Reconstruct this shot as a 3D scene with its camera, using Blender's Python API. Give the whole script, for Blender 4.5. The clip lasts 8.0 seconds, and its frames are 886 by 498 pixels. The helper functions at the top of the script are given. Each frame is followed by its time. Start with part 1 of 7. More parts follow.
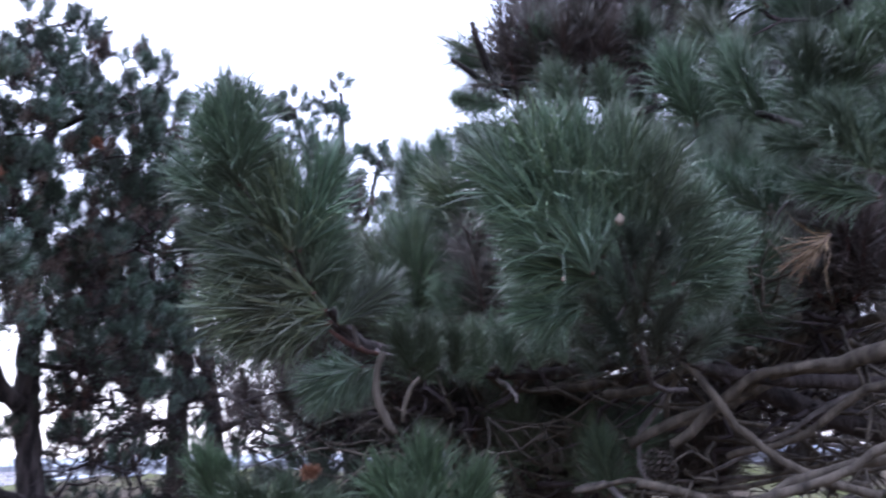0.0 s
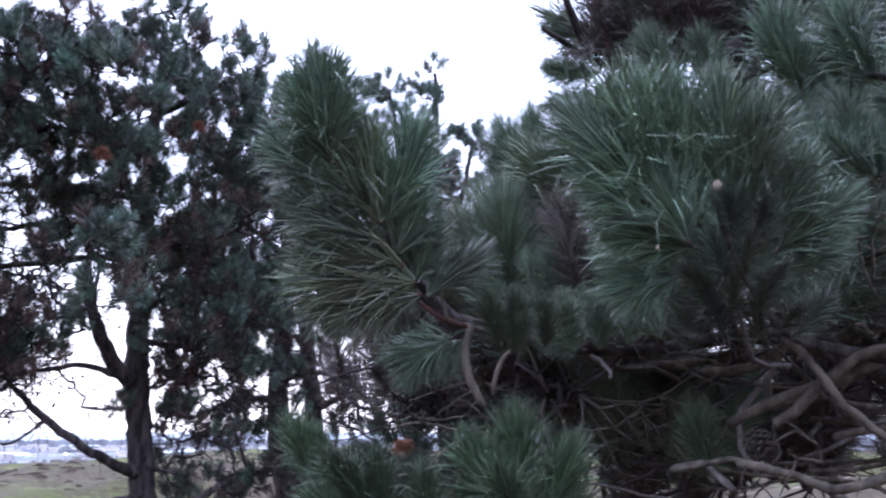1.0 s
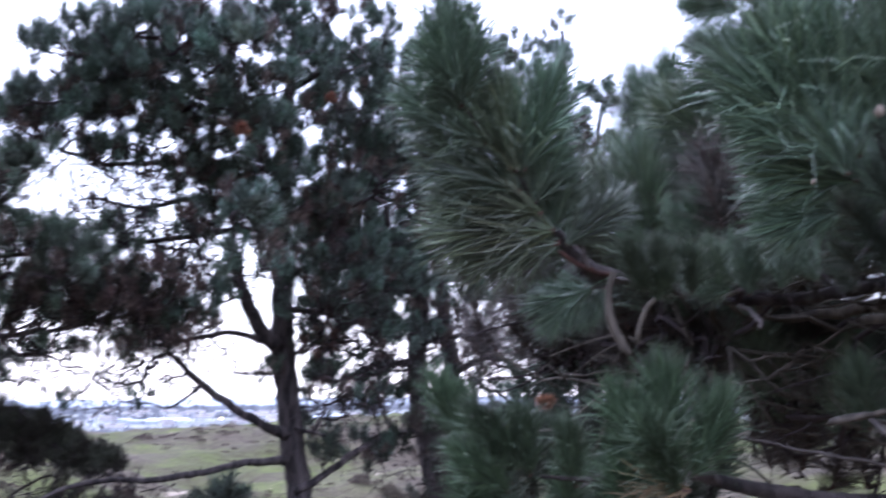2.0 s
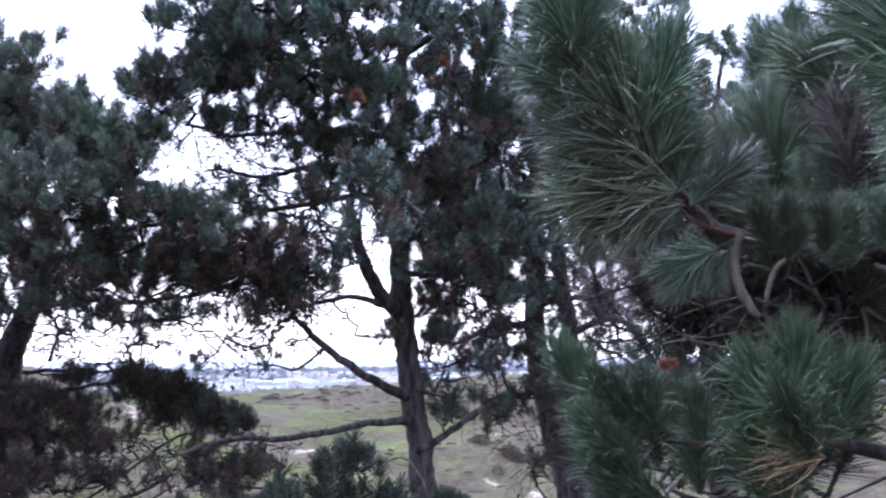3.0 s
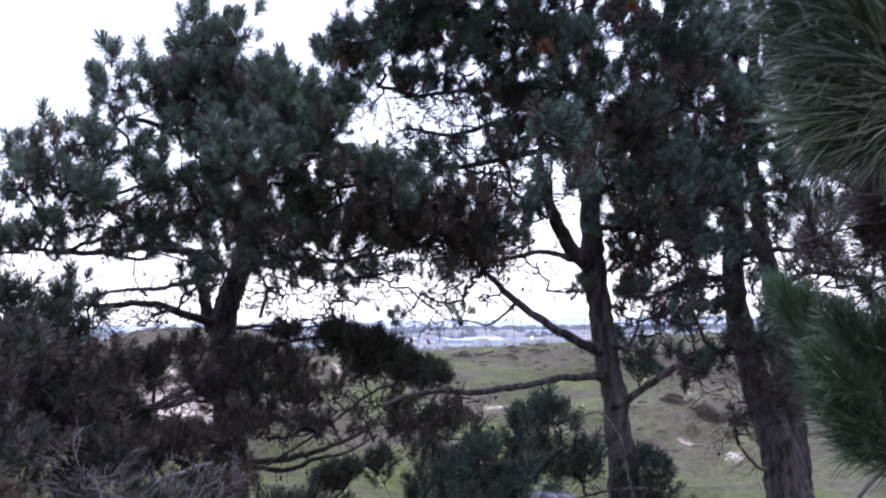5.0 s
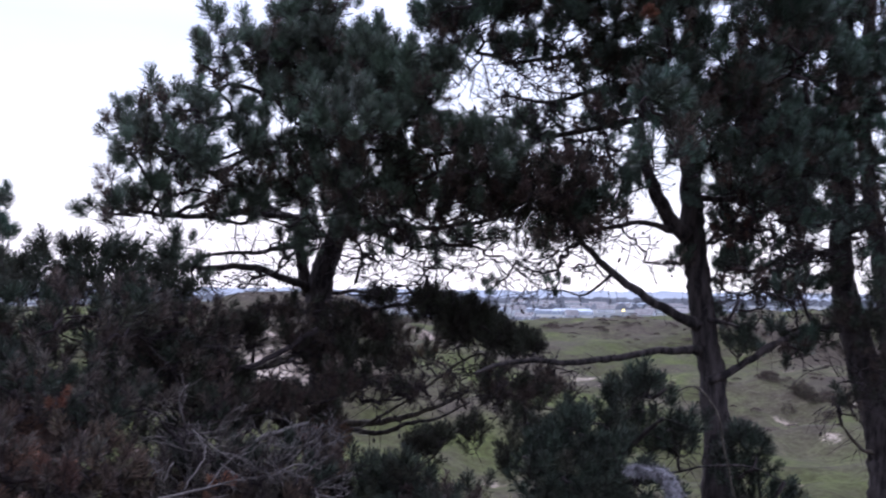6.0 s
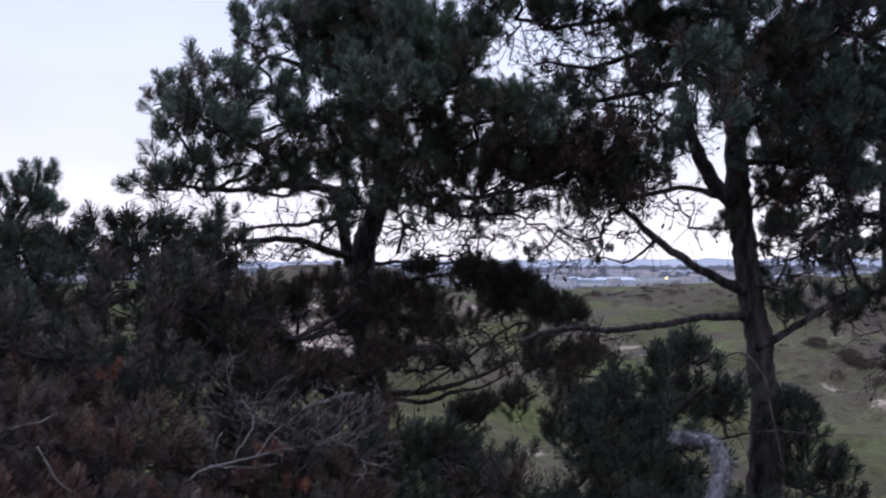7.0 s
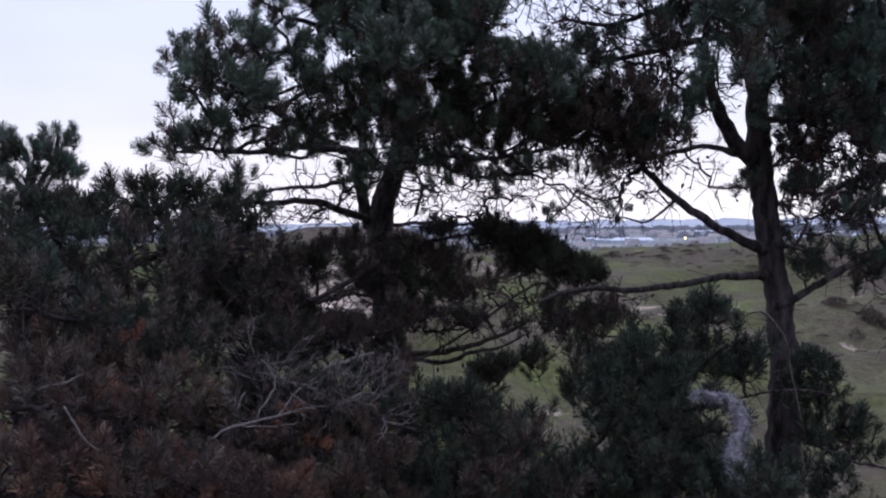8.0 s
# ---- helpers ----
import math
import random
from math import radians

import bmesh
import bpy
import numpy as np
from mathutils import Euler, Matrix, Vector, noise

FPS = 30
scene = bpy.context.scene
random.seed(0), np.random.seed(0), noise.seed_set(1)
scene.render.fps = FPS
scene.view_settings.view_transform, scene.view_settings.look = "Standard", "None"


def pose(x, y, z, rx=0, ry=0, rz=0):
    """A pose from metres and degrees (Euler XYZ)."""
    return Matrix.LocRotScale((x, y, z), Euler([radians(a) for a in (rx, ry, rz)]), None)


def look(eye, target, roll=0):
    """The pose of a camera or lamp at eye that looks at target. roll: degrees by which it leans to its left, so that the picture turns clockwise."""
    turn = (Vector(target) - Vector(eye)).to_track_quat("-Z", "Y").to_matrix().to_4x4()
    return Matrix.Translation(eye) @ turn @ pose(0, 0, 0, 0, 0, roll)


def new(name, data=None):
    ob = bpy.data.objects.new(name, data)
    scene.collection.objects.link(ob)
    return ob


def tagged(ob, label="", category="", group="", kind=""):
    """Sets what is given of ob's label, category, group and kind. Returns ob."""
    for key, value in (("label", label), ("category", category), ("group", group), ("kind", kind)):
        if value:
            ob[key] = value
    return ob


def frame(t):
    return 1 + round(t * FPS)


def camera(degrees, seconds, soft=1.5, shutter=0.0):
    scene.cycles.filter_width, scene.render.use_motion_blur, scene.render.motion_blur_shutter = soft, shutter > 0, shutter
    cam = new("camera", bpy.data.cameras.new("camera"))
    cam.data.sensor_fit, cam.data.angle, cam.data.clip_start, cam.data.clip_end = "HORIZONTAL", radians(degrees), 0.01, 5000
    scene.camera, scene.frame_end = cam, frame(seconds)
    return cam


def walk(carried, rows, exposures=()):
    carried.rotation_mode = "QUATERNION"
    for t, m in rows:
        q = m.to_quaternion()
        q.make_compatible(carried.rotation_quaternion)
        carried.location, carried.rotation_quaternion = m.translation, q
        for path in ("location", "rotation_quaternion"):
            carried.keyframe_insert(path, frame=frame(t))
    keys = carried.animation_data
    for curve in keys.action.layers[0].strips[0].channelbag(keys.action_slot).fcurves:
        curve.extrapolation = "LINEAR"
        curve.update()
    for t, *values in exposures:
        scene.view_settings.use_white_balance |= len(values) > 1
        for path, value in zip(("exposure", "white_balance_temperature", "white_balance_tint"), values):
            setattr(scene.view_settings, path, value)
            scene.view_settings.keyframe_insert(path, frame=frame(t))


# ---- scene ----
cam = camera(51.9, 8.0, soft=2.1, shutter=0.65)
walk(cam, [
    (0.0, pose(0.000, 0.000, 1.600, 102.62, 0, -24.24) @ pose(0, 0, 0, 0, 0, -1.06)),
    (0.5, pose(0.007, 0.004, 1.599, 101.85, 0, -20.51) @ pose(0, 0, 0, 0, 0, -0.48)),
    (1.0, pose(0.016, 0.017, 1.589, 101.51, 0, -18.10) @ pose(0, 0, 0, 0, 0, -0.00)),
    (1.5, pose(0.014, 0.020, 1.592, 100.90, 0, -14.98) @ pose(0, 0, 0, 0, 0, -0.19)),
    (2.0, pose(0.013, 0.037, 1.571, 99.33, 0, -9.64) @ pose(0, 0, 0, 0, 0, -0.48)),
    (2.2, pose(0.005, 0.035, 1.574, 98.70, 0, -7.49) @ pose(0, 0, 0, 0, 0, -0.38)),
    (3.3, pose(0.007, 0.039, 1.575, 96.87, 0, -0.87) @ pose(0, 0, 0, 0, 0, -0.92)),
    (3.5, pose(0.003, 0.049, 1.572, 96.99, 0, 0.10) @ pose(0, 0, 0, 0, 0, -1.17)),
    (4.0, pose(0.002, 0.043, 1.577, 96.72, 0, 2.47) @ pose(0, 0, 0, 0, 0, -2.73)),
    (4.2, pose(-0.003, 0.047, 1.572, 96.59, 0, 5.92) @ pose(0, 0, 0, 0, 0, -2.71)),
    (5.3, pose(-0.047, 0.070, 1.541, 93.85, 0, 10.38) @ pose(0, 0, 0, 0, 0, -0.26)),
    (5.5, pose(-0.052, 0.075, 1.539, 93.47, 0, 11.81) @ pose(0, 0, 0, 0, 0, 0.42)),
    (6.0, pose(-0.079, 0.075, 1.538, 92.66, 0, 15.07) @ pose(0, 0, 0, 0, 0, 0.56)),
    (6.5, pose(-0.083, 0.081, 1.536, 92.00, 0, 16.22) @ pose(0, 0, 0, 0, 0, 0.29)),
    (7.0, pose(-0.087, 0.084, 1.527, 90.82, 0, 17.64) @ pose(0, 0, 0, 0, 0, -0.32)),
    (7.5, pose(-0.094, 0.084, 1.518, 89.58, 0, 18.78) @ pose(0, 0, 0, 0, 0, -0.41)),
    (8.0, pose(-0.096, 0.081, 1.523, 88.40, 0, 18.75) @ pose(0, 0, 0, 0, 0, -0.65)),
], exposures=[(0.0, 1.17, 5600, 16), (2.0, 1.23, 5600, 16), (3.5, 1.32, 5620, 16), (4.2, 1.20, 5660, 16), (5.5, 0.43, 5760, 15), (6.0, 0.10, 5780, 15), (8.0, -0.26, 5860, 15)])

# ---- light: an overcast evening sky ----
world = bpy.data.worlds.new("overcast_evening")
scene.world = world
world.use_nodes = True
wn, wl = world.node_tree.nodes, world.node_tree.links
wn.clear()
sky = wn.new("ShaderNodeTexSky")
sky.sky_type, sky.sun_disc = "NISHITA", False
sky.sun_elevation, sky.sun_rotation = radians(50), radians(-20)
sky.air_density, sky.dust_density = 1.5, 4.0
clear = wn.new("ShaderNodeBackground")
clear.inputs["Strength"].default_value = 0.03
wl.new(sky.outputs[0], clear.inputs["Color"])
tc = wn.new("ShaderNodeTexCoord")
cloud = wn.new("ShaderNodeTexNoise")
cloud.inputs["Scale"].default_value, cloud.inputs["Detail"].default_value = 1.6, 5
stretch = wn.new("ShaderNodeMapping")
stretch.inputs["Scale"].default_value = (1, 1, 3.2)
wl.new(tc.outputs["Generated"], stretch.inputs["Vector"])
wl.new(stretch.outputs[0], cloud.inputs["Vector"])
tone = wn.new("ShaderNodeValToRGB")
tone.color_ramp.elements[0].position, tone.color_ramp.elements[0].color = 0.33, (0.675, 0.69, 0.855, 1)
tone.color_ramp.elements[1].position, tone.color_ramp.elements[1].color = 0.67, (0.86, 0.885, 0.99, 1)
wl.new(cloud.outputs[0], tone.inputs[0])
overcast = wn.new("ShaderNodeBackground")
overcast.inputs["Strength"].default_value = 1.02
split = wn.new("ShaderNodeSeparateXYZ")
wl.new(tc.outputs["Generated"], split.inputs[0])
height = wn.new("ShaderNodeValToRGB")
height.color_ramp.elements[0].position, height.color_ramp.elements[0].color = 0.0, (1.80, 1.64, 1.40, 1)
height.color_ramp.elements[1].position, height.color_ramp.elements[1].color = 0.27, (0.850, 0.872, 0.975, 1)
band = height.color_ramp.elements.new(0.11)
band.color = (1.09, 1.06, 1.045, 1)
zenith = height.color_ramp.elements.new(0.85)
zenith.color = (2.80, 2.82, 2.88, 1)
wl.new(split.outputs["Z"], height.inputs[0])
glow = wn.new("ShaderNodeMix")
glow.data_type, glow.blend_type = "RGBA", "MULTIPLY"
glow.inputs[0].default_value = 1.0
wl.new(tone.outputs[0], glow.inputs[6])
wl.new(height.outputs[0], glow.inputs[7])
dusk = wn.new("ShaderNodeMapRange")  # the sky is brighter towards the set sun, beyond the dunes
dusk.inputs["From Min"].default_value, dusk.inputs["From Max"].default_value = -1.0, 0.75
dusk.inputs["To Min"].default_value, dusk.inputs["To Max"].default_value = 0.88, 1.0
wl.new(split.outputs["Y"], dusk.inputs["Value"])
fall = wn.new("ShaderNodeMix")
fall.data_type, fall.blend_type = "RGBA", "MULTIPLY"
fall.inputs[0].default_value = 1.0
wl.new(glow.outputs[2], fall.inputs[6])
wl.new(dusk.outputs["Result"], fall.inputs[7])
wl.new(fall.outputs[2], overcast.inputs["Color"])
both = wn.new("ShaderNodeAddShader")
wl.new(clear.outputs[0], both.inputs[0])
wl.new(overcast.outputs[0], both.inputs[1])
out = wn.new("ShaderNodeOutputWorld")
wl.new(both.outputs[0], out.inputs[0])
sun = new("sun", bpy.data.lights.new("sun", "SUN"))
sun.data.energy, sun.data.angle, sun.data.color = 0.5, radians(40), (1.0, 0.96, 0.92)
sun.matrix_world = look((-9.6, 26.3, 33.4), (0, 0, 0))


# ---- materials ----
def shader(name, rough=0.8, spec=0.3):
    m = bpy.data.materials.new(name)
    m.use_nodes = True
    n, l = m.node_tree.nodes, m.node_tree.links
    b = n["Principled BSDF"]
    b.inputs["Roughness"].default_value = rough
    b.inputs["Specular IOR Level"].default_value = spec
    return m, n, l, b


def ramp(n, l, source, stops):
    r = n.new("ShaderNodeValToRGB")
    while len(r.color_ramp.elements) < len(stops):
        r.color_ramp.elements.new(0.5)
    for e, (at, col) in zip(r.color_ramp.elements, stops):
        e.position, e.color = at, (*col, 1)
    l.new(source, r.inputs[0])
    return r.outputs[0]


def noise_of(n, l, scale, detail=4, coords="Object", squeeze=(1, 1, 1), rough=0.6):
    t = n.new("ShaderNodeTexCoord")
    mp = n.new("ShaderNodeMapping")
    mp.inputs["Scale"].default_value = squeeze
    x = n.new("ShaderNodeTexNoise")
    x.inputs["Scale"].default_value, x.inputs["Detail"].default_value, x.inputs["Roughness"].default_value = scale, detail, rough
    l.new(t.outputs[coords], mp.inputs["Vector"])
    l.new(mp.outputs[0], x.inputs["Vector"])
    return x.outputs[0]


def mixed(n, l, fac, a, b, mode="MIX"):
    x = n.new("ShaderNodeMix")
    x.data_type, x.blend_type = "RGBA", mode
    for socket, v in ((x.inputs[0], fac), (x.inputs[6], a), (x.inputs[7], b)):
        if isinstance(v, (int, float)):
            socket.default_value = v
        elif isinstance(v, tuple):
            socket.default_value = (*v, 1)
        else:
            l.new(v, socket)
    return x.outputs[2]


def bump(n, l, b, height, strength, distance):
    x = n.new("ShaderNodeBump")
    x.inputs["Strength"].default_value, x.inputs["Distance"].default_value = strength, distance
    l.new(height, x.inputs["Height"])
    l.new(x.outputs[0], b.inputs["Normal"])


def needle_material(name, tones, rough=0.5, spec=0.4):
    """Needles: a tone for each tuft, and a lighter or darker one for each needle."""
    m, n, l, b = shader(name, rough, spec)
    info, geo = n.new("ShaderNodeObjectInfo"), n.new("ShaderNodeNewGeometry")
    per_tuft = ramp(n, l, info.outputs["Random"], [(k / (len(tones) - 1), t) for k, t in enumerate(tones)])
    per_needle = ramp(n, l, geo.outputs["Random Per Island"], [(0.0, (0.45, 0.45, 0.42)), (0.6, (0.95, 0.95, 0.95)), (0.9, (1.3, 1.3, 1.25)), (1.0, (1.8, 1.7, 1.55))])
    drift = n.new("ShaderNodeTexNoise")
    drift.inputs["Scale"].default_value, drift.inputs["Detail"].default_value = 4.5, 2
    l.new(geo.outputs["Position"], drift.inputs["Vector"])
    patch = ramp(n, l, drift.outputs[0], [(0.36, (0.84, 0.70, 0.76)), (0.64, (1.26, 1.3, 1.28))])
    col = mixed(n, l, 1.0, per_tuft, per_needle, "MULTIPLY")
    l.new(mixed(n, l, 1.0, col, patch, "MULTIPLY"), b.inputs["Base Color"])
    return m


def wood_material(name, dark, light, scale=14, relief=0.02, squeeze=(1, 1, 0.25), rough=0.9, edge=0.18):
    m, n, l, b = shader(name, rough, 0.2)
    fine = noise_of(n, l, scale, 6, squeeze=squeeze)
    broad = noise_of(n, l, 2.3, 3)
    col = ramp(n, l, fine, [(0.5 - edge, dark), (0.5 + edge, light)])
    l.new(mixed(n, l, 0.5, col, ramp(n, l, broad, [(0.35, (0.55, 0.52, 0.5)), (0.65, (1.15, 1.15, 1.15))]), "MULTIPLY"), b.inputs["Base Color"])
    bump(n, l, b, fine, 0.9, relief)
    return m


GREEN = needle_material("pine_needles", [(0.060, 0.085, 0.068), (0.077, 0.123, 0.096), (0.067, 0.117, 0.089), (0.086, 0.110, 0.081)])
# darker copy of the pine needles, with deep shade put into the colour
GREEN_SHADED = needle_material("shaded_pine_needles", [(0.029, 0.039, 0.029), (0.040, 0.054, 0.040), (0.037, 0.042, 0.030), (0.048, 0.049, 0.035)], 0.65, 0.2)
GREEN_NEAR = needle_material("pine_needles_near", [(0.063, 0.094, 0.064), (0.087, 0.130, 0.086), (0.077, 0.120, 0.080), (0.097, 0.127, 0.075)], 0.42, 0.48)
# young yellow-green; its darker tone also serves as shade on low boughs
GREEN_YOUNG_SHADE = needle_material("young_and_shaded_needles", [(0.043, 0.069, 0.038), (0.054, 0.083, 0.046)], 0.55, 0.35)
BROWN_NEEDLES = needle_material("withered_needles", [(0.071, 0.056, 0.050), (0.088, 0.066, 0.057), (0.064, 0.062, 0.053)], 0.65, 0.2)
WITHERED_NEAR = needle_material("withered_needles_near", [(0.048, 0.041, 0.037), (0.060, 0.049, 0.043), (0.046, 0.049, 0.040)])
ORANGE_NEEDLES = needle_material("dead_orange_needles", [(0.17, 0.082, 0.052), (0.205, 0.098, 0.060)], 0.8, 0.2)
RUST_NEEDLES = needle_material("rusty_needles", [(0.112, 0.066, 0.054), (0.085, 0.064, 0.056), (0.150, 0.078, 0.055), (0.075, 0.066, 0.052)], 0.8, 0.2)
STRAW_NEEDLES = needle_material("tan_dead_needles", [(0.15, 0.115, 0.070), (0.20, 0.150, 0.090)], 0.8, 0.2)
BARK = wood_material("pine_bark", (0.0135, 0.0108, 0.0115), (0.066, 0.054, 0.053), 16, 0.05, edge=0.10)
TWIG = wood_material("twig_bark", (0.019, 0.0145, 0.0165), (0.058, 0.045, 0.047), 30, 0.004)
SHOOT = wood_material("red_brown_shoot", (0.045, 0.024, 0.022), (0.11, 0.060, 0.050), 40, 0.003)
DEAD = wood_material("weathered_dead_wood", (0.028, 0.0235, 0.0195), (0.128, 0.108, 0.088), 45, 0.014)
PALE_TWIG = wood_material("pale_dead_twig", (0.058, 0.050, 0.048), (0.165, 0.144, 0.138), 40, 0.003)
LICHEN = wood_material("pale_lichen", (0.065, 0.062, 0.068), (0.34, 0.325, 0.35), 25, 0.02, (1, 1, 1))
BUD = wood_material("pale_bud", (0.20, 0.155, 0.125), (0.40, 0.32, 0.26), 60, 0.002)
CONE = wood_material("pine_cone", (0.03, 0.024, 0.023), (0.10, 0.08, 0.07), 50, 0.002)


def ground_material():
    m, n, l, b = shader("dune_ground", 0.95, 0.1)
    big = noise_of(n, l, 0.075, 5)
    mid = noise_of(n, l, 0.5, 6)
    fine = noise_of(n, l, 5.0, 6)
    grass = ramp(n, l, fine, [(0.3, (0.045, 0.051, 0.018)), (0.7, (0.083, 0.093, 0.034))])
    heath = ramp(n, l, fine, [(0.3, (0.035, 0.028, 0.023)), (0.7, (0.083, 0.066, 0.053))])
    cover = mixed(n, l, ramp(n, l, big, [(0.45, (0, 0, 0)), (0.58, (0.95, 0.95, 0.95))]), grass, heath)
    cover = mixed(n, l, ramp(n, l, mid, [(0.42, (0, 0, 0)), (0.72, (0.7, 0.7, 0.7))]), cover, heath)
    sand = ramp(n, l, fine, [(0.3, (0.29, 0.232, 0.203)), (0.7, (0.47, 0.386, 0.341))])
    cover = mixed(n, l, ramp(n, l, mid, [(0.24, (1, 1, 1)), (0.34, (0, 0, 0))]), cover, sand)
    for x, y, wide in HEATH_SPOTS + SAND_SPOTS:
        there = n.new("ShaderNodeTexCoord")
        gap = n.new("ShaderNodeVectorMath")
        gap.operation = "DISTANCE"
        gap.inputs[1].default_value = (x, y, ground_z(x, y))
        l.new(there.outputs["Object"], gap.inputs[0])
        edge = n.new("ShaderNodeMath")
        edge.operation = "MULTIPLY_ADD"
        l.new(noise_of(n, l, 2.4 / wide, 4), edge.inputs[0])
        edge.inputs[1].default_value = wide * 3.0
        l.new(gap.outputs["Value"], edge.inputs[2])
        soft = n.new("ShaderNodeMapRange")
        soft.inputs["From Min"].default_value, soft.inputs["From Max"].default_value = wide * 1.3, wide * 2.6
        l.new(edge.outputs[0], soft.inputs["Value"])
        cover = mixed(n, l, soft.outputs["Result"], heath if wide > 2 else sand, cover)
    litter = ramp(n, l, fine, [(0.34, (0.026, 0.021, 0.017)), (0.66, (0.100, 0.074, 0.052))])
    place = n.new("ShaderNodeTexCoord")
    reach = n.new("ShaderNodeVectorMath")
    reach.operation = "LENGTH"
    l.new(place.outputs["Object"], reach.inputs[0])
    frayed = n.new("ShaderNodeMath")
    frayed.operation = "MULTIPLY_ADD"
    l.new(mid, frayed.inputs[0])
    frayed.inputs[1].default_value = 14.0
    l.new(reach.outputs["Value"], frayed.inputs[2])
    fade = n.new("ShaderNodeMapRange")
    fade.inputs["From Min"].default_value, fade.inputs["From Max"].default_value = 17.0, 22.0
    l.new(frayed.outputs[0], fade.inputs["Value"])
    cover = mixed(n, l, fade.outputs["Result"], litter, cover)
    clump = ramp(n, l, noise_of(n, l, 1.7, 5), [(0.34, (0.72, 0.69, 0.68)), (0.62, (1.1, 1.1, 1.08))])
    sweep = ramp(n, l, noise_of(n, l, 0.16, 4), [(0.38, (0.82, 0.80, 0.78)), (0.6, (1.10, 1.12, 1.06))])
    cover = mixed(n, l, 1.0, cover, sweep, "MULTIPLY")
    l.new(mixed(n, l, 1.0, cover, clump, "MULTIPLY"), b.inputs["Base Color"])
    bump(n, l, b, mid, 0.6, 0.15)
    return m


def plain_noise_material(name, dark, light, scale, rough=0.9):
    m, n, l, b = shader(name, rough, 0.2)
    l.new(ramp(n, l, noise_of(n, l, scale, 5), [(0.35, dark), (0.65, light)]), b.inputs["Base Color"])
    return m


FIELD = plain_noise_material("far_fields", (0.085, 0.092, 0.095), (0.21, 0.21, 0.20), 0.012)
# far trees and hills: the haze of distance is mixed into these colours
BELT = plain_noise_material("hazy_far_wood", (0.082, 0.084, 0.096), (0.165, 0.168, 0.185), 0.03)
WOODS = plain_noise_material("hazy_far_trees", (0.12, 0.122, 0.135), (0.19, 0.19, 0.205), 0.3)
HILL = plain_noise_material("hazy_far_hill", (0.26, 0.28, 0.325), (0.33, 0.35, 0.39), 0.004)
GLASSHOUSE = plain_noise_material("glasshouse_roof", (0.24, 0.27, 0.32), (0.54, 0.58, 0.65), 0.05, 0.7)
PLASTER = plain_noise_material("far_plaster", (0.42, 0.43, 0.45), (0.70, 0.71, 0.73), 0.2)
ROOF = plain_noise_material("far_roof_tiles", (0.15, 0.14, 0.145), (0.27, 0.25, 0.25), 0.4)
STEEL = plain_noise_material("lamp_post_steel", (0.25, 0.26, 0.27), (0.35, 0.36, 0.37), 3, 0.5)
SHRUB = needle_material("bare_shrub_twigs", [(0.076, 0.060, 0.054), (0.094, 0.074, 0.065), (0.086, 0.076, 0.058)], 0.9, 0.1)
SEDGE = needle_material("dune_grass_blades", [(0.13, 0.135, 0.07), (0.18, 0.165, 0.11), (0.10, 0.11, 0.055)], 0.8, 0.2)
GLOW, _, _, gb = shader("lit_lamp", 0.5)
gb.inputs["Base Color"].default_value = (1.0, 0.8, 0.3, 1)
gb.inputs["Emission Color"].default_value, gb.inputs["Emission Strength"].default_value = (1.0, 0.75, 0.2, 1), 6.0


# ---- building blocks ----
def mesh_of(name, verts, faces, materials, smooth=True, index=None):
    me = bpy.data.meshes.new(name)
    me.from_pydata([tuple(v) for v in verts], [], faces)
    for m in materials:
        me.materials.append(m)
    if index is not None:
        me.polygons.foreach_set("material_index", np.array(index, dtype=np.int32))
    if smooth:
        me.polygons.foreach_set("use_smooth", np.ones(len(me.polygons), dtype=bool))
    me.update()
    return me


def part(name, me, parent, label=""):
    """Links a mesh given in world metres as one object under a thing or a part."""
    ob = new(name, me)
    ob.parent = parent
    at = parent.matrix_basis.translation if parent.parent is None else Vector((0, 0, 0))
    ob.matrix_basis = Matrix.Translation(-at)
    return tagged(ob, label) if label else ob


def base_of(name, at, label, category, group="", kind=""):
    e = new(name)
    e.empty_display_size = 0.2
    e.matrix_basis = Matrix.Translation(at)
    return tagged(e, label, category, group, kind)


def spline(points, step):
    """A smooth line through points (x, y, z, radius), with a sample about every step metres."""
    p = np.array(points, dtype=float)
    p = np.vstack([2 * p[0] - p[1], p, 2 * p[-1] - p[-2]])
    out = []
    for k in range(1, len(p) - 2):
        a, b, c, d = p[k - 1:k + 3]
        count = max(2, int(np.linalg.norm(c[:3] - b[:3]) / step) + 1)
        for u in np.arange(count) / count:
            out.append(0.5 * (2 * b + (c - a) * u + (2 * a - 5 * b + 4 * c - d) * u * u + (3 * b - a - 3 * c + d) * u ** 3))
    out.append(p[-2])
    out = np.array(out)
    out[:, 3] = np.maximum(out[:, 3], 0.001)
    return out


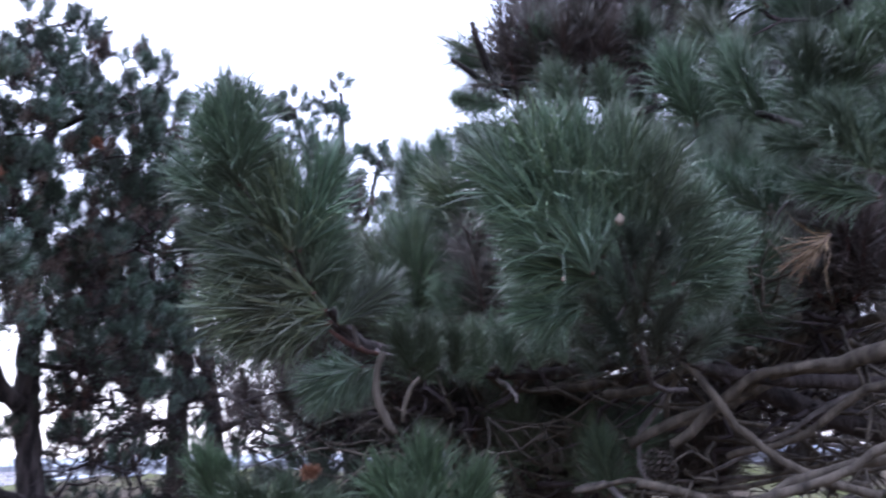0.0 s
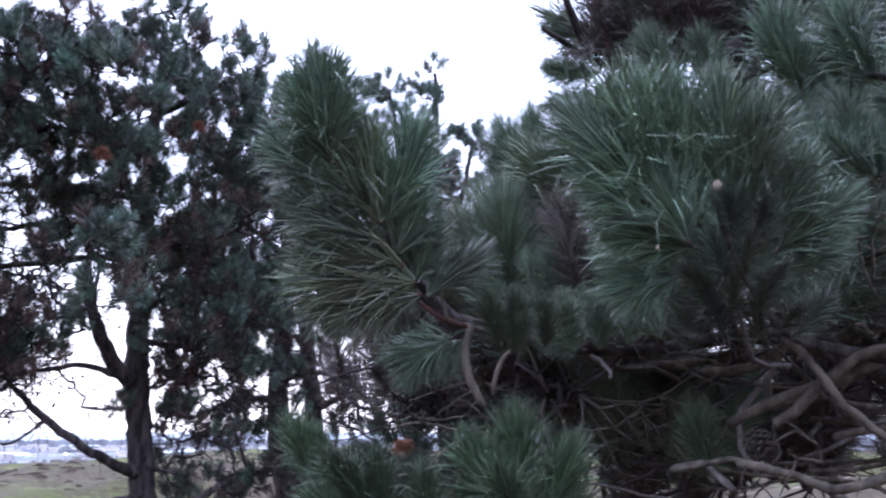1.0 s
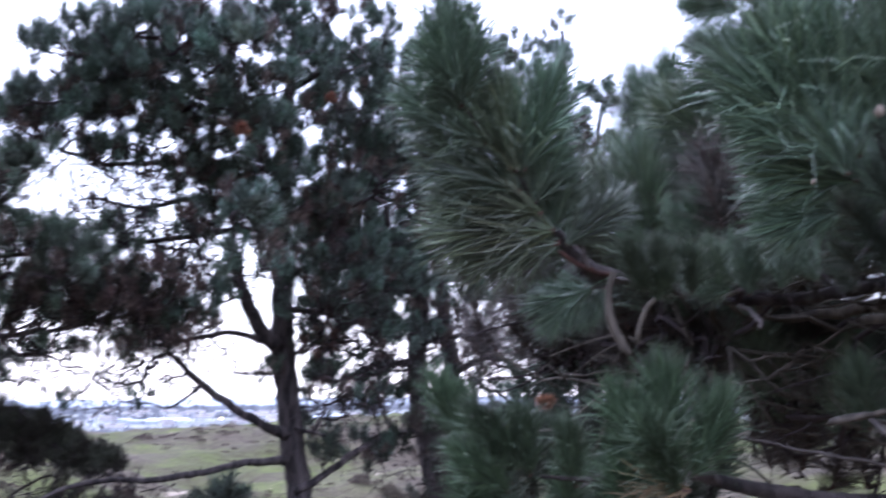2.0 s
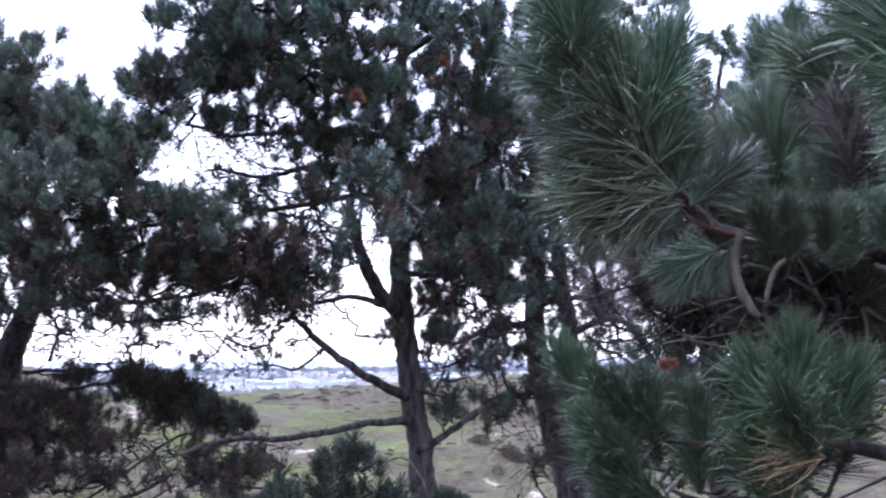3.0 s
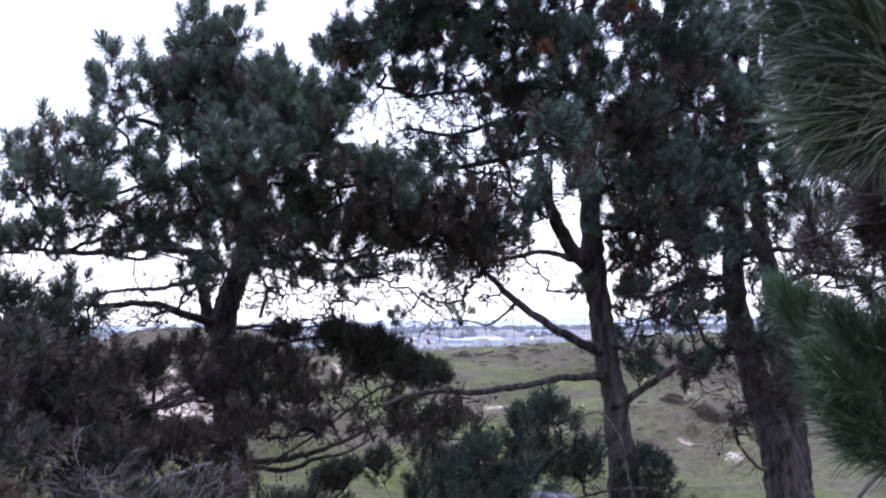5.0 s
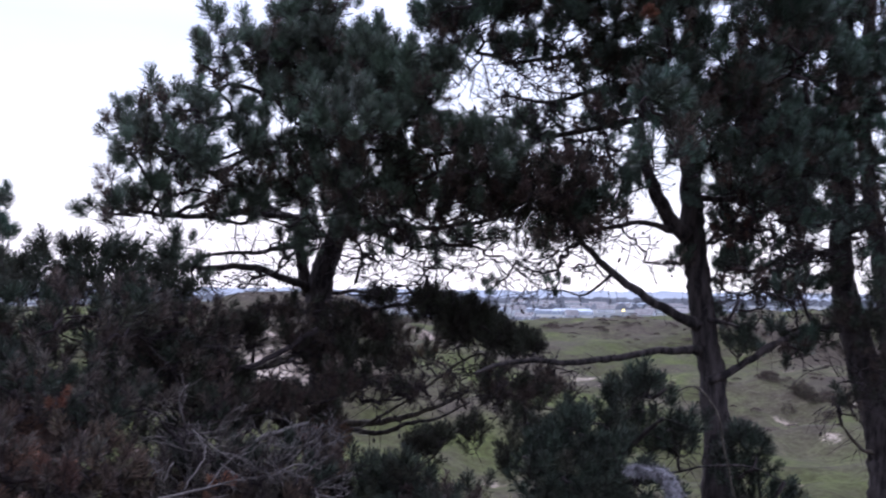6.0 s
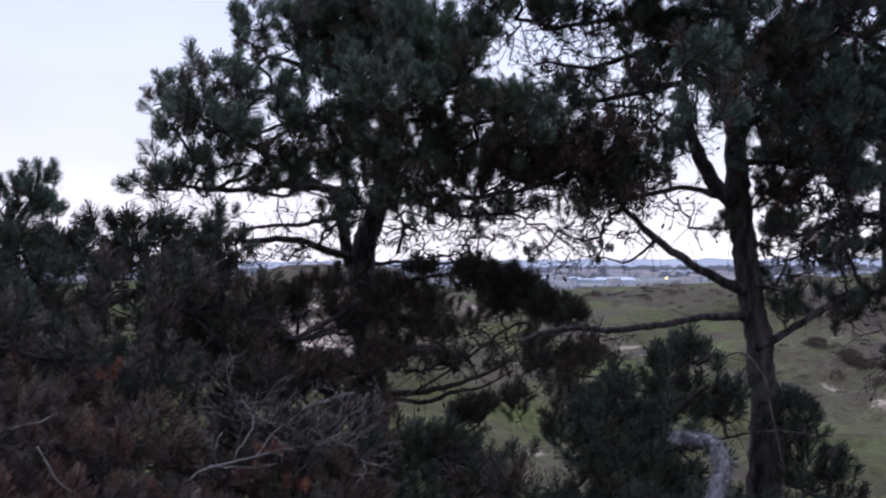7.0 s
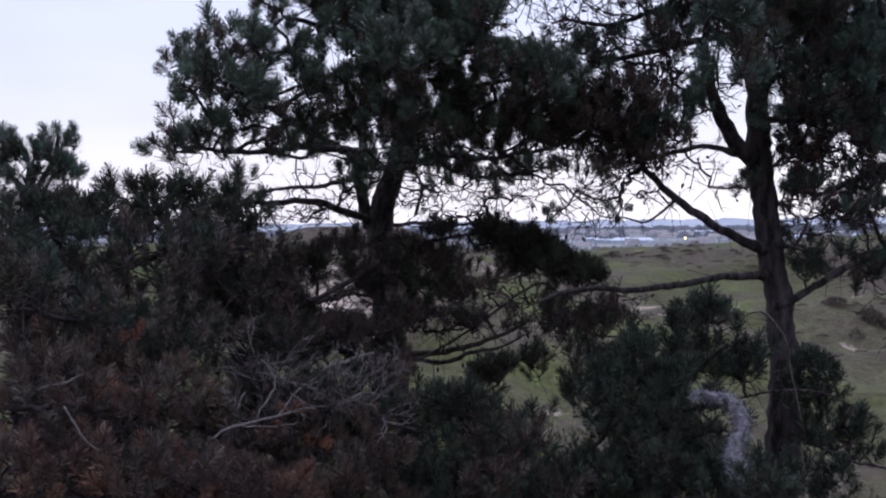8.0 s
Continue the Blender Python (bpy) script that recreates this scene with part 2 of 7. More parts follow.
def tube(verts, faces, line, sides=6, rough=0.0, rng=None):
    """Adds a tapering tube along line (x, y, z, radius) to verts and faces."""
    start = len(verts)
    line = np.asarray(line)
    way = np.gradient(line[:, :3], axis=0)
    way /= np.linalg.norm(way, axis=1)[:, None] + 1e-9
    side = np.cross(way[0], (0.3, 0.8, 0.52) if abs(way[0][2]) > 0.8 else (0, 0, 1.0))
    for q, w in zip(line, way):
        side = side - w * side.dot(w)
        side /= np.linalg.norm(side) + 1e-9
        other = np.cross(w, side)
        for s in range(sides):
            a = 2 * math.pi * s / sides
            r = q[3] * (1 + (rng.uniform(-rough, rough) if rough else 0))
            verts.append(q[:3] + r * (math.cos(a) * side + math.sin(a) * other))
    for k in range(len(line) - 1):
        for s in range(sides):
            a, b = start + k * sides + s, start + k * sides + (s + 1) % sides
            faces.append((a, b, b + sides, a + sides))
    faces.append(tuple(start + s for s in reversed(range(sides))))
    faces.append(tuple(start + (len(line) - 1) * sides + s for s in range(sides)))


def limb_mesh(name, points, material, sides=8, step=0.08, rough=0.08, seed=0, wander=0.0):
    rng = np.random.RandomState(seed)
    line = spline(points, step)
    if wander:
        drift = np.cumsum(rng.normal(0, wander, (len(line), 3)), axis=0)
        drift -= np.linspace(0, 1, len(line))[:, None] * drift[-1]
        line[:, :3] += drift
    v, f = [], []
    tube(v, f, line, sides, rough, rng)
    return mesh_of(name, v, f, [material]), line


def tuft_mesh(name, seed, needles, width, material, shoot=0.13, length=0.105, open_tip=20, open_base=68, segments=2, stem=SHOOT, droop=0.0, thick=0.004, sides=5, blunt=0.8, sway=0.34):
    """A pine shoot along +z, about 0.21 m long, with needles all round it, steep at the tip and spread at the base."""
    rng = np.random.RandomState(seed)
    v, f, idx = [], [], []
    tube(v, f, [(0, 0, 0, thick), (0, 0, shoot * 0.6, thick * 0.8), (0, 0, shoot, thick * 0.9), (0, 0, shoot + 0.012, thick * 0.3)], sides)
    idx += [1] * len(f)
    for k in range(needles):
        u = rng.uniform() ** 0.8
        turn = rng.uniform(0, 2 * math.pi)
        lean = radians(open_tip + (open_base - open_tip) * (1 - u) ** blunt + rng.normal(0, 13 if blunt > 0.5 else 9))
        ln = length * (rng.uniform(0.72, 1.1) if blunt > 0.5 else rng.uniform(0.88, 1.04))
        out = np.array([math.cos(turn), math.sin(turn), 0.0])
        up = np.array([0, 0, 1.0])
        across = np.cross(out, up) * math.cos(k) + (out * math.cos(lean) - up * math.sin(lean)) * math.sin(k)
        curl = rng.normal(0.12, sway) - droop
        at = up * shoot * u + out * thick
        start = len(v)
        for s in range(segments + 1):
            q = s / segments
            a = lean - curl * q
            pos = at + (out * math.sin(a) + up * math.cos(a)) * ln * q
            if segments == 1 and blunt < 0.5 and k % 2:
                if s == 0:
                    v.append(pos)
                else:
                    v.append(pos - across * width * 0.5)
                    v.append(pos + across * width * 0.5)
            elif s == segments:
                v.append(pos)
            else:
                w = width * (0.5 if s == 0 else 0.5)
                v.append(pos - across * w)
                v.append(pos + across * w)
        for s in range(segments):
            a = start + 2 * s
            f.append((a, a + 1, a + 3, a + 2) if s < segments - 1 else (a, a + 1, a + 2))
            idx.append(0)
    return mesh_of(name, v, f, [material, stem], False, idx)


def brush_mesh(name, seed, needles, width, material, stout=1.0):
    """A short bottle-brush shoot with a rounded end, about 0.18 m long and 0.13 m wide."""
    return tuft_mesh(name, seed, needles, width, material, 0.100 + 0.015 * (seed % 3), 0.086 * stout, 16, 66, 1, TWIG, 0.0, 0.004, 3, 0.34, 0.12)


def bare_mesh(name, seed, material, cones=0.14):
    """A leafless branch end: forking dead twigs with a few small old cones."""
    rng = np.random.RandomState(seed)
    v, f = [], []

    def fork(at, way, ln, r, depth):
        line = [(*at, r)]
        for s in range(3):
            way = way + rng.normal(0, 0.14, 3)
            way /= np.linalg.norm(way)
            at = at + way * ln / 3
            line.append((*at, r * (1 - 0.2 * (s + 1))))
        tube(v, f, line, 3)
        if depth:
            for _ in range(rng.randint(2, 4)):
                fork(np.array(line[rng.randint(1, 4)][:3]), way + rng.normal(0, 0.55, 3), ln * rng.uniform(0.5, 0.8), r * 0.7, depth - 1)
        elif rng.uniform() < cones:
            tube(v, f, [(*at, 0.003), (*(at + way * 0.012), 0.011), (*(at + way * 0.03), 0.010), (*(at + way * 0.045), 0.003)], 5)
    fork(np.zeros(3), np.array((0, 0, 1.0)), 0.17, 0.0062, 2)
    return mesh_of(name, v, f, [material])


FAR_TUFTS = [brush_mesh("needle_tuft", 10 + k, 215, 0.0056, GREEN, (0.80, 0.90, 1.0)[k % 3]) for k in range(9)]
SHADED_TUFTS = [brush_mesh("needle_tuft", 20 + k, 110, 0.0065, GREEN_SHADED, 0.85) for k in range(5)]
# withered brown tufts, plus two of the green with shade in its colour
BROWN_TUFTS = [brush_mesh("withered_tuft", 30 + k, 90, 0.0059, BROWN_NEEDLES, 0.78) for k in range(4)] + SHADED_TUFTS[:2]
RUST_TUFTS = [brush_mesh("rusty_tuft", 40 + k, 150, 0.0052, RUST_NEEDLES, 0.8) for k in range(3)] + BROWN_TUFTS[:3]
BARE = [bare_mesh("bare_spray", 80 + k, TWIG) for k in range(5)]
BARE_GREY = [bare_mesh("bare_spray", 90 + k, DEAD, 0.0) for k in range(3)]
BARE_PALE = [bare_mesh("bare_spray", 94 + k, PALE_TWIG, 0.0) for k in range(3)]
ORANGE_TUFTS = [tuft_mesh("dead_tuft", 50 + k, 200, 0.003, ORANGE_NEEDLES, shoot=0.08, length=0.08, open_base=95) for k in range(2)]
STRAW = [tuft_mesh("straw_tuft", 55 + k, 28, 0.0024, STRAW_NEEDLES, shoot=0.05, length=0.17, open_tip=4, open_base=15, segments=3) for k in range(2)]
NEAR_MID = [tuft_mesh("needle_tuft", 100 + k, 460, 0.0026, GREEN_NEAR, shoot=0.12, length=0.12, open_tip=16, open_base=50, segments=1, sides=4) for k in range(4)]
SHADE_MID = [tuft_mesh("needle_tuft", 110 + k, 380, 0.0028, GREEN_SHADED, shoot=0.12, length=0.11, open_tip=16, open_base=70, segments=1, sides=4) for k in range(3)]
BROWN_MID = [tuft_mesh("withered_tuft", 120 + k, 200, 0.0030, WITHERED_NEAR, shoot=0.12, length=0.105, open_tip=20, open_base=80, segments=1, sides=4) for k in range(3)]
NEAR_TUFTS = [tuft_mesh("needle_tuft", 60 + k, 820, 0.0024, GREEN_NEAR, shoot=0.12, length=0.125 + 0.010 * (k % 3), open_tip=9 + 3 * (k % 3), open_base=31 + 4 * (k % 2), segments=3, thick=0.0055, sway=0.5) for k in range(5)]
YOUNG_SHADE_TUFTS = [tuft_mesh("needle_tuft", 70 + k, 900, 0.0023, GREEN_YOUNG_SHADE, shoot=0.12, length=0.13, open_tip=10, open_base=36, segments=3, thick=0.0055, sway=0.42) for k in range(3)]


def tuft_at(parent, meshes, k, base, way, scale, spin, name="needle_tuft", label=""):
    ob = new(name, meshes[k % len(meshes)])
    ob.parent = parent
    q = Vector(way).to_track_quat("Z", "Y").to_matrix().to_4x4()
    lift = parent.matrix_basis.translation if parent.parent is None else Vector((0, 0, 0))
    ob.matrix_basis = Matrix.Translation(Vector(base) - lift) @ q @ pose(0, 0, 0, 0, 0, spin) @ Matrix.Scale(scale, 4)
    return tagged(ob, label) if label else ob


class Pine:
    """A pine: an Empty at its foot, a trunk, limbs, twigs that reach for the tufts, and the tufts in pads."""

    def __init__(self, name, label, trunk, seed, category="pine tree", bark=BARK, twig=TWIG, fullness=1.7, mates=0.85):
        self.rng = np.random.RandomState(seed)
        self.seed, self.bark, self.twig, self.fullness, self.mates = seed, bark, twig, fullness, mates
        self.root = base_of(name, trunk[0][:3], label, category)
        self.nodes, self.tufts, self.limbs, self.bodies, self.owner, self.beside = [], [], 0, [], [], []
        x, y, z, r = trunk[0]
        foot = ground_z(x, y) - 0.12
        if foot < z - 0.05:
            trunk = [(x, y, foot, r * 1.35), (x, y, foot + 0.3 * (z - foot), r * 1.12)] + list(trunk)
        self.limb(trunk, "trunk", 18, 0.10)

    def limb(self, points, name="limb", sides=8, rough=0.08, wander=0.006, material=None, bears=True):
        self.limbs += 1
        me, line = limb_mesh(name, points, material or self.bark, sides, 0.07, rough, self.seed * 100 + self.limbs, wander)
        self.bodies.append(part(name, me, self.root))
        if not bears:
            return line
        self.nodes += [tuple(q[:3]) for q in line[2:]]
        self.owner += [len(self.bodies) - 1] * (len(line) - 2)
        return line

    def pad(self, middle, half, high, count, meshes=FAR_TUFTS, size=1.0, up=1.15, depth=1.0, name="needle_tuft"):
        """Tufts in a flattened cloud round middle, most of them in its outer part."""
        for _ in range(round(count * self.fullness)):
            d = self.rng.normal(size=3)
            d /= np.linalg.norm(d)
            d *= self.rng.uniform(0.15, 1.0) ** 0.45
            if name != "bare_twig" and np.linalg.norm(d) < 0.5 and self.rng.uniform() < 0.5:
                continue
            at = np.array(middle) + d * (half, half * depth, high)
            way = d * (1, 1, 0.6) * 0.75 + np.array((0, 0, up)) + self.rng.normal(0, 0.28, 3)
            way /= np.linalg.norm(way)
            # inner and underside tufts: older brown needles and some painted shade-dark green
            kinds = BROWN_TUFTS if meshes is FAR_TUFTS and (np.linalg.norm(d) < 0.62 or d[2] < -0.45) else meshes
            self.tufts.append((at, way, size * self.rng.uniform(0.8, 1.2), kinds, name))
            if name != "bare_twig":
                for _ in range(self.rng.poisson(self.mates)):
                    off = self.rng.normal(0, 1, 3)
                    off -= way * off.dot(way) * 0.9
                    off /= np.linalg.norm(off)
                    lean = way + off * 0.55 + np.array((0, 0, 0.3))
                    self.beside.append((len(self.tufts) - 1, at + off * self.rng.uniform(0.06, 0.12) * size - way * self.rng.uniform(-0.02, 0.10), lean / np.linalg.norm(lean), size * self.rng.uniform(0.7, 1.1), kinds, name))

    def grow(self, bare=400, thickness=0.0042, bare_long=0.3, below=99.0, thickest=0.03):
        """Joins every tuft by a twig to the nearest limb or twig, adds bare twigs, and links all of it."""
        pos = np.array(self.nodes)
        todo = [t[0] - 0.02 * t[1] for t in self.tufts]
        todo = np.array(todo)
        gap = np.array([np.linalg.norm(pos - q, axis=1).min() for q in todo])
        load, above, chains, holds = [0] * len(pos), [-1] * len(pos), [], {}
        pos = list(pos)
        for k in np.argsort(gap):
            near = np.array(pos)
            dist = np.linalg.norm(near - todo[k], axis=1) + 0.5 * np.maximum(0, near[:, 2] - todo[k][2])
            j = int(dist.argmin())
            a, b = near[j], todo[k] - 0.03 * self.tufts[k][1]
            span = np.linalg.norm(b - a)
            count = max(2, int(span / 0.09))
            mid = (a + b) / 2 + self.rng.normal(0, 0.06, 3) * span - np.array((0, 0, 0.06)) * span
            chain = [j]
            for s in range(1, count + 1):
                u = s / count
                q = (1 - u) ** 2 * a + 2 * u * (1 - u) * mid + u * u * b + (self.rng.normal(0, 0.009, 3) if s < count else 0)
                pos.append(q), load.append(0), above.append(chain[-1]), self.owner.append(self.owner[j])
                chain.append(len(pos) - 1)
            chains.append(chain)
            holds[int(k)] = self.bodies[self.owner[j]]
            i = chain[-1]
            while i >= 0:
                load[i] += 1
                i = above[i]
        verts, faces = [], []
        for chain in chains:
            tube(verts, faces, [(*pos[i], min(thickest, thickness * (0.75 + 0.62 * math.sqrt(max(load[i if n else chain[1]], 1) - 0.6)))) for n, i in enumerate(chain)], 3)
        if bare:
            for i in self.rng.randint(0, len(pos), bare):
                way = self.rng.normal(0, 1, 3) + (0, 0, -0.25)
                way /= np.linalg.norm(way)
                ln = bare_long * self.rng.uniform(0.3, 1.2)
                p0, line = np.array(pos[i]), []
                if p0[2] > below:
                    continue
                for s in range(5):
                    line.append((*p0, 0.0042 * (1 - s / 5.5)))
                    way = way + self.rng.normal(0, 0.13, 3)
                    way /= np.linalg.norm(way)
                    p0 = p0 + way * ln / 4
                tube(verts, faces, line, 3)
        for lead, at, way, size, meshes, name in self.beside:
            p0, p1 = self.tufts[lead][0] - 0.10 * self.tufts[lead][1], at - 0.01 * way
            tube(verts, faces, [(*p0, 0.0035), (*((p0 + p1) / 2 - 0.015 * way), 0.0035), (*p1, 0.003)], 3)
        twigs = part("twigwork", mesh_of("twigwork", verts, faces, [self.twig]), self.root)
        tagged(twigs, kind="stuff")
        every = [(holds[k], *t) for k, t in enumerate(self.tufts)] + [(holds[b[0]], *b[1:]) for b in self.beside]
        every.sort(key=lambda e: (e[5] != "bare_twig", np.hypot(e[1][0], e[1][1])))
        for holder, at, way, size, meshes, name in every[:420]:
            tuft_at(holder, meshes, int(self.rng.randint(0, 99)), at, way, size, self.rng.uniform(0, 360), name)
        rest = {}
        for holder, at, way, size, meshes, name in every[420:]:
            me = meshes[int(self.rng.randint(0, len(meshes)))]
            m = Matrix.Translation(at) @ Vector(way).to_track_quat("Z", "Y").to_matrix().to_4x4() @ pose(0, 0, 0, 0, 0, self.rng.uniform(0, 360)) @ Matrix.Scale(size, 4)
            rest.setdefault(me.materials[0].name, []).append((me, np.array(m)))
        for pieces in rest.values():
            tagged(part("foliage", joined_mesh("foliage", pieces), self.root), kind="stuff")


SHAPES = {}


def joined_mesh(name, pieces):
    """One mesh of many placed copies: pieces are (mesh, 4 x 4 array)."""
    co, loops, counts, mats, base = [], [], [], [], 0
    for me, m in pieces:
        if me.name not in SHAPES:
            c = np.zeros(len(me.vertices) * 3)
            me.vertices.foreach_get("co", c)
            i = np.zeros(len(me.loops), dtype=np.int32)
            me.loops.foreach_get("vertex_index", i)
            t, k = np.zeros(len(me.polygons), dtype=np.int32), np.zeros(len(me.polygons), dtype=np.int32)
            me.polygons.foreach_get("loop_total", t)
            me.polygons.foreach_get("material_index", k)
            SHAPES[me.name] = c.reshape(-1, 3), i, t, k
        c, i, t, k = SHAPES[me.name]
        co.append(c @ m[:3, :3].T + m[:3, 3])
        loops.append(i + base)
        counts.append(t)
        mats.append(k)
        base += len(c)
    co, loops, counts, mats = np.concatenate(co), np.concatenate(loops), np.concatenate(counts), np.concatenate(mats)
    out = bpy.data.meshes.new(name)
    out.vertices.add(len(co))
    out.vertices.foreach_set("co", co.ravel())
    out.loops.add(len(loops))
    out.loops.foreach_set("vertex_index", loops.astype(np.int32))
    out.polygons.add(len(counts))
    out.polygons.foreach_set("loop_start", np.concatenate([[0], np.cumsum(counts)[:-1]]).astype(np.int32))
    for mat in pieces[0][0].materials:
        out.materials.append(mat)
    out.polygons.foreach_set("material_index", mats.astype(np.int32))
    out.update(calc_edges=True)
    return out


# ---- ground, one sheet to the horizon ----
def smooth(a, b, v):
    u = np.clip((v - a) / (b - a), 0, 1)
    return u * u * (3 - 2 * u)


def ground_z(x, y):
    r, az = math.hypot(x, y), math.atan2(x, y)
    z = -5.0 * smooth(2, 24, r)
    z += 4.0 * smooth(50, 92, r) * (1 + 0.15 * math.sin(az * 9)) - 18.1 * smooth(98, 330, r)
    z += 5.3 * math.exp(-((x + 22) ** 2 + (y - 46) ** 2) / 300) + 2.2 * math.exp(-((x + 9.6) ** 2 + (y - 21) ** 2) / 22)
    if r < 400:
        n = noise.fractal(Vector((x * 0.09, y * 0.09, 0.3)), 0.9, 2.0, 4)
        z += n * 1.25 * smooth(14, 40, r) * (1 - smooth(200, 400, r)) + 0.08 * noise.noise(Vector((x * 0.7, y * 0.7, 1))) * smooth(2, 6, r)
        z += 0.42 * noise.fractal(Vector((x * 0.3, y * 0.3, 2.7)), 0.7, 2.0, 3) * smooth(16, 34, r) * (1 - smooth(120, 200, r))
    return z


SAND_SPOTS = ((-15.9, 33.2, 2.0), (-18.0, 36.5, 1.2), (-14.3, 49.7, 1.2), (-10.0, 18.5, 0.7), (-5.7, 53.0, 0.8), (4.7, 51.3, 0.6), (5.7, 41.4, 0.45), (-4.6, 50.0, 0.4), (3.4, 33.0, 0.3), (-6.0, 28.2, 0.4), (-16.0, 33.1, 1.4))
HEATH_SPOTS = ((5.5, 55.0, 7.0), (11.0, 62.0, 8.0), (-4.0, 81.0, 9.0), (-11.0, 84.0, 7.0), (15.0, 52.0, 7.0), (5.0, 77.0, 8.0), (4.5, 45.0, 3.2), (-12.0, 60.0, 5.0), (-20.0, 43.0, 10.0), (-13.0, 36.0, 4.0))
GROUND = ground_material()
rings = np.concatenate([[0.5], np.geomspace(1.0, 130, 160), np.geomspace(150, 4600, 28)])
spokes = 330
gv = [(0, 0, ground_z(0, 0.01))]
for r in rings:
    for s in range(spokes):
        a = 2 * math.pi * s / spokes
        gv.append((r * math.sin(a), r * math.cos(a), ground_z(r * math.sin(a), r * math.cos(a))))
gf = [(0, 1 + (s + 1) % spokes, 1 + s) for s in range(spokes)]
for k in range(len(rings) - 1):
    for s in range(spokes):
        a, b = 1 + k * spokes + s, 1 + k * spokes + (s + 1) % spokes
        gf.append((a, b, b + spokes, a + spokes))
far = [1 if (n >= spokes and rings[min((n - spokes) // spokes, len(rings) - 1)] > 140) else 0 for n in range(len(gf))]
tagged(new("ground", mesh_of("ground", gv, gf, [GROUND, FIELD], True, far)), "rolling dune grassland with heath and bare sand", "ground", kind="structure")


# ---- the far distance: hills, tree belts, glasshouses, houses, one lit lamp ----
def polar(deg, r, z=0.0):
    a = radians(deg)
    return Vector((r * math.sin(a), r * math.cos(a), z))


def ridge(name, label, r, deg0, deg1, foot, low, high, material, seed, thick=30, steps=260, lumps=0.16):
    v, f = [], []
    for k in range(steps + 1):
        a = deg0 + (deg1 - deg0) * k / steps
        h = low + (high - low) * (0.5 + 0.5 * noise.fractal(Vector((a * lumps, seed, 0)), 0.9, 2.0, 6))
        v += [polar(a, r, foot), polar(a, r + thick * 0.3, h), polar(a, r + thick, foot)]
    for k in range(steps):
        a = 3 * k
        f += [(a, a + 1, a + 4, a + 3), (a + 1, a + 2, a + 5, a + 4)]
    tagged(new(name, mesh_of(name, v, f, [material], False)), label, "distance", kind="structure")


ridge("backdrop", "low hills on the horizon, coloured blue-grey for haze", 3200, -75, 75, -40, 2, 13, HILL, 3.3, 500, 700, 1.1)
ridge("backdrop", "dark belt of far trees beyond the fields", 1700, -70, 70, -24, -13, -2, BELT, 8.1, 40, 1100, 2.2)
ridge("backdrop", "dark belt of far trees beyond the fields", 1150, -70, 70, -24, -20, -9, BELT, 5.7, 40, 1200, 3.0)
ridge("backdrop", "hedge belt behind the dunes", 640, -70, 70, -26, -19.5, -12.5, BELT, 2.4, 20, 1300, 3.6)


def glasshouse(deg, r, wide, deep, z):
    """A block of glasshouses: a row of low gables."""
    gables = max(4, int(wide / 9))
    line = [(-wide / 2, 0)] + [(-wide / 2 + wide * k / gables / 2, 4 + 0.35 * (k % 2)) for k in range(2 * gables + 1)] + [(wide / 2, 0)]
    verts = [(x, y, h) for y in (0, deep) for x, h in line]
    count = len(line)
    faces = [(k, k + count, k + count + 1, k + 1) for k in range(count - 1)]
    faces += [tuple(range(count)), tuple(reversed(range(count, 2 * count)))]
    ob = new("glasshouse", mesh_of("glasshouse", verts, faces, [GLASSHOUSE], False))
    ob.matrix_basis = Matrix.Translation(polar(deg, r, z)) @ pose(0, 0, 0, 0, 0, -deg)
    return tagged(ob, "pale glasshouse block in the far plain", "glasshouse", "far glasshouses")


for deg, r, wide, deep, z in ((-7.0, 880, 40, 150, -20.5), (-8.6, 905, 22, 50, -20.5), (-10.2, 960, 40, 60, -20), (1.2, 960, 36, 110, -20.5), (3.6, 1000, 52, 130, -20), (6.6, 1080, 44, 60, -19.5), (-3.2, 1300, 50, 90, -17), (9.5, 1020, 40, 60, -20), (12.0, 1050, 60, 70, -20), (-13.5, 1000, 40, 60, -20)):
    glasshouse(deg, r, wide, deep, z)


def far_house(deg, r, wide, high, k):
    """A small gabled house far out in the plain: a wall block and a roof."""
    foot = polar(deg, r)
    foot.z = ground_z(foot.x, foot.y) - 0.3
    e = base_of("house", foot, "small pale gabled house far out in the plain", "house", "far houses")
    e.matrix_basis = Matrix.Translation(foot) @ pose(0, 0, 0, 0, 0, -deg + (k * 47) % 60 - 30)
    w, d, eave = wide / 2, wide * 0.32, high * 0.6
    block = [(sx * w, sy * d, z) for z in (0, eave) for sx, sy in ((-1, -1), (1, -1), (1, 1), (-1, 1))] + [(-w, 0, high), (w, 0, high)]
    walls = mesh_of("wall", block, [(0, 1, 5, 4), (2, 3, 7, 6), (1, 2, 6, 9, 5), (3, 0, 4, 8, 7)], [PLASTER], False)
    w, d, low = w * 1.05, d * 1.15, eave - high * 0.05
    cover = [(-w, -d, low), (w, -d, low), (w, 0, high + 0.2), (-w, 0, high + 0.2), (w, d, low), (-w, d, low)]
    tiles = mesh_of("roof", cover, [(0, 1, 2, 3), (3, 2, 4, 5), (0, 5, 4, 1)], [ROOF], False)
    for name, me in (("wall", walls), ("roof", tiles)):
        ob = new(name, me)
        ob.parent = e


town = np.random.RandomState(31)
for k in range(46):
    far_house(town.uniform(-24, 24), town.uniform(620, 1500), town.uniform(9, 26), town.uniform(6, 10), k)


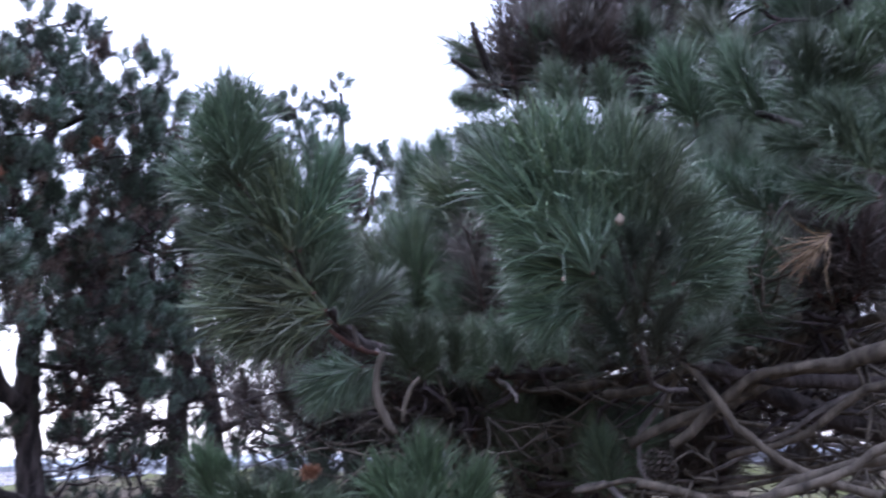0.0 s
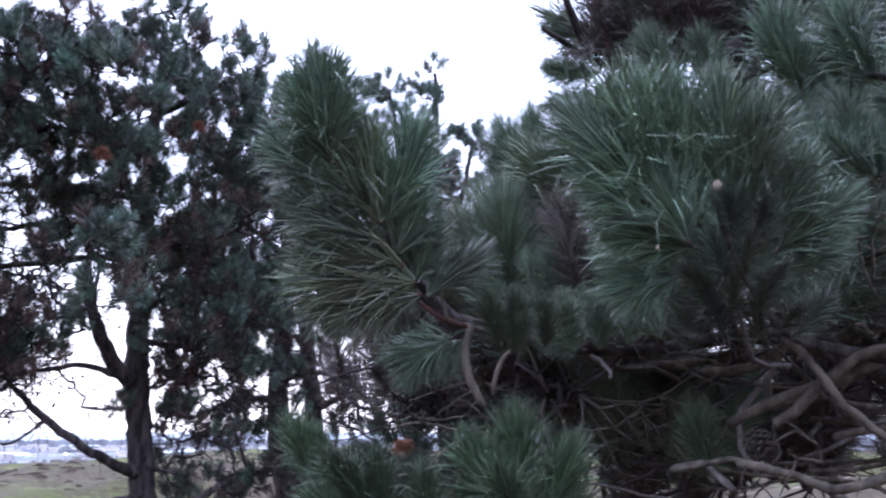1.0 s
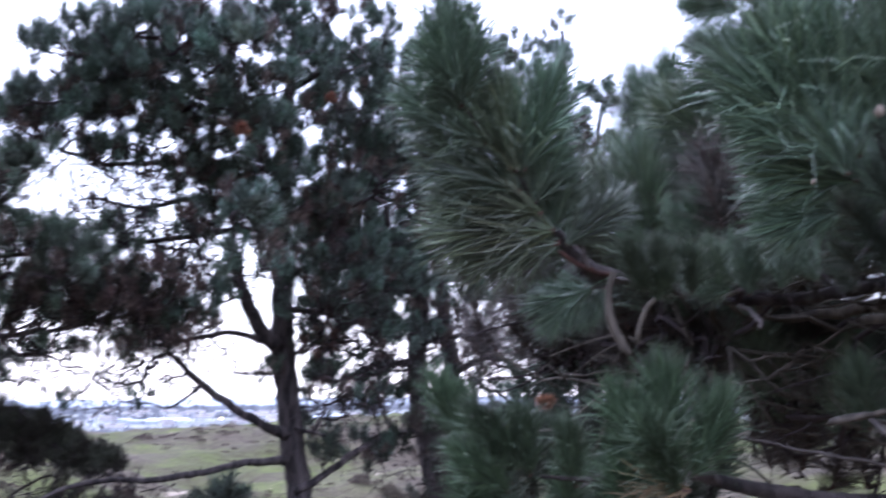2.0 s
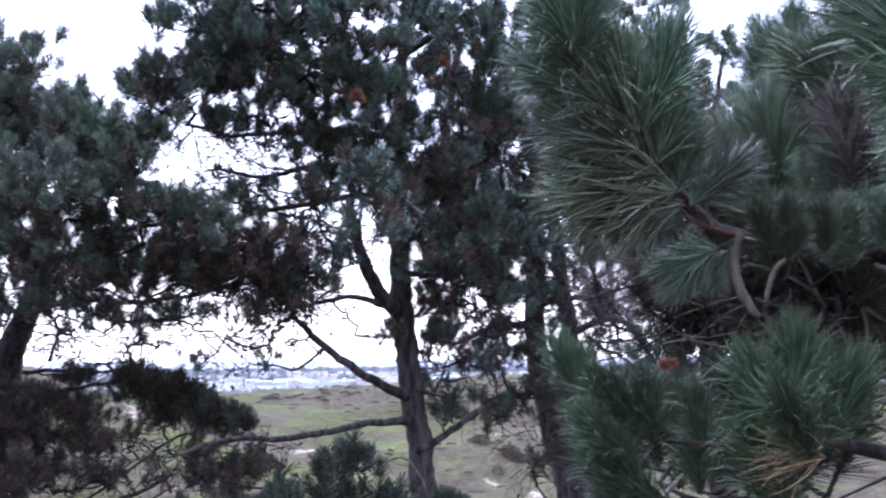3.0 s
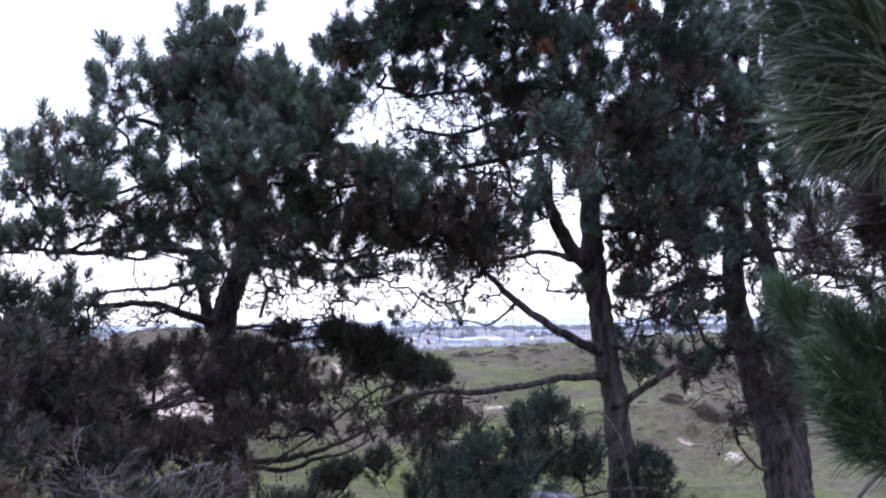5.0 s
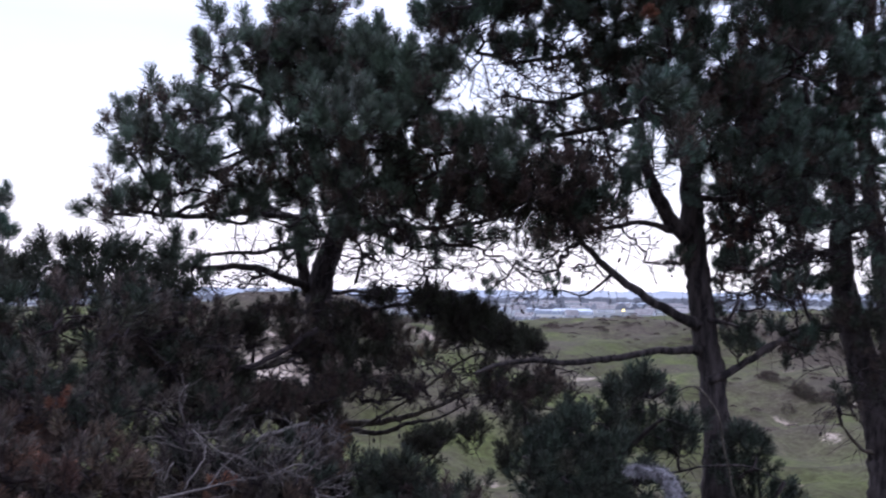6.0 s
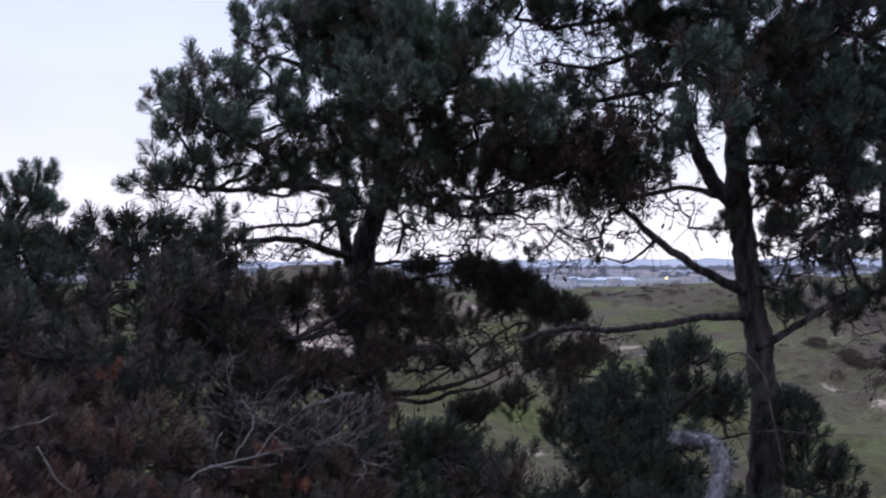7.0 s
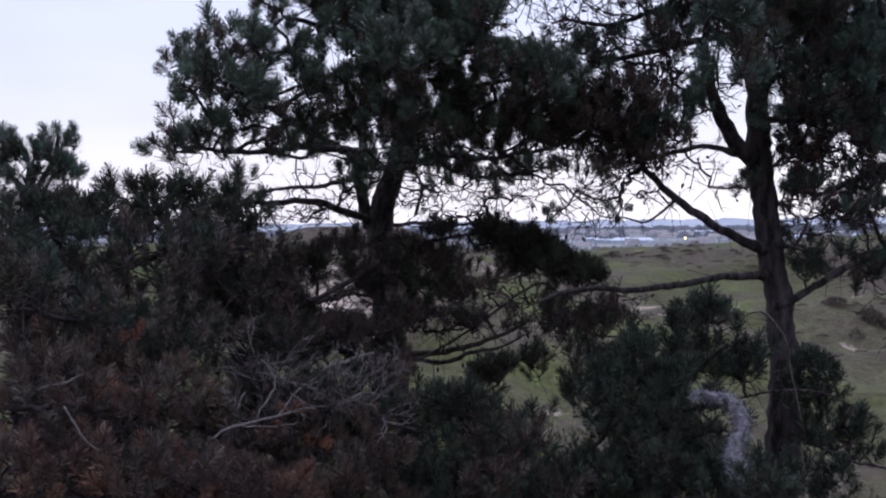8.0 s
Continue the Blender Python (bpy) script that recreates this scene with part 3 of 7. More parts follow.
def street_lamp(deg, r, top):
    foot = polar(deg, r)
    foot.z = ground_z(foot.x, foot.y) - 0.1
    tall = max(0.4, top - foot.z)
    e = base_of("street_lamp", foot, "small lit lamp on a post on the dune ridge", "street lamp")
    v, f = [], []
    tube(v, f, [(*foot, 0.05), (foot.x, foot.y, foot.z + tall, 0.04)], 8)
    part("post", mesh_of("post", v, f, [STEEL]), e)
    v, f = [], []
    tube(v, f, [(foot.x, foot.y, foot.z + tall, 0.05), (foot.x, foot.y, foot.z + tall + 0.08, 0.09), (foot.x, foot.y, foot.z + tall + 0.16, 0.05)], 10)
    part("lamp_head", mesh_of("lamp_head", v, f, [GLOW]), e, "glowing yellow lamp head")


street_lamp(-3.9, 89, max(-0.95, ground_z(polar(-3.9, 89).x, polar(-3.9, 89).y) + 0.45))


# ---- dune shrubs and grass ----
def shrub_mesh(name, seed, material, count=9000, ln=0.10, width=0.006):
    """A low domed shrub about 1 m across, of many short twigs."""
    rng = np.random.RandomState(seed)
    v, f = [], []
    for _ in range(count):
        d = rng.normal(size=3)
        d[2] = abs(d[2])
        d /= np.linalg.norm(d)
        at = d * (0.5, 0.5, 0.34) * rng.uniform(0.55, 1.0) ** 0.5 * (1 + 0.25 * math.sin(5 * d[0] + seed) * math.cos(4 * d[1]))
        way = d * 0.6 + rng.normal(0, 0.6, 3) + (0, 0, 0.35)
        way /= np.linalg.norm(way)
        side = np.cross(way, rng.normal(size=3))
        side *= width / (np.linalg.norm(side) + 1e-9)
        s = len(v)
        v += [at - side, at + side, at + way * ln * rng.uniform(0.5, 1.2)]
        f.append((s, s + 1, s + 2))
    return mesh_of(name, v, f, [material], False)


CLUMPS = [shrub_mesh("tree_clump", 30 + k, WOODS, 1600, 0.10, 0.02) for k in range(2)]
rng = np.random.RandomState(77)


HEATHER = [shrub_mesh("heather", 50 + k, SHRUB, 260, 0.17, 0.020) for k in range(4)]


def shrub(deg, r, wide, high):
    """A low spreading shrub of several clumps grown into one another."""
    p = polar(deg, r)
    foot = ground_z(p.x, p.y)
    pieces = []
    for _ in range(16):
        dx, dy, broad = rng.normal(0, 0.36 * wide), rng.normal(0, 0.30 * wide), wide * rng.uniform(0.25, 0.6)
        m = Matrix.Translation((dx, dy, ground_z(p.x + dx, p.y + dy) - foot - 0.05)) @ pose(0, 0, 0, 0, 0, rng.uniform(0, 360)) @ Matrix.Diagonal((broad, broad * 0.8, high * rng.uniform(0.4, 1.0), 1))
        pieces.append((HEATHER[rng.randint(0, 4)], np.array(m)))
    ob = new("dune_shrub", joined_mesh("dune_shrub", pieces))
    ob.matrix_basis = Matrix.Translation((p.x, p.y, foot))
    tagged(ob, "low brown leafless shrub on the dune grass", "shrub", "dune shrubs")


for deg, r, wide, high in ((6.4, 54.6, 2.2, 1.5), (8.2, 56.5, 1.6, 1.1), (4.6, 57.5, 1.3, 0.9)):
    shrub(deg, r, wide, high)
clumps = []
for x, y, wide in HEATH_SPOTS:
    for _ in range(int(5 * wide)):
        px, py = x + rng.normal(0, wide * 0.55), y + rng.normal(0, wide * 0.45)
        broad = rng.uniform(0.4, 1.3)
        m = Matrix.Translation((px, py, ground_z(px, py) - 0.06)) @ pose(0, 0, 0, 0, 0, rng.uniform(0, 360)) @ Matrix.Diagonal((broad, broad * rng.uniform(0.6, 1.0), rng.uniform(0.25, 0.6), 1))
        clumps.append((HEATHER[rng.randint(0, 4)], np.array(m)))
tagged(new("heather", joined_mesh("heather", clumps)), "low brown winter heather scattered over the dunes", "heather", kind="stuff")

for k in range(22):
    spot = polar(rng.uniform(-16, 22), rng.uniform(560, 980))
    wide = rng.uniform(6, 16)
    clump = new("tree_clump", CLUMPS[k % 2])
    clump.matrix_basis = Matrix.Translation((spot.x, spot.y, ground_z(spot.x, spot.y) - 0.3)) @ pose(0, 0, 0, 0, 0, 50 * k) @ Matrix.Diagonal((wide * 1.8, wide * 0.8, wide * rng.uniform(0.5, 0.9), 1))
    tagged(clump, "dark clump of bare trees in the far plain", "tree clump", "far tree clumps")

sv, sf = [], []
for _ in range(6000):
    a, r = rng.uniform(-45, 32), 5 + 22 * rng.uniform()
    p = polar(a, r)
    z = ground_z(p.x, p.y)
    tall = rng.uniform(0.08, 0.26) * (0.6 + r / 60)
    for _ in range(7):
        t = rng.uniform(0, 6.3)
        lean = rng.uniform(0.1, 0.7)
        s = len(sv)
        w = 0.012 * (0.6 + r / 25)
        sv += [(p.x - w * math.cos(t), p.y - w * math.sin(t), z - 0.02), (p.x + w * math.cos(t), p.y + w * math.sin(t), z - 0.02), (p.x + tall * lean * math.sin(t * 3), p.y + tall * lean * math.cos(t * 3), z + tall)]
        sf.append((s, s + 1, s + 2))
tagged(new("dune_grass", mesh_of("dune_grass", sv, sf, [SEDGE], False)), "tussocks of pale green and straw dune grass", "grass", kind="stuff")


# ---- the middle pine ----
pine = Pine("pine_tree", "tall black pine with a forked grey-brown trunk", [(0.097, 8.153, -0.220, 0.1339), (0.082, 8.238, 0.383, 0.1181), (0.071, 8.260, 0.770, 0.1100), (0.032, 8.268, 1.264, 0.1071), (-0.002, 8.249, 1.564, 0.1017), (-0.043, 8.220, 1.816, 0.1014), (-0.072, 8.180, 2.117, 0.1062), (-0.060, 8.130, 2.416, 0.0907), (-0.078, 8.060, 2.763, 0.0804), (-0.087, 7.947, 3.251, 0.0701), (-0.054, 7.779, 3.817, 0.0599), (-0.002, 7.576, 4.354, 0.0448), (0.019, 7.343, 4.858, 0.0298)], 1)
pine.limb([(-0.009, 8.243, 1.265, 0.0610), (-0.116, 8.128, 1.321, 0.0451), (-0.347, 8.007, 1.450, 0.0395), (-0.675, 7.869, 1.674, 0.0341), (-0.875, 7.727, 1.866, 0.0264), (-0.975, 7.588, 2.049, 0.0189), (-1.048, 7.446, 2.226, 0.0093)])
pine.limb([(0.012, 8.232, 1.043, 0.0458), (-0.111, 8.107, 1.054, 0.0351), (-0.255, 7.978, 1.051, 0.0321), (-0.489, 7.839, 1.022, 0.0291), (-0.714, 7.693, 0.987, 0.0287), (-0.928, 7.543, 0.971, 0.0258), (-1.220, 7.374, 0.982, 0.0208), (-1.496, 7.195, 0.981, 0.0182), (-1.691, 7.015, 0.901, 0.0112)])
pine.limb([(0.091, 8.212, 0.798, 0.0432), (0.338, 8.337, 0.930, 0.0310), (0.553, 8.456, 1.069, 0.0314), (0.824, 8.562, 1.211, 0.0266), (1.100, 8.654, 1.280, 0.0215), (1.428, 8.728, 1.271, 0.0136)])
pine.limb([(-0.093, 8.135, 2.039, 0.0754), (-0.213, 8.024, 2.159, 0.0645), (-0.329, 7.904, 2.349, 0.0588), (-0.417, 7.778, 2.533, 0.0484), (-0.453, 7.636, 2.804, 0.0334), (-0.440, 7.488, 3.065, 0.0189)])
pine.limb([(-0.117, 8.133, 2.065, 0.0352), (-0.264, 8.005, 2.060, 0.0297), (-0.428, 7.868, 2.113, 0.0219), (-0.612, 7.732, 2.089, 0.0192), (-0.881, 7.584, 2.024, 0.0118)])
pine.limb([(-0.071, 7.917, 3.017, 0.0347), (-0.409, 7.758, 2.995, 0.0292), (-0.687, 7.600, 2.909, 0.0263), (-1.043, 7.424, 2.806, 0.0211), (-1.287, 7.233, 2.793, 0.0138)])
pine.limb([(-0.076, 7.874, 3.235, 0.0347), (-0.448, 7.654, 3.245, 0.0290), (-0.856, 7.432, 3.158, 0.0212), (-1.191, 7.204, 3.033, 0.0161), (-1.452, 6.940, 3.066, 0.0112)])
pine.limb([(-0.070, 7.807, 3.522, 0.0347), (-0.578, 7.514, 3.507, 0.0288), (-1.011, 7.213, 3.416, 0.0208), (-1.443, 6.888, 3.298, 0.0134)])
pine.limb([(-0.053, 7.718, 3.849, 0.0347), (-0.600, 7.272, 3.967, 0.0284), (-0.956, 6.842, 3.968, 0.0203), (-1.458, 6.364, 3.938, 0.0107)])
pine.limb([(-0.021, 7.616, 4.168, 0.0347), (0.384, 7.327, 4.351, 0.0266), (0.647, 7.061, 4.432, 0.0165)])
pine.limb([(-0.041, 8.082, 2.613, 0.0352), (0.221, 7.960, 2.742, 0.0248), (0.563, 7.814, 2.910, 0.0196), (0.844, 7.666, 3.025, 0.0121)])
pine.limb([(-0.036, 8.110, 2.363, 0.0301), (0.162, 8.012, 2.320, 0.0223), (0.381, 7.902, 2.344, 0.0172), (0.692, 7.762, 2.508, 0.0121)])
pine.limb([(-0.060, 7.903, 3.089, 0.0347), (-0.178, 7.230, 2.870, 0.0272), (-0.263, 6.538, 2.747, 0.0205), (-0.342, 5.831, 2.695, 0.0146)])
pine.limb([(0.083, 8.244, 1.313, 0.0229), (0.240, 8.140, 1.279, 0.0151), (0.334, 8.036, 1.266, 0.0074)])
pine.limb([(-0.731, 8.215, 1.679, 0.0153), (-0.944, 8.093, 1.535, 0.0100), (-1.124, 7.969, 1.578, 0.0074), (-1.298, 7.841, 1.567, 0.0049)])
pine.pad((-1.374, 6.35, 4.02), 0.26, 0.21, 13)
pine.pad((-1.704, 6.30, 3.95), 0.07, 0.06, 2)
pine.pad((-1.553, 6.43, 3.69), 0.09, 0.06, 3)
pine.pad((-0.908, 6.51, 4.11), 0.41, 0.30, 22)
pine.pad((-0.321, 6.42, 3.93), 0.40, 0.34, 24)
pine.pad((-0.535, 6.59, 4.53), 0.58, 0.27, 24)
pine.pad((0.062, 7.00, 4.65), 0.47, 0.28, 18)
pine.pad((0.467, 7.04, 4.52), 0.42, 0.28, 14)
pine.pad((0.354, 6.80, 4.06), 0.31, 0.27, 13)
pine.pad((-1.129, 6.83, 3.70), 0.42, 0.25, 18)
pine.pad((-1.507, 6.59, 3.55), 0.17, 0.17, 6)
pine.pad((-1.749, 6.33, 3.50), 0.20, 0.15, 9)
pine.pad((-0.597, 6.71, 3.65), 0.37, 0.26, 18)
pine.pad((-0.195, 6.68, 3.46), 0.21, 0.26, 12)
pine.pad((0.447, 7.16, 3.56), 0.28, 0.23, 12)
pine.pad((0.674, 7.05, 3.87), 0.32, 0.41, 16)
pine.pad((-1.357, 6.89, 3.34), 0.27, 0.10, 7)
pine.pad((-0.803, 6.99, 3.31), 0.36, 0.13, 10)
pine.pad((-0.332, 5.67, 2.719), 0.11, 0.10, 5, size=1.15)
pine.pad((-0.142, 5.76, 2.550), 0.12, 0.11, 5, size=1.15)
pine.pad((-0.234, 6.19, 2.410), 0.15, 0.08, 4)
pine.pad((0.261, 7.26, 3.21), 0.32, 0.21, 12)
pine.pad((0.448, 7.53, 2.862), 0.33, 0.21, 11)
pine.pad((0.535, 7.57, 2.488), 0.26, 0.19, 8)
pine.pad((0.868, 7.83, 3.21), 0.35, 0.45, 16)
pine.pad((-1.001, 7.13, 2.442), 0.31, 0.13, 8, meshes=BROWN_TUFTS)
pine.pad((-0.992, 7.37, 1.968), 0.25, 0.12, 8, meshes=BROWN_TUFTS)
pine.pad((-0.717, 7.37, 2.351), 0.16, 0.10, 4)
pine.pad((-0.158, 7.94, 1.800), 0.06, 0.04, 3, size=0.7, up=0.2, meshes=BROWN_TUFTS)
pine.pad((0.353, 7.94, 1.790), 0.12, 0.06, 3, size=0.9)
pine.pad((0.728, 8.22, 1.600), 0.23, 0.11, 2, size=0.9)
pine.pad((0.413, 8.23, 2.034), 0.31, 0.08, 4, size=0.8, meshes=RUST_TUFTS)
pine.pad((0.813, 8.20, 1.949), 0.31, 0.13, 2)
pine.pad((0.308, 8.64, 1.296), 0.13, 0.19, 4, size=0.8)
pine.pad((0.772, 8.60, 1.081), 0.27, 0.12, 5)
pine.pad((-1.159, 7.56, 1.589), 0.19, 0.05, 3, size=0.5)
pine.pad((-1.561, 7.28, 1.597), 0.18, 0.06, 2, size=0.5)
pine.pad((-0.038, 7.19, 3.09), 0.23, 0.23, 8)
pine.pad((-0.053, 7.11, 3.44), 0.18, 0.18, 6)
pine.pad((0.002, 6.87, 3.87), 0.22, 0.27, 9)
pine.pad((-0.277, 7.04, 3.27), 0.27, 0.13, 7)
pine.pad((-0.639, 7.15, 3.55), 0.32, 0.18, 9)
pine.pad((-0.559, 7.23, 3.25), 0.23, 0.11, 5)
pine.pad((0.215, 7.52, 2.961), 0.24, 0.14, 5)
pine.pad((0.256, 7.80, 2.376), 0.24, 0.15, 5)
pine.pad((0.605, 8.00, 2.240), 0.30, 0.15, 6)
pine.pad((0.905, 7.94, 2.525), 0.30, 0.25, 8)
pine.pad((0.782, 7.35, 3.53), 0.28, 0.28, 9)
pine.pad((-0.970, 6.93, 3.45), 0.31, 0.16, 8)
pine.pad((-1.209, 6.56, 3.83), 0.22, 0.22, 8)
pine.pad((-0.713, 6.62, 3.88), 0.26, 0.26, 9)
pine.pad((-0.636, 7.54, 2.697), 0.19, 0.19, 4, size=0.8)
pine.pad((-0.862, 7.48, 2.929), 0.28, 0.14, 4, size=0.7)
pine.pad((-0.820, 7.10, 2.932), 0.22, 0.22, 6, size=0.8)
pine.pad((-0.014, 7.55, 2.912), 0.24, 0.28, 9)
pine.pad((-1.272, 7.24, 2.289), 0.36, 0.20, 11, meshes=BROWN_TUFTS)
pine.pad((-0.942, 7.40, 2.179), 0.32, 0.15, 8, meshes=BROWN_TUFTS)
pine.pad((-0.613, 7.10, 3.04), 0.27, 0.22, 8)
pine.pad((0.073, 7.80, 2.640), 0.19, 0.15, 5)
pine.pad((-1.123, 7.33, 2.218), 0.28, 0.14, 9, meshes=BROWN_TUFTS)
pine.pad((-0.811, 7.38, 2.125), 0.23, 0.11, 6, meshes=BROWN_TUFTS)
pine.pad((-1.346, 7.08, 2.333), 0.27, 0.18, 8, meshes=BROWN_TUFTS)
pine.pad((-0.504, 7.59, 2.322), 0.19, 0.14, 4, size=0.8)
pine.pad((0.349, 7.57, 2.586), 0.28, 0.19, 6)
pine.pad((-0.593, 7.22, 3.17), 0.28, 0.16, 5)
pine.pad((0.292, 7.67, 3.09), 0.24, 0.24, 7)
pine.pad((-0.881, 7.59, 1.977), 0.24, 0.12, 5, meshes=BARE, name="bare_twig", up=0.0)
pine.pad((-0.523, 7.82, 2.006), 0.19, 0.10, 3, meshes=BARE, name="bare_twig", up=0.0)
pine.pad((-1.067, 7.57, 1.725), 0.24, 0.12, 4, meshes=BARE, name="bare_twig", up=0.0)
pine.pad((-1.390, 7.32, 1.682), 0.18, 0.09, 3, meshes=BARE, name="bare_twig", up=0.0)
pine.pad((0.309, 8.01, 2.247), 0.25, 0.12, 5, meshes=BARE, name="bare_twig", up=0.0)
pine.pad((0.615, 8.21, 2.054), 0.25, 0.13, 5, meshes=BARE, name="bare_twig", up=0.0)
pine.pad((0.859, 8.20, 1.797), 0.25, 0.13, 5, meshes=BARE, name="bare_twig", up=0.0)
pine.pad((0.401, 8.24, 1.556), 0.25, 0.10, 3, meshes=BARE, name="bare_twig", up=0.0)
pine.pad((-1.193, 7.21, 2.980), 0.23, 0.14, 6, meshes=BARE, name="bare_twig", up=0.0)
pine.pad((-0.957, 7.48, 2.837), 0.24, 0.14, 6, meshes=BARE, name="bare_twig", up=0.0)
pine.pad((-0.638, 7.55, 2.604), 0.19, 0.19, 6, meshes=BARE, name="bare_twig", up=0.0)
pine.pad((-1.412, 6.96, 3.02), 0.18, 0.09, 4, meshes=BARE, name="bare_twig", up=0.0)
pine.pad((0.164, 7.78, 2.570), 0.19, 0.19, 5, meshes=BARE, name="bare_twig", up=0.0)
pine.pad((-1.007, 7.19, 3.25), 0.28, 0.11, 6, meshes=BARE, name="bare_twig", up=0.0)
pine.pad((-1.318, 6.92, 3.28), 0.22, 0.09, 4, meshes=BARE, name="bare_twig", up=0.0)
pine.pad((0.812, 7.92, 2.724), 0.25, 0.30, 7, meshes=BARE, name="bare_twig", up=0.0)
pine.pad((0.077, 7.71, 3.05), 0.19, 0.19, 4, meshes=BARE, name="bare_twig", up=0.0)
pine.pad((0.562, 7.63, 3.32), 0.24, 0.29, 5, meshes=BARE, name="bare_twig", up=0.0)
pine.pad((-1.196, 7.07, 2.868), 0.27, 0.18, 7, meshes=BARE, name="bare_twig", up=0.0)
pine.pad((-0.878, 7.24, 2.704), 0.27, 0.18, 7, meshes=BARE, name="bare_twig", up=0.0)
pine.pad((-0.558, 7.50, 2.547), 0.23, 0.19, 5, meshes=BARE, name="bare_twig", up=0.0)
pine.pad((-1.529, 7.00, 2.923), 0.22, 0.13, 5, meshes=BARE, name="bare_twig", up=0.0)
pine.pad((-1.300, 7.17, 2.764), 0.23, 0.14, 5, meshes=BARE, name="bare_twig", up=0.0)
pine.pad((-1.179, 7.49, 1.855), 0.28, 0.12, 6, meshes=BARE, name="bare_twig", up=0.0)
pine.pad((-0.836, 7.64, 1.761), 0.24, 0.12, 5, meshes=BARE, name="bare_twig", up=0.0)
pine.pad((-1.517, 7.34, 1.812), 0.28, 0.11, 5, meshes=BARE, name="bare_twig", up=0.0)
pine.pad((-0.410, 7.97, 1.808), 0.15, 0.15, 3, meshes=BARE, name="bare_twig", up=0.0)
pine.pad((-0.335, 6.60, 3.70), 0.26, 0.26, 8)
pine.pad((-0.739, 6.50, 4.19), 0.35, 0.26, 10)
pine.pad((0.010, 6.84, 4.26), 0.32, 0.27, 9)
pine.pad((0.359, 7.48, 3.14), 0.28, 0.28, 8)
pine.pad((0.639, 7.06, 4.15), 0.28, 0.28, 8)
pine.pad((-1.105, 6.44, 3.92), 0.26, 0.21, 8)
pine.pad((0.428, 8.488, 2.153), 0.32, 0.06, 4, size=0.8)
pine.pad((0.899, 8.751, 2.206), 0.33, 0.09, 3, size=0.8)
pine.pad((0.399, 8.506, 1.805), 0.19, 0.06, 3, size=0.8)
pine.pad((0.640, 8.585, 1.986), 0.43, 0.27, 10, meshes=BARE, name="bare_twig", up=0.0)
pine.pad((0.415, 8.507, 1.511), 0.32, 0.16, 7, meshes=BARE, name="bare_twig", up=0.0)
pine.pad((-0.694, 7.708, 2.674), 0.39, 0.19, 8, meshes=BARE, name="bare_twig", up=0.0)
pine.pad((-0.764, 7.751, 2.232), 0.29, 0.19, 7, meshes=BARE, name="bare_twig", up=0.0)
pine.pad((-0.452, 7.863, 2.387), 0.25, 0.20, 5, meshes=BARE, name="bare_twig", up=0.0)
pine.pad((-1.835, 6.425, 3.463), 0.15, 0.09, 6)
pine.pad((-1.633, 6.599, 3.423), 0.14, 0.08, 5)
pine.pad((-1.452, 6.432, 3.752), 0.09, 0.09, 4)
pine.pad((-1.685, 6.298, 3.962), 0.05, 0.04, 2)
pine.pad((-1.419, 6.372, 3.941), 0.11, 0.08, 4)
pine.pad((-1.302, 6.610, 3.635), 0.17, 0.10, 6)
pine.pad((-1.568, 6.866, 3.274), 0.22, 0.09, 6, meshes=BARE, name="bare_twig", up=0.0)
pine.pad((-1.164, 7.043, 3.308), 0.27, 0.11, 7, meshes=BARE, name="bare_twig", up=0.0)
pine.pad((0.237, 8.401, 2.379), 0.24, 0.10, 5, size=0.85)
pine.pad((0.676, 8.557, 2.585), 0.27, 0.13, 6, size=0.85)
pine.pad((0.997, 8.755, 2.320), 0.22, 0.13, 5, size=0.85)
pine.pad((0.381, 8.623, 2.020), 0.21, 0.05, 3, size=0.85)
pine.pad((0.813, 8.800, 1.899), 0.24, 0.05, 3, size=0.85)
pine.pad((0.545, 8.609, 2.117), 0.37, 0.16, 7, meshes=BARE, name="bare_twig", up=0.0)
pine.pad((1.096, 8.866, 1.997), 0.33, 0.14, 6, meshes=BARE, name="bare_twig", up=0.0)
pine.pad((-0.915, 7.914, 2.709), 0.22, 0.11, 3, size=0.85)
pine.pad((-1.098, 7.810, 2.551), 0.20, 0.09, 4, size=0.85)
pine.pad((-0.726, 7.971, 2.414), 0.13, 0.07, 3, meshes=BROWN_TUFTS, size=0.85)
pine.pad((-1.557, 7.329, 3.095), 0.13, 0.08, 2, meshes=BROWN_TUFTS, size=0.85)
pine.pad((-1.244, 7.518, 2.969), 0.07, 0.11, 2, size=0.85)
pine.pad((-0.712, 7.888, 3.001), 0.20, 0.09, 4, meshes=BROWN_TUFTS, size=0.85)
pine.pad((-1.395, 7.084, 3.392), 0.23, 0.09, 2, size=0.85)
pine.pad((-1.541, 6.933, 3.446), 0.15, 0.09, 1, size=0.85)
pine.pad((-1.062, 7.571, 3.338), 0.29, 0.13, 3, size=0.85)
pine.pad((-0.793, 7.734, 3.221), 0.25, 0.10, 2, meshes=BROWN_TUFTS, size=0.85)
pine.pad((-0.098, 8.245, 1.818), 0.11, 0.07, 3, size=0.85)
pine.pad((0.341, 8.439, 1.804), 0.11, 0.07, 3, size=0.85)
pine.pad((0.258, 8.445, 1.584), 0.14, 0.04, 2, meshes=BROWN_TUFTS, size=0.85)
pine.pad((0.323, 8.421, 2.177), 0.14, 0.07, 3, size=0.85)
pine.pad((0.163, 8.334, 2.045), 0.23, 0.05, 4, meshes=BROWN_TUFTS, size=0.85)
pine.pad((-0.681, 7.996, 2.192), 0.12, 0.06, 2, meshes=BROWN_TUFTS, size=0.85)
pine.pad((-0.406, 7.764, 3.219), 0.15, 0.13, 4, size=0.85)
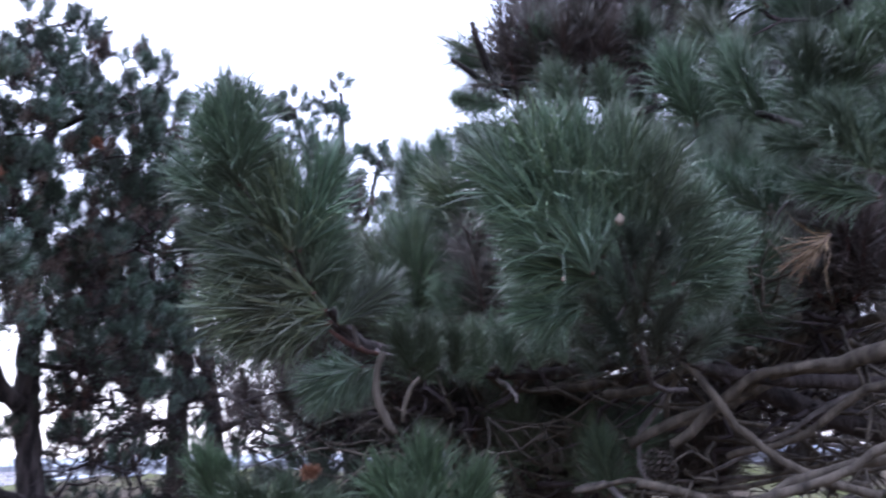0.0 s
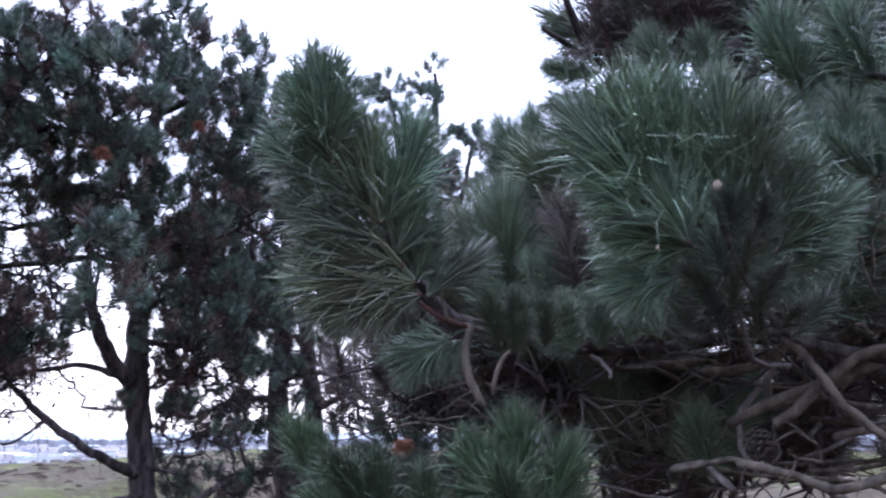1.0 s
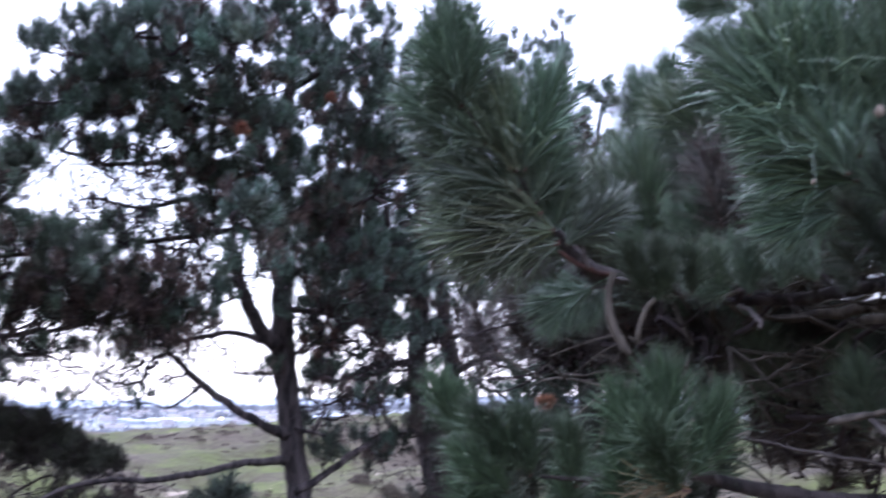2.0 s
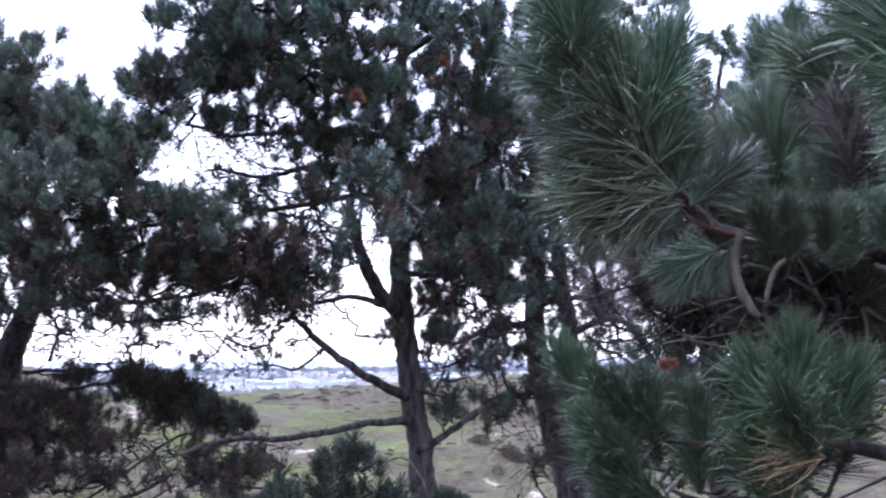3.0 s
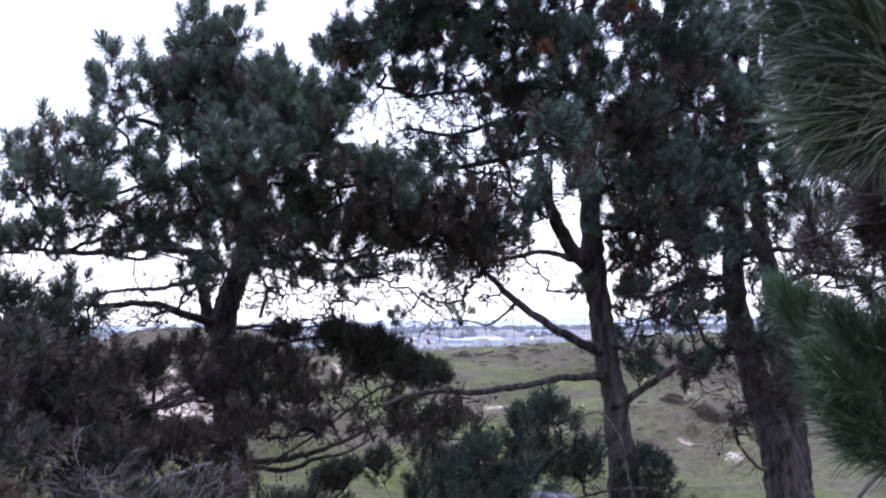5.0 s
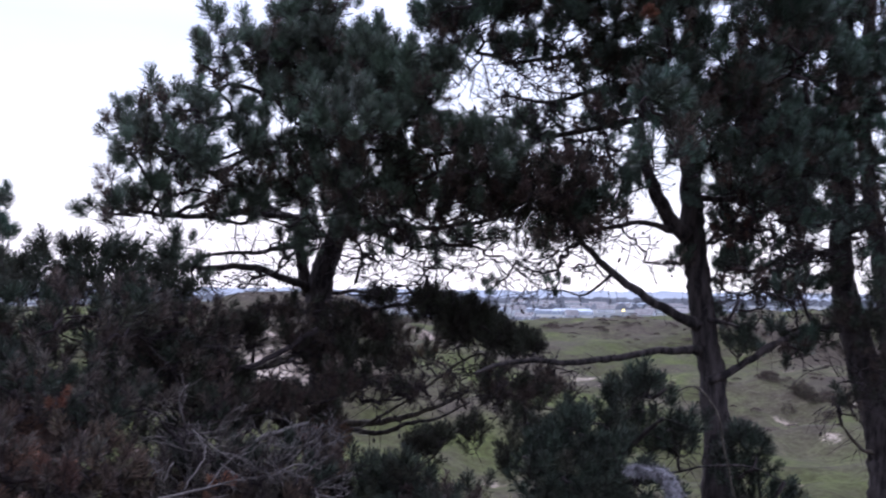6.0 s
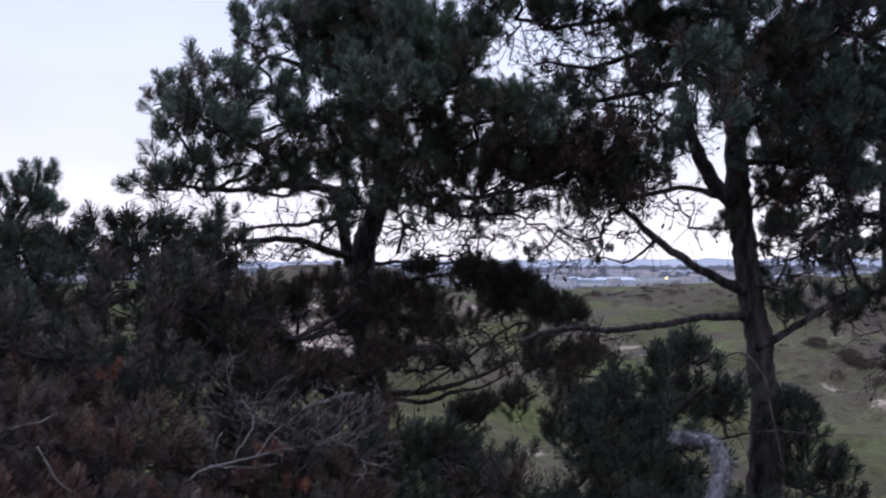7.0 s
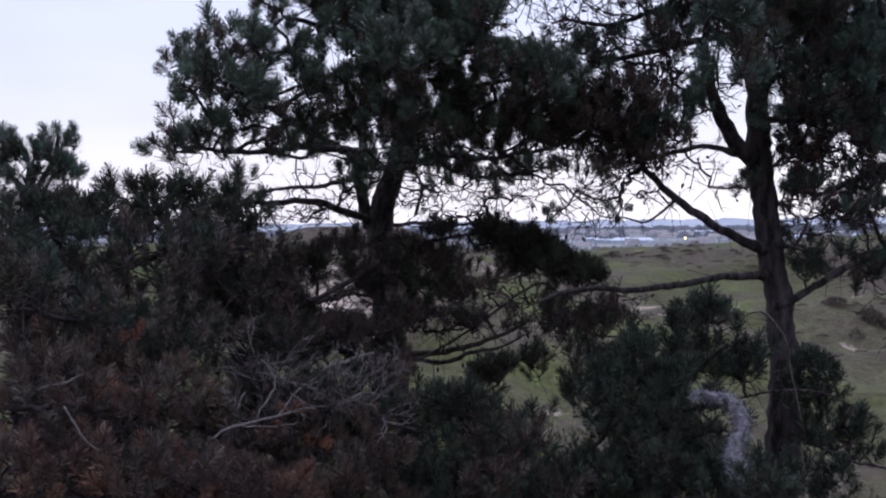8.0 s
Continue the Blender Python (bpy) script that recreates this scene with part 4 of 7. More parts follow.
pine.pad((0.141, 8.001, 3.567), 0.25, 0.15, 2, size=0.85)
pine.pad((-0.196, 7.686, 3.945), 0.25, 0.15, 5, size=0.85)
pine.pad((-1.399, 7.340, 3.197), 0.28, 0.11, 6, meshes=BARE, name="bare_twig", up=0.0)
pine.pad((-1.071, 7.630, 3.059), 0.29, 0.15, 6, meshes=BARE, name="bare_twig", up=0.0)
pine.pad((-0.820, 7.938, 2.611), 0.30, 0.15, 6, meshes=BARE, name="bare_twig", up=0.0)
pine.pad((0.266, 8.330, 2.069), 0.31, 0.10, 6, meshes=BARE, name="bare_twig", up=0.0)
pine.pad((0.360, 8.340, 1.709), 0.31, 0.10, 5, meshes=BARE, name="bare_twig", up=0.0)
pine.pad((0.821, 8.516, 1.053), 0.17, 0.09, 6, meshes=BROWN_TUFTS, size=0.85)
pine.pad((1.023, 8.599, 1.152), 0.16, 0.10, 5, meshes=SHADED_TUFTS, size=0.85)
pine.pad((0.350, 8.255, 1.132), 0.13, 0.10, 5, meshes=SHADED_TUFTS, size=0.85)
pine.pad((0.316, 8.463, 1.800), 0.15, 0.08, 4, size=0.85)
pine.pad((0.791, 8.633, 1.627), 0.13, 0.11, 4, meshes=BROWN_TUFTS, size=0.85)
pine.pad((0.564, 8.553, 1.549), 0.16, 0.06, 3, meshes=BROWN_TUFTS, size=0.85)
pine.grow(1200)
for spot in ((-0.291, 5.51, 3.22), (0.288, 6.57, 3.80)):
    for k in range(3):
        tuft_at(pine.root, ORANGE_TUFTS, k, Vector(spot) - Vector((0.03 * k - 0.03, 0, 0.05)), (0.4 * k - 0.4, -0.6, 0.8), 0.62, 90 * k, "dead_tuft", "orange-brown dead needles")

# ---- the broad pine with the leaning trunk ----
pine = Pine("pine_tree", "broad black pine with a thick leaning trunk and bare lower limbs", [(-3.187, 7.951, -1.560, 0.1507), (-3.270, 8.035, -1.059, 0.1443), (-3.388, 8.174, -0.122, 0.1324), (-3.465, 8.182, 0.474, 0.1288), (-3.516, 8.157, 1.075, 0.1253), (-3.514, 8.111, 1.510, 0.1218), (-3.438, 8.079, 1.777, 0.1130), (-3.323, 8.058, 1.997, 0.1016), (-3.219, 8.021, 2.245, 0.0956), (-3.154, 7.941, 2.652, 0.0792), (-3.146, 7.798, 3.143, 0.0577), (-3.117, 7.610, 3.702, 0.0365)], 2)
pine.limb([(-3.617, 8.254, 1.510, 0.0718), (-3.626, 8.082, 1.781, 0.0543), (-3.596, 7.919, 2.041, 0.0480), (-3.481, 7.774, 2.391, 0.0367), (-3.566, 7.490, 2.919, 0.0232)])
pine.limb([(-3.577, 8.163, 1.537, 0.0546), (-3.570, 7.947, 1.564, 0.0427), (-3.675, 7.679, 1.643, 0.0365), (-3.813, 7.387, 1.733, 0.0305), (-4.019, 7.049, 1.731, 0.0248), (-4.239, 6.686, 1.737, 0.0194), (-4.428, 6.323, 1.674, 0.0118)])
pine.limb([(-3.591, 8.143, 1.988, 0.0328), (-3.668, 7.672, 1.937, 0.0234), (-3.761, 7.183, 1.860, 0.0174), (-3.860, 6.677, 1.808, 0.0118)])
pine.limb([(-3.539, 8.162, 2.052, 0.0382), (-3.804, 7.500, 2.329, 0.0310), (-3.954, 6.864, 2.516, 0.0244), (-4.079, 6.220, 2.621, 0.0138)])
pine.limb([(-3.533, 8.152, 2.213, 0.0382), (-3.779, 7.448, 2.223, 0.0308), (-3.992, 6.733, 2.130, 0.0216), (-4.179, 5.980, 2.126, 0.0134)])
pine.limb([(-3.225, 8.042, 2.405, 0.0427), (-2.641, 7.876, 2.566, 0.0333), (-2.071, 7.693, 2.564, 0.0246), (-1.541, 7.483, 2.463, 0.0141)])
pine.limb([(-3.263, 8.056, 2.091, 0.0347), (-2.729, 7.964, 2.120, 0.0284), (-2.217, 7.842, 2.095, 0.0225), (-1.680, 7.691, 2.162, 0.0145)])
pine.limb([(-3.214, 7.963, 2.970, 0.0400), (-2.527, 7.547, 3.053, 0.0298), (-1.914, 7.106, 2.972, 0.0184)])
pine.limb([(-3.214, 7.963, 2.970, 0.0373), (-3.415, 7.176, 3.146, 0.0273), (-3.542, 6.426, 3.142, 0.0161)])
pine.limb([(-3.420, 8.238, 0.249, 0.0386), (-3.120, 8.064, 0.295, 0.0321), (-2.685, 7.933, 0.360, 0.0285), (-2.317, 7.775, 0.489, 0.0200), (-1.920, 7.616, 0.671, 0.0121)], material=DEAD)
pine.limb([(-3.591, 8.246, 0.960, 0.0386), (-3.692, 7.811, 0.882, 0.0318), (-3.768, 7.379, 0.828, 0.0254), (-3.942, 6.878, 0.734, 0.0195), (-4.110, 6.365, 0.725, 0.0116)], material=DEAD)
pine.limb([(-3.490, 8.308, 1.508, 0.0221), (-3.113, 8.241, 1.532, 0.0162), (-2.745, 8.157, 1.512, 0.0132), (-2.289, 8.086, 1.549, 0.0103)])
pine.limb([(-3.137, 8.231, 1.613, 0.0162), (-3.037, 8.121, 1.823, 0.0159), (-3.035, 7.972, 1.975, 0.0131), (-3.081, 7.806, 2.071, 0.0103)])
pine.limb([(-3.413, 8.214, 0.089, 0.0442), (-3.576, 7.913, 0.183, 0.0323), (-3.761, 7.569, 0.151, 0.0236), (-3.917, 7.209, 0.028, 0.0179), (-4.050, 6.853, -0.058, 0.0099)], material=DEAD)
pine.pad((-2.983, 6.670, 3.530), 0.19, 0.21, 6)
pine.pad((-3.250, 6.360, 3.380), 0.29, 0.23, 10)
pine.pad((-3.480, 6.110, 3.410), 0.13, 0.16, 5)
pine.pad((-2.707, 6.830, 3.340), 0.28, 0.21, 11)
pine.pad((-3.040, 6.860, 3.910), 0.48, 0.19, 10)
pine.pad((-3.16, 6.71, 3.23), 0.51, 0.23, 18)
pine.pad((-3.65, 5.84, 2.852), 0.24, 0.13, 10)
pine.pad((-3.48, 6.28, 2.895), 0.27, 0.20, 9)
pine.pad((-3.88, 5.74, 2.600), 0.14, 0.12, 6)
pine.pad((-3.97, 5.60, 2.341), 0.07, 0.08, 3)
pine.pad((-4.06, 5.69, 2.087), 0.08, 0.06, 3)
pine.pad((-3.76, 5.95, 2.533), 0.35, 0.20, 12)
pine.pad((-4.02, 6.07, 2.174), 0.27, 0.13, 8)
pine.pad((-3.47, 6.36, 2.473), 0.40, 0.25, 14)
pine.pad((-3.08, 6.53, 2.701), 0.36, 0.25, 13)
pine.pad((-2.378, 6.16, 2.694), 0.39, 0.23, 18, size=1.05)
pine.pad((-2.044, 6.44, 2.916), 0.32, 0.21, 12)
pine.pad((-2.247, 6.73, 3.27), 0.22, 0.18, 8)
pine.pad((-2.340, 6.55, 2.374), 0.39, 0.21, 15)
pine.pad((-1.779, 6.59, 2.552), 0.38, 0.20, 15)
pine.pad((-1.446, 7.06, 2.675), 0.25, 0.18, 8)
pine.pad((-1.985, 7.20, 2.212), 0.37, 0.17, 9)
pine.pad((-1.473, 7.32, 2.212), 0.28, 0.17, 8, meshes=BROWN_TUFTS)
pine.pad((-1.365, 7.36, 1.938), 0.23, 0.08, 4, meshes=BROWN_TUFTS)
pine.pad((-2.932, 6.87, 2.293), 0.32, 0.17, 9)
pine.pad((-3.54, 6.60, 2.122), 0.28, 0.12, 6)
pine.pad((-2.916, 7.33, 2.025), 0.29, 0.11, 5)
pine.pad((-2.277, 7.55, 2.007), 0.34, 0.09, 6, size=0.8)
pine.pad((-3.96, 6.38, 1.713), 0.28, 0.18, 9)
pine.pad((-3.34, 6.68, 2.284), 0.28, 0.14, 7)
pine.pad((-3.75, 6.35, 2.260), 0.27, 0.16, 8)
pine.pad((-2.764, 6.69, 2.536), 0.27, 0.20, 9)
pine.pad((-2.852, 6.66, 3.07), 0.27, 0.23, 9)
pine.pad((-2.486, 6.69, 3.10), 0.22, 0.20, 8)
pine.pad((-2.086, 6.59, 2.669), 0.26, 0.19, 9)
pine.pad((-1.627, 7.06, 2.370), 0.27, 0.18, 8)
pine.pad((-2.190, 6.93, 2.214), 0.27, 0.16, 7)
pine.pad((-2.597, 7.01, 2.162), 0.23, 0.11, 5)
pine.pad((-1.134, 7.35, 2.479), 0.28, 0.18, 8, meshes=BROWN_TUFTS)
pine.pad((-1.858, 7.46, 1.949), 0.38, 0.09, 6, size=0.8)
pine.pad((-3.56, 6.17, 3.18), 0.13, 0.13, 4)
pine.pad((-3.32, 7.39, 1.857), 0.20, 0.10, 3, size=0.7)
pine.pad((-2.430, 7.52, 1.840), 0.29, 0.09, 5, size=0.8)
pine.pad((-3.92, 6.88, 1.640), 0.24, 0.12, 6, meshes=BARE, name="bare_twig", up=0.0)
pine.pad((-3.68, 7.23, 1.541), 0.25, 0.12, 6, meshes=BARE, name="bare_twig", up=0.0)
pine.pad((-4.12, 6.76, 1.854), 0.19, 0.10, 4, meshes=BARE, name="bare_twig", up=0.0)
pine.pad((-3.63, 7.47, 1.867), 0.20, 0.15, 5, meshes=BARE, name="bare_twig", up=0.0)
pine.pad((-2.935, 7.77, 1.785), 0.20, 0.15, 6, meshes=BARE, name="bare_twig", up=0.0)
pine.pad((-2.585, 7.68, 1.775), 0.20, 0.15, 6, meshes=BARE, name="bare_twig", up=0.0)
pine.pad((-2.248, 7.58, 1.669), 0.19, 0.12, 5, meshes=BARE, name="bare_twig", up=0.0)
pine.pad((-1.737, 7.50, 1.800), 0.24, 0.12, 5, meshes=BARE, name="bare_twig", up=0.0)
pine.pad((-1.286, 7.59, 1.630), 0.24, 0.09, 5, meshes=BARE, name="bare_twig", up=0.0)
pine.pad((-3.13, 7.70, 1.508), 0.31, 0.10, 4, meshes=BARE, name="bare_twig", up=0.0)
pine.pad((-3.97, 6.11, 2.214), 0.27, 0.13, 5, meshes=BARE, name="bare_twig", up=0.0)
pine.pad((-3.70, 6.50, 2.282), 0.28, 0.14, 5, meshes=BARE, name="bare_twig", up=0.0)
pine.pad((-3.37, 6.84, 2.667), 0.28, 0.14, 5, meshes=BARE, name="bare_twig", up=0.0)
pine.pad((-3.25, 7.86, 1.820), 0.16, 0.10, 3, meshes=BARE, name="bare_twig", up=0.0)
pine.pad((-2.036, 7.53, 1.736), 0.29, 0.12, 6, meshes=BARE, name="bare_twig", up=0.0)
pine.pad((-2.463, 7.62, 1.625), 0.29, 0.10, 5, meshes=BARE, name="bare_twig", up=0.0)
pine.pad((-3.59, 7.50, 1.666), 0.25, 0.10, 5, meshes=BARE, name="bare_twig", up=0.0)
pine.pad((-3.80, 7.05, 1.809), 0.25, 0.10, 4, meshes=BARE, name="bare_twig", up=0.0)
pine.pad((-3.33, 7.40, 1.413), 0.25, 0.12, 4, meshes=BARE, name="bare_twig", up=0.0)
pine.pad((-3.87, 6.68, 1.476), 0.24, 0.12, 4, meshes=BARE, name="bare_twig", up=0.0)
pine.pad((-1.961, 6.98, 2.366), 0.36, 0.18, 10)
pine.pad((-1.659, 7.06, 2.280), 0.27, 0.18, 8)
pine.pad((-2.504, 6.92, 2.325), 0.27, 0.16, 7)
pine.pad((-2.901, 6.69, 2.799), 0.27, 0.18, 7)
pine.pad((-1.328, 7.22, 2.336), 0.27, 0.23, 9, meshes=BROWN_TUFTS)
pine.pad((-1.922, 7.11, 2.239), 0.41, 0.23, 11)
pine.pad((-3.08, 6.84, 2.344), 0.37, 0.15, 7, meshes=BROWN_TUFTS)
pine.pad((-2.383, 6.90, 2.422), 0.36, 0.14, 7)
pine.pad((-1.844, 6.97, 2.289), 0.27, 0.13, 6, meshes=BROWN_TUFTS)
pine.pad((-2.796, 7.10, 2.057), 0.57, 0.19, 9, meshes=BARE, name="bare_twig", up=0.0)
pine.pad((-2.021, 7.15, 2.044), 0.37, 0.18, 7, meshes=BARE, name="bare_twig", up=0.0)
pine.pad((-2.108, 6.400, 3.090), 0.21, 0.17, 8)
pine.pad((-1.943, 6.40, 3.02), 0.25, 0.15, 8)
pine.pad((-2.320, 6.310, 3.140), 0.21, 0.17, 8)
pine.pad((-1.717, 6.53, 3.19), 0.21, 0.15, 6)
pine.pad((-2.813, 6.520, 3.320), 0.27, 0.23, 9)
pine.pad((-2.978, 6.55, 3.02), 0.32, 0.23, 10)
pine.pad((-2.515, 6.43, 2.979), 0.30, 0.22, 10)
pine.pad((-1.955, 6.46, 2.727), 0.34, 0.17, 9)
pine.pad((-1.547, 6.80, 2.606), 0.30, 0.16, 9)
pine.pad((-3.811, 6.704, 1.278), 0.21, 0.14, 9, meshes=BROWN_TUFTS, size=0.75)
pine.pad((-3.525, 7.746, 1.346), 0.21, 0.08, 6, meshes=BROWN_TUFTS, size=0.75)
pine.pad((-3.383, 7.675, 0.889), 0.21, 0.13, 8, meshes=BROWN_TUFTS, size=0.75)
pine.pad((-3.520, 7.254, 0.626), 0.25, 0.10, 8, meshes=BROWN_TUFTS, size=0.75)
pine.pad((-3.711, 6.705, 0.636), 0.24, 0.11, 8, meshes=BROWN_TUFTS, size=0.75)
pine.pad((-3.334, 7.313, 0.430), 0.23, 0.11, 8, meshes=BROWN_TUFTS, size=0.75)
pine.pad((-2.590, 7.877, 1.040), 0.17, 0.10, 5, meshes=BROWN_TUFTS, size=0.75)
pine.pad((-2.244, 7.770, 1.001), 0.15, 0.07, 4, meshes=BROWN_TUFTS, size=0.75)
pine.pad((-1.676, 7.692, 0.871), 0.19, 0.08, 5, meshes=BROWN_TUFTS, size=0.75)
pine.pad((-2.741, 7.687, 0.651), 0.20, 0.09, 5, meshes=BROWN_TUFTS, size=0.75)
pine.pad((-3.736, 6.850, 1.086), 0.29, 0.19, 8, meshes=BARE, name="bare_twig", up=0.0)
pine.pad((-3.434, 7.539, 0.848), 0.31, 0.25, 8, meshes=BARE, name="bare_twig", up=0.0)
pine.pad((-3.424, 7.053, 0.462), 0.34, 0.15, 8, meshes=BARE, name="bare_twig", up=0.0)
pine.pad((-2.973, 7.744, 1.043), 0.31, 0.20, 6, meshes=BARE, name="bare_twig", up=0.0)
# these clumps use the needles with shade in their colour
pine.pad((-2.222, 7.793, 1.407), 0.19, 0.10, 22, meshes=SHADED_TUFTS, size=0.88)
pine.pad((-1.983, 7.854, 1.331), 0.20, 0.11, 29, meshes=SHADED_TUFTS, size=0.88)
pine.pad((-1.805, 7.890, 1.197), 0.19, 0.12, 22, meshes=SHADED_TUFTS, size=0.88)
pine.pad((-1.627, 7.820, 1.090), 0.18, 0.09, 18, meshes=SHADED_TUFTS, size=0.88)
pine.pad((-1.406, 7.757, 1.053), 0.13, 0.07, 10, meshes=SHADED_TUFTS, size=0.88)
pine.pad((-2.079, 7.925, 1.134), 0.17, 0.07, 12, meshes=SHADED_TUFTS, size=0.88)
pine.pad((-2.794, 7.930, 1.436), 0.10, 0.04, 8, meshes=SHADED_TUFTS, size=0.88)
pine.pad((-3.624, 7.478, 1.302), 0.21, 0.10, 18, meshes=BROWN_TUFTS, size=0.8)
pine.pad((-3.749, 7.075, 1.169), 0.22, 0.12, 18, meshes=SHADED_TUFTS, size=0.88)
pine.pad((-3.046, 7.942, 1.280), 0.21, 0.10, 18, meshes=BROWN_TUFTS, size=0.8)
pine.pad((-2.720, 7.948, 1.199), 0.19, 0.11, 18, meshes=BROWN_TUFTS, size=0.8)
pine.pad((-2.868, 7.779, 0.982), 0.21, 0.13, 18, meshes=SHADED_TUFTS, size=0.88)
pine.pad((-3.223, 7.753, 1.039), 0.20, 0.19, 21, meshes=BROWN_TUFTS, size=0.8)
pine.pad((-3.012, 7.700, 0.702), 0.20, 0.13, 18, meshes=SHADED_TUFTS, size=0.88)
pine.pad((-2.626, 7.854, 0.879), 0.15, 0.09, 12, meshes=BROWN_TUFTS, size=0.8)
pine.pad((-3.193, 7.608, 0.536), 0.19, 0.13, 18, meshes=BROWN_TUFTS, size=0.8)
pine.pad((-3.581, 7.106, 0.583), 0.24, 0.10, 18, meshes=SHADED_TUFTS, size=0.88)
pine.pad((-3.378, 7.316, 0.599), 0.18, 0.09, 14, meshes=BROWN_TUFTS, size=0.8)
pine.pad((-3.794, 6.907, 0.789), 0.19, 0.10, 16, meshes=SHADED_TUFTS, size=0.88)
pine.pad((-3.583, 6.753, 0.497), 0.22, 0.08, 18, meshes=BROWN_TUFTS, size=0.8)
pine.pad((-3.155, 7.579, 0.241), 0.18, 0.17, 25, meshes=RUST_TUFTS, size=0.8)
pine.pad((-2.183, 7.278, 0.256), 0.09, 0.07, 10, meshes=SHADED_TUFTS, size=0.88)
pine.pad((-1.806, 7.498, 0.359), 0.09, 0.06, 8, meshes=SHADED_TUFTS, size=0.88)
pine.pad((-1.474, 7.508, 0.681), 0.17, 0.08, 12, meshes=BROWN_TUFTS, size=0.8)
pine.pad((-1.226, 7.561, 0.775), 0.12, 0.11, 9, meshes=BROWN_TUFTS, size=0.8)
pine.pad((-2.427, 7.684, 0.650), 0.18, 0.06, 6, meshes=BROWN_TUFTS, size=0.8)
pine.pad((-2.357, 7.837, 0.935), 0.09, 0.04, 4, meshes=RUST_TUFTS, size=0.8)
pine.pad((-2.053, 7.331, 0.355), 0.06, 0.04, 4, meshes=SHADED_TUFTS, size=0.8)
pine.pad((-2.476, 7.679, 0.748), 0.27, 0.10, 8, meshes=BARE, name="bare_twig", up=0.0)
pine.pad((-2.164, 7.658, 0.670), 0.30, 0.10, 10, meshes=BARE, name="bare_twig", up=0.0)
pine.pad((-1.792, 7.664, 0.842), 0.25, 0.10, 8, meshes=BARE, name="bare_twig", up=0.0)
pine.pad((-2.027, 7.714, 0.872), 0.21, 0.08, 6, meshes=BARE, name="bare_twig", up=0.0)
pine.pad((-1.407, 7.529, 0.760), 0.26, 0.12, 11, meshes=BARE, name="bare_twig", up=0.0)
pine.pad((-2.739, 7.681, 0.602), 0.20, 0.10, 6, meshes=BARE, name="bare_twig", up=0.0)
pine.pad((-1.090, 7.568, 0.663), 0.14, 0.14, 6, meshes=BARE, name="bare_twig", up=0.0)
pine.pad((-3.615, 7.123, 0.879), 0.23, 0.11, 6, meshes=BARE, name="bare_twig", up=0.0)
pine.limb([(-3.286, 7.968, 0.270, 0.0288), (-3.068, 7.840, 0.292, 0.0250), (-2.694, 7.761, 0.298, 0.0214), (-2.433, 7.650, 0.408, 0.0179), (-2.126, 7.643, 0.469, 0.0118), (-1.904, 7.611, 0.586, 0.0058)])
pine.limb([(-3.018, 7.853, 0.256, 0.0125), (-2.554, 7.838, 0.514, 0.0122), (-2.272, 7.844, 0.737, 0.0121), (-1.986, 7.834, 0.952, 0.0119), (-1.821, 7.774, 1.012, 0.0118), (-1.658, 7.700, 0.919, 0.0087), (-1.538, 7.600, 0.693, 0.0058)], material=DEAD)
pine.limb([(-2.686, 7.372, -0.069, 0.0088), (-2.432, 7.365, 0.003, 0.0116), (-2.196, 7.351, 0.103, 0.0115), (-1.984, 7.343, 0.314, 0.0113), (-1.832, 7.406, 0.473, 0.0085)], material=DEAD)
pine.limb([(-3.600, 7.908, 0.894, 0.0192), (-3.630, 7.452, 0.891, 0.0183), (-3.805, 6.784, 0.768, 0.0143), (-3.991, 6.081, 0.730, 0.0134), (-3.981, 5.708, 0.623, 0.0103), (-3.941, 5.341, 0.491, 0.0049)], material=DEAD)
pine.limb([(-3.413, 7.487, 0.354, 0.0183), (-3.341, 6.847, 0.328, 0.0170), (-3.294, 6.291, 0.263, 0.0158), (-3.275, 5.825, 0.196, 0.0100), (-3.271, 5.585, 0.168, 0.0049)], material=DEAD)
pine.limb([(-3.550, 8.063, 1.339, 0.0162), (-2.949, 7.980, 1.357, 0.0157), (-2.495, 7.922, 1.410, 0.0152), (-2.055, 7.836, 1.346, 0.0119), (-1.631, 7.720, 1.134, 0.0087)])
pine.pad((-3.041, 6.460, 3.558), 0.13, 0.12, 5)
pine.pad((-2.805, 6.526, 3.681), 0.16, 0.12, 5)
pine.pad((-2.659, 6.534, 3.782), 0.06, 0.06, 2)
pine.pad((-2.551, 6.692, 3.440), 0.16, 0.09, 5)
pine.pad((-2.995, 6.645, 3.399), 0.26, 0.12, 8)
pine.pad((-2.674, 6.802, 3.276), 0.26, 0.10, 8)
pine.pad((-2.318, 6.832, 3.245), 0.17, 0.06, 5)
pine.pad((-3.187, 6.626, 3.250), 0.23, 0.14, 6)
pine.pad((-2.935, 6.447, 3.743), 0.04, 0.04, 1)
pine.pad((-2.384, 6.642, 3.443), 0.05, 0.05, 2)
pine.pad((-2.844, 7.834, 1.996), 0.25, 0.06, 5, size=0.9)
pine.pad((-2.405, 7.981, 1.994), 0.25, 0.06, 5, size=0.9)
pine.pad((-1.989, 7.995, 1.937), 0.18, 0.05, 4, size=0.9)
pine.pad((-3.415, 7.600, 2.006), 0.21, 0.09, 4, size=0.9)
pine.pad((-3.159, 7.591, 2.179), 0.24, 0.09, 5, size=0.9)
pine.pad((-2.595, 7.804, 2.168), 0.30, 0.08, 5, size=0.9)
pine.pad((-1.217, 7.945, 1.978), 0.20, 0.06, 4, meshes=BROWN_TUFTS)
pine.pad((-2.790, 7.967, 1.816), 0.36, 0.13, 6, meshes=BARE, name="bare_twig", up=0.0)
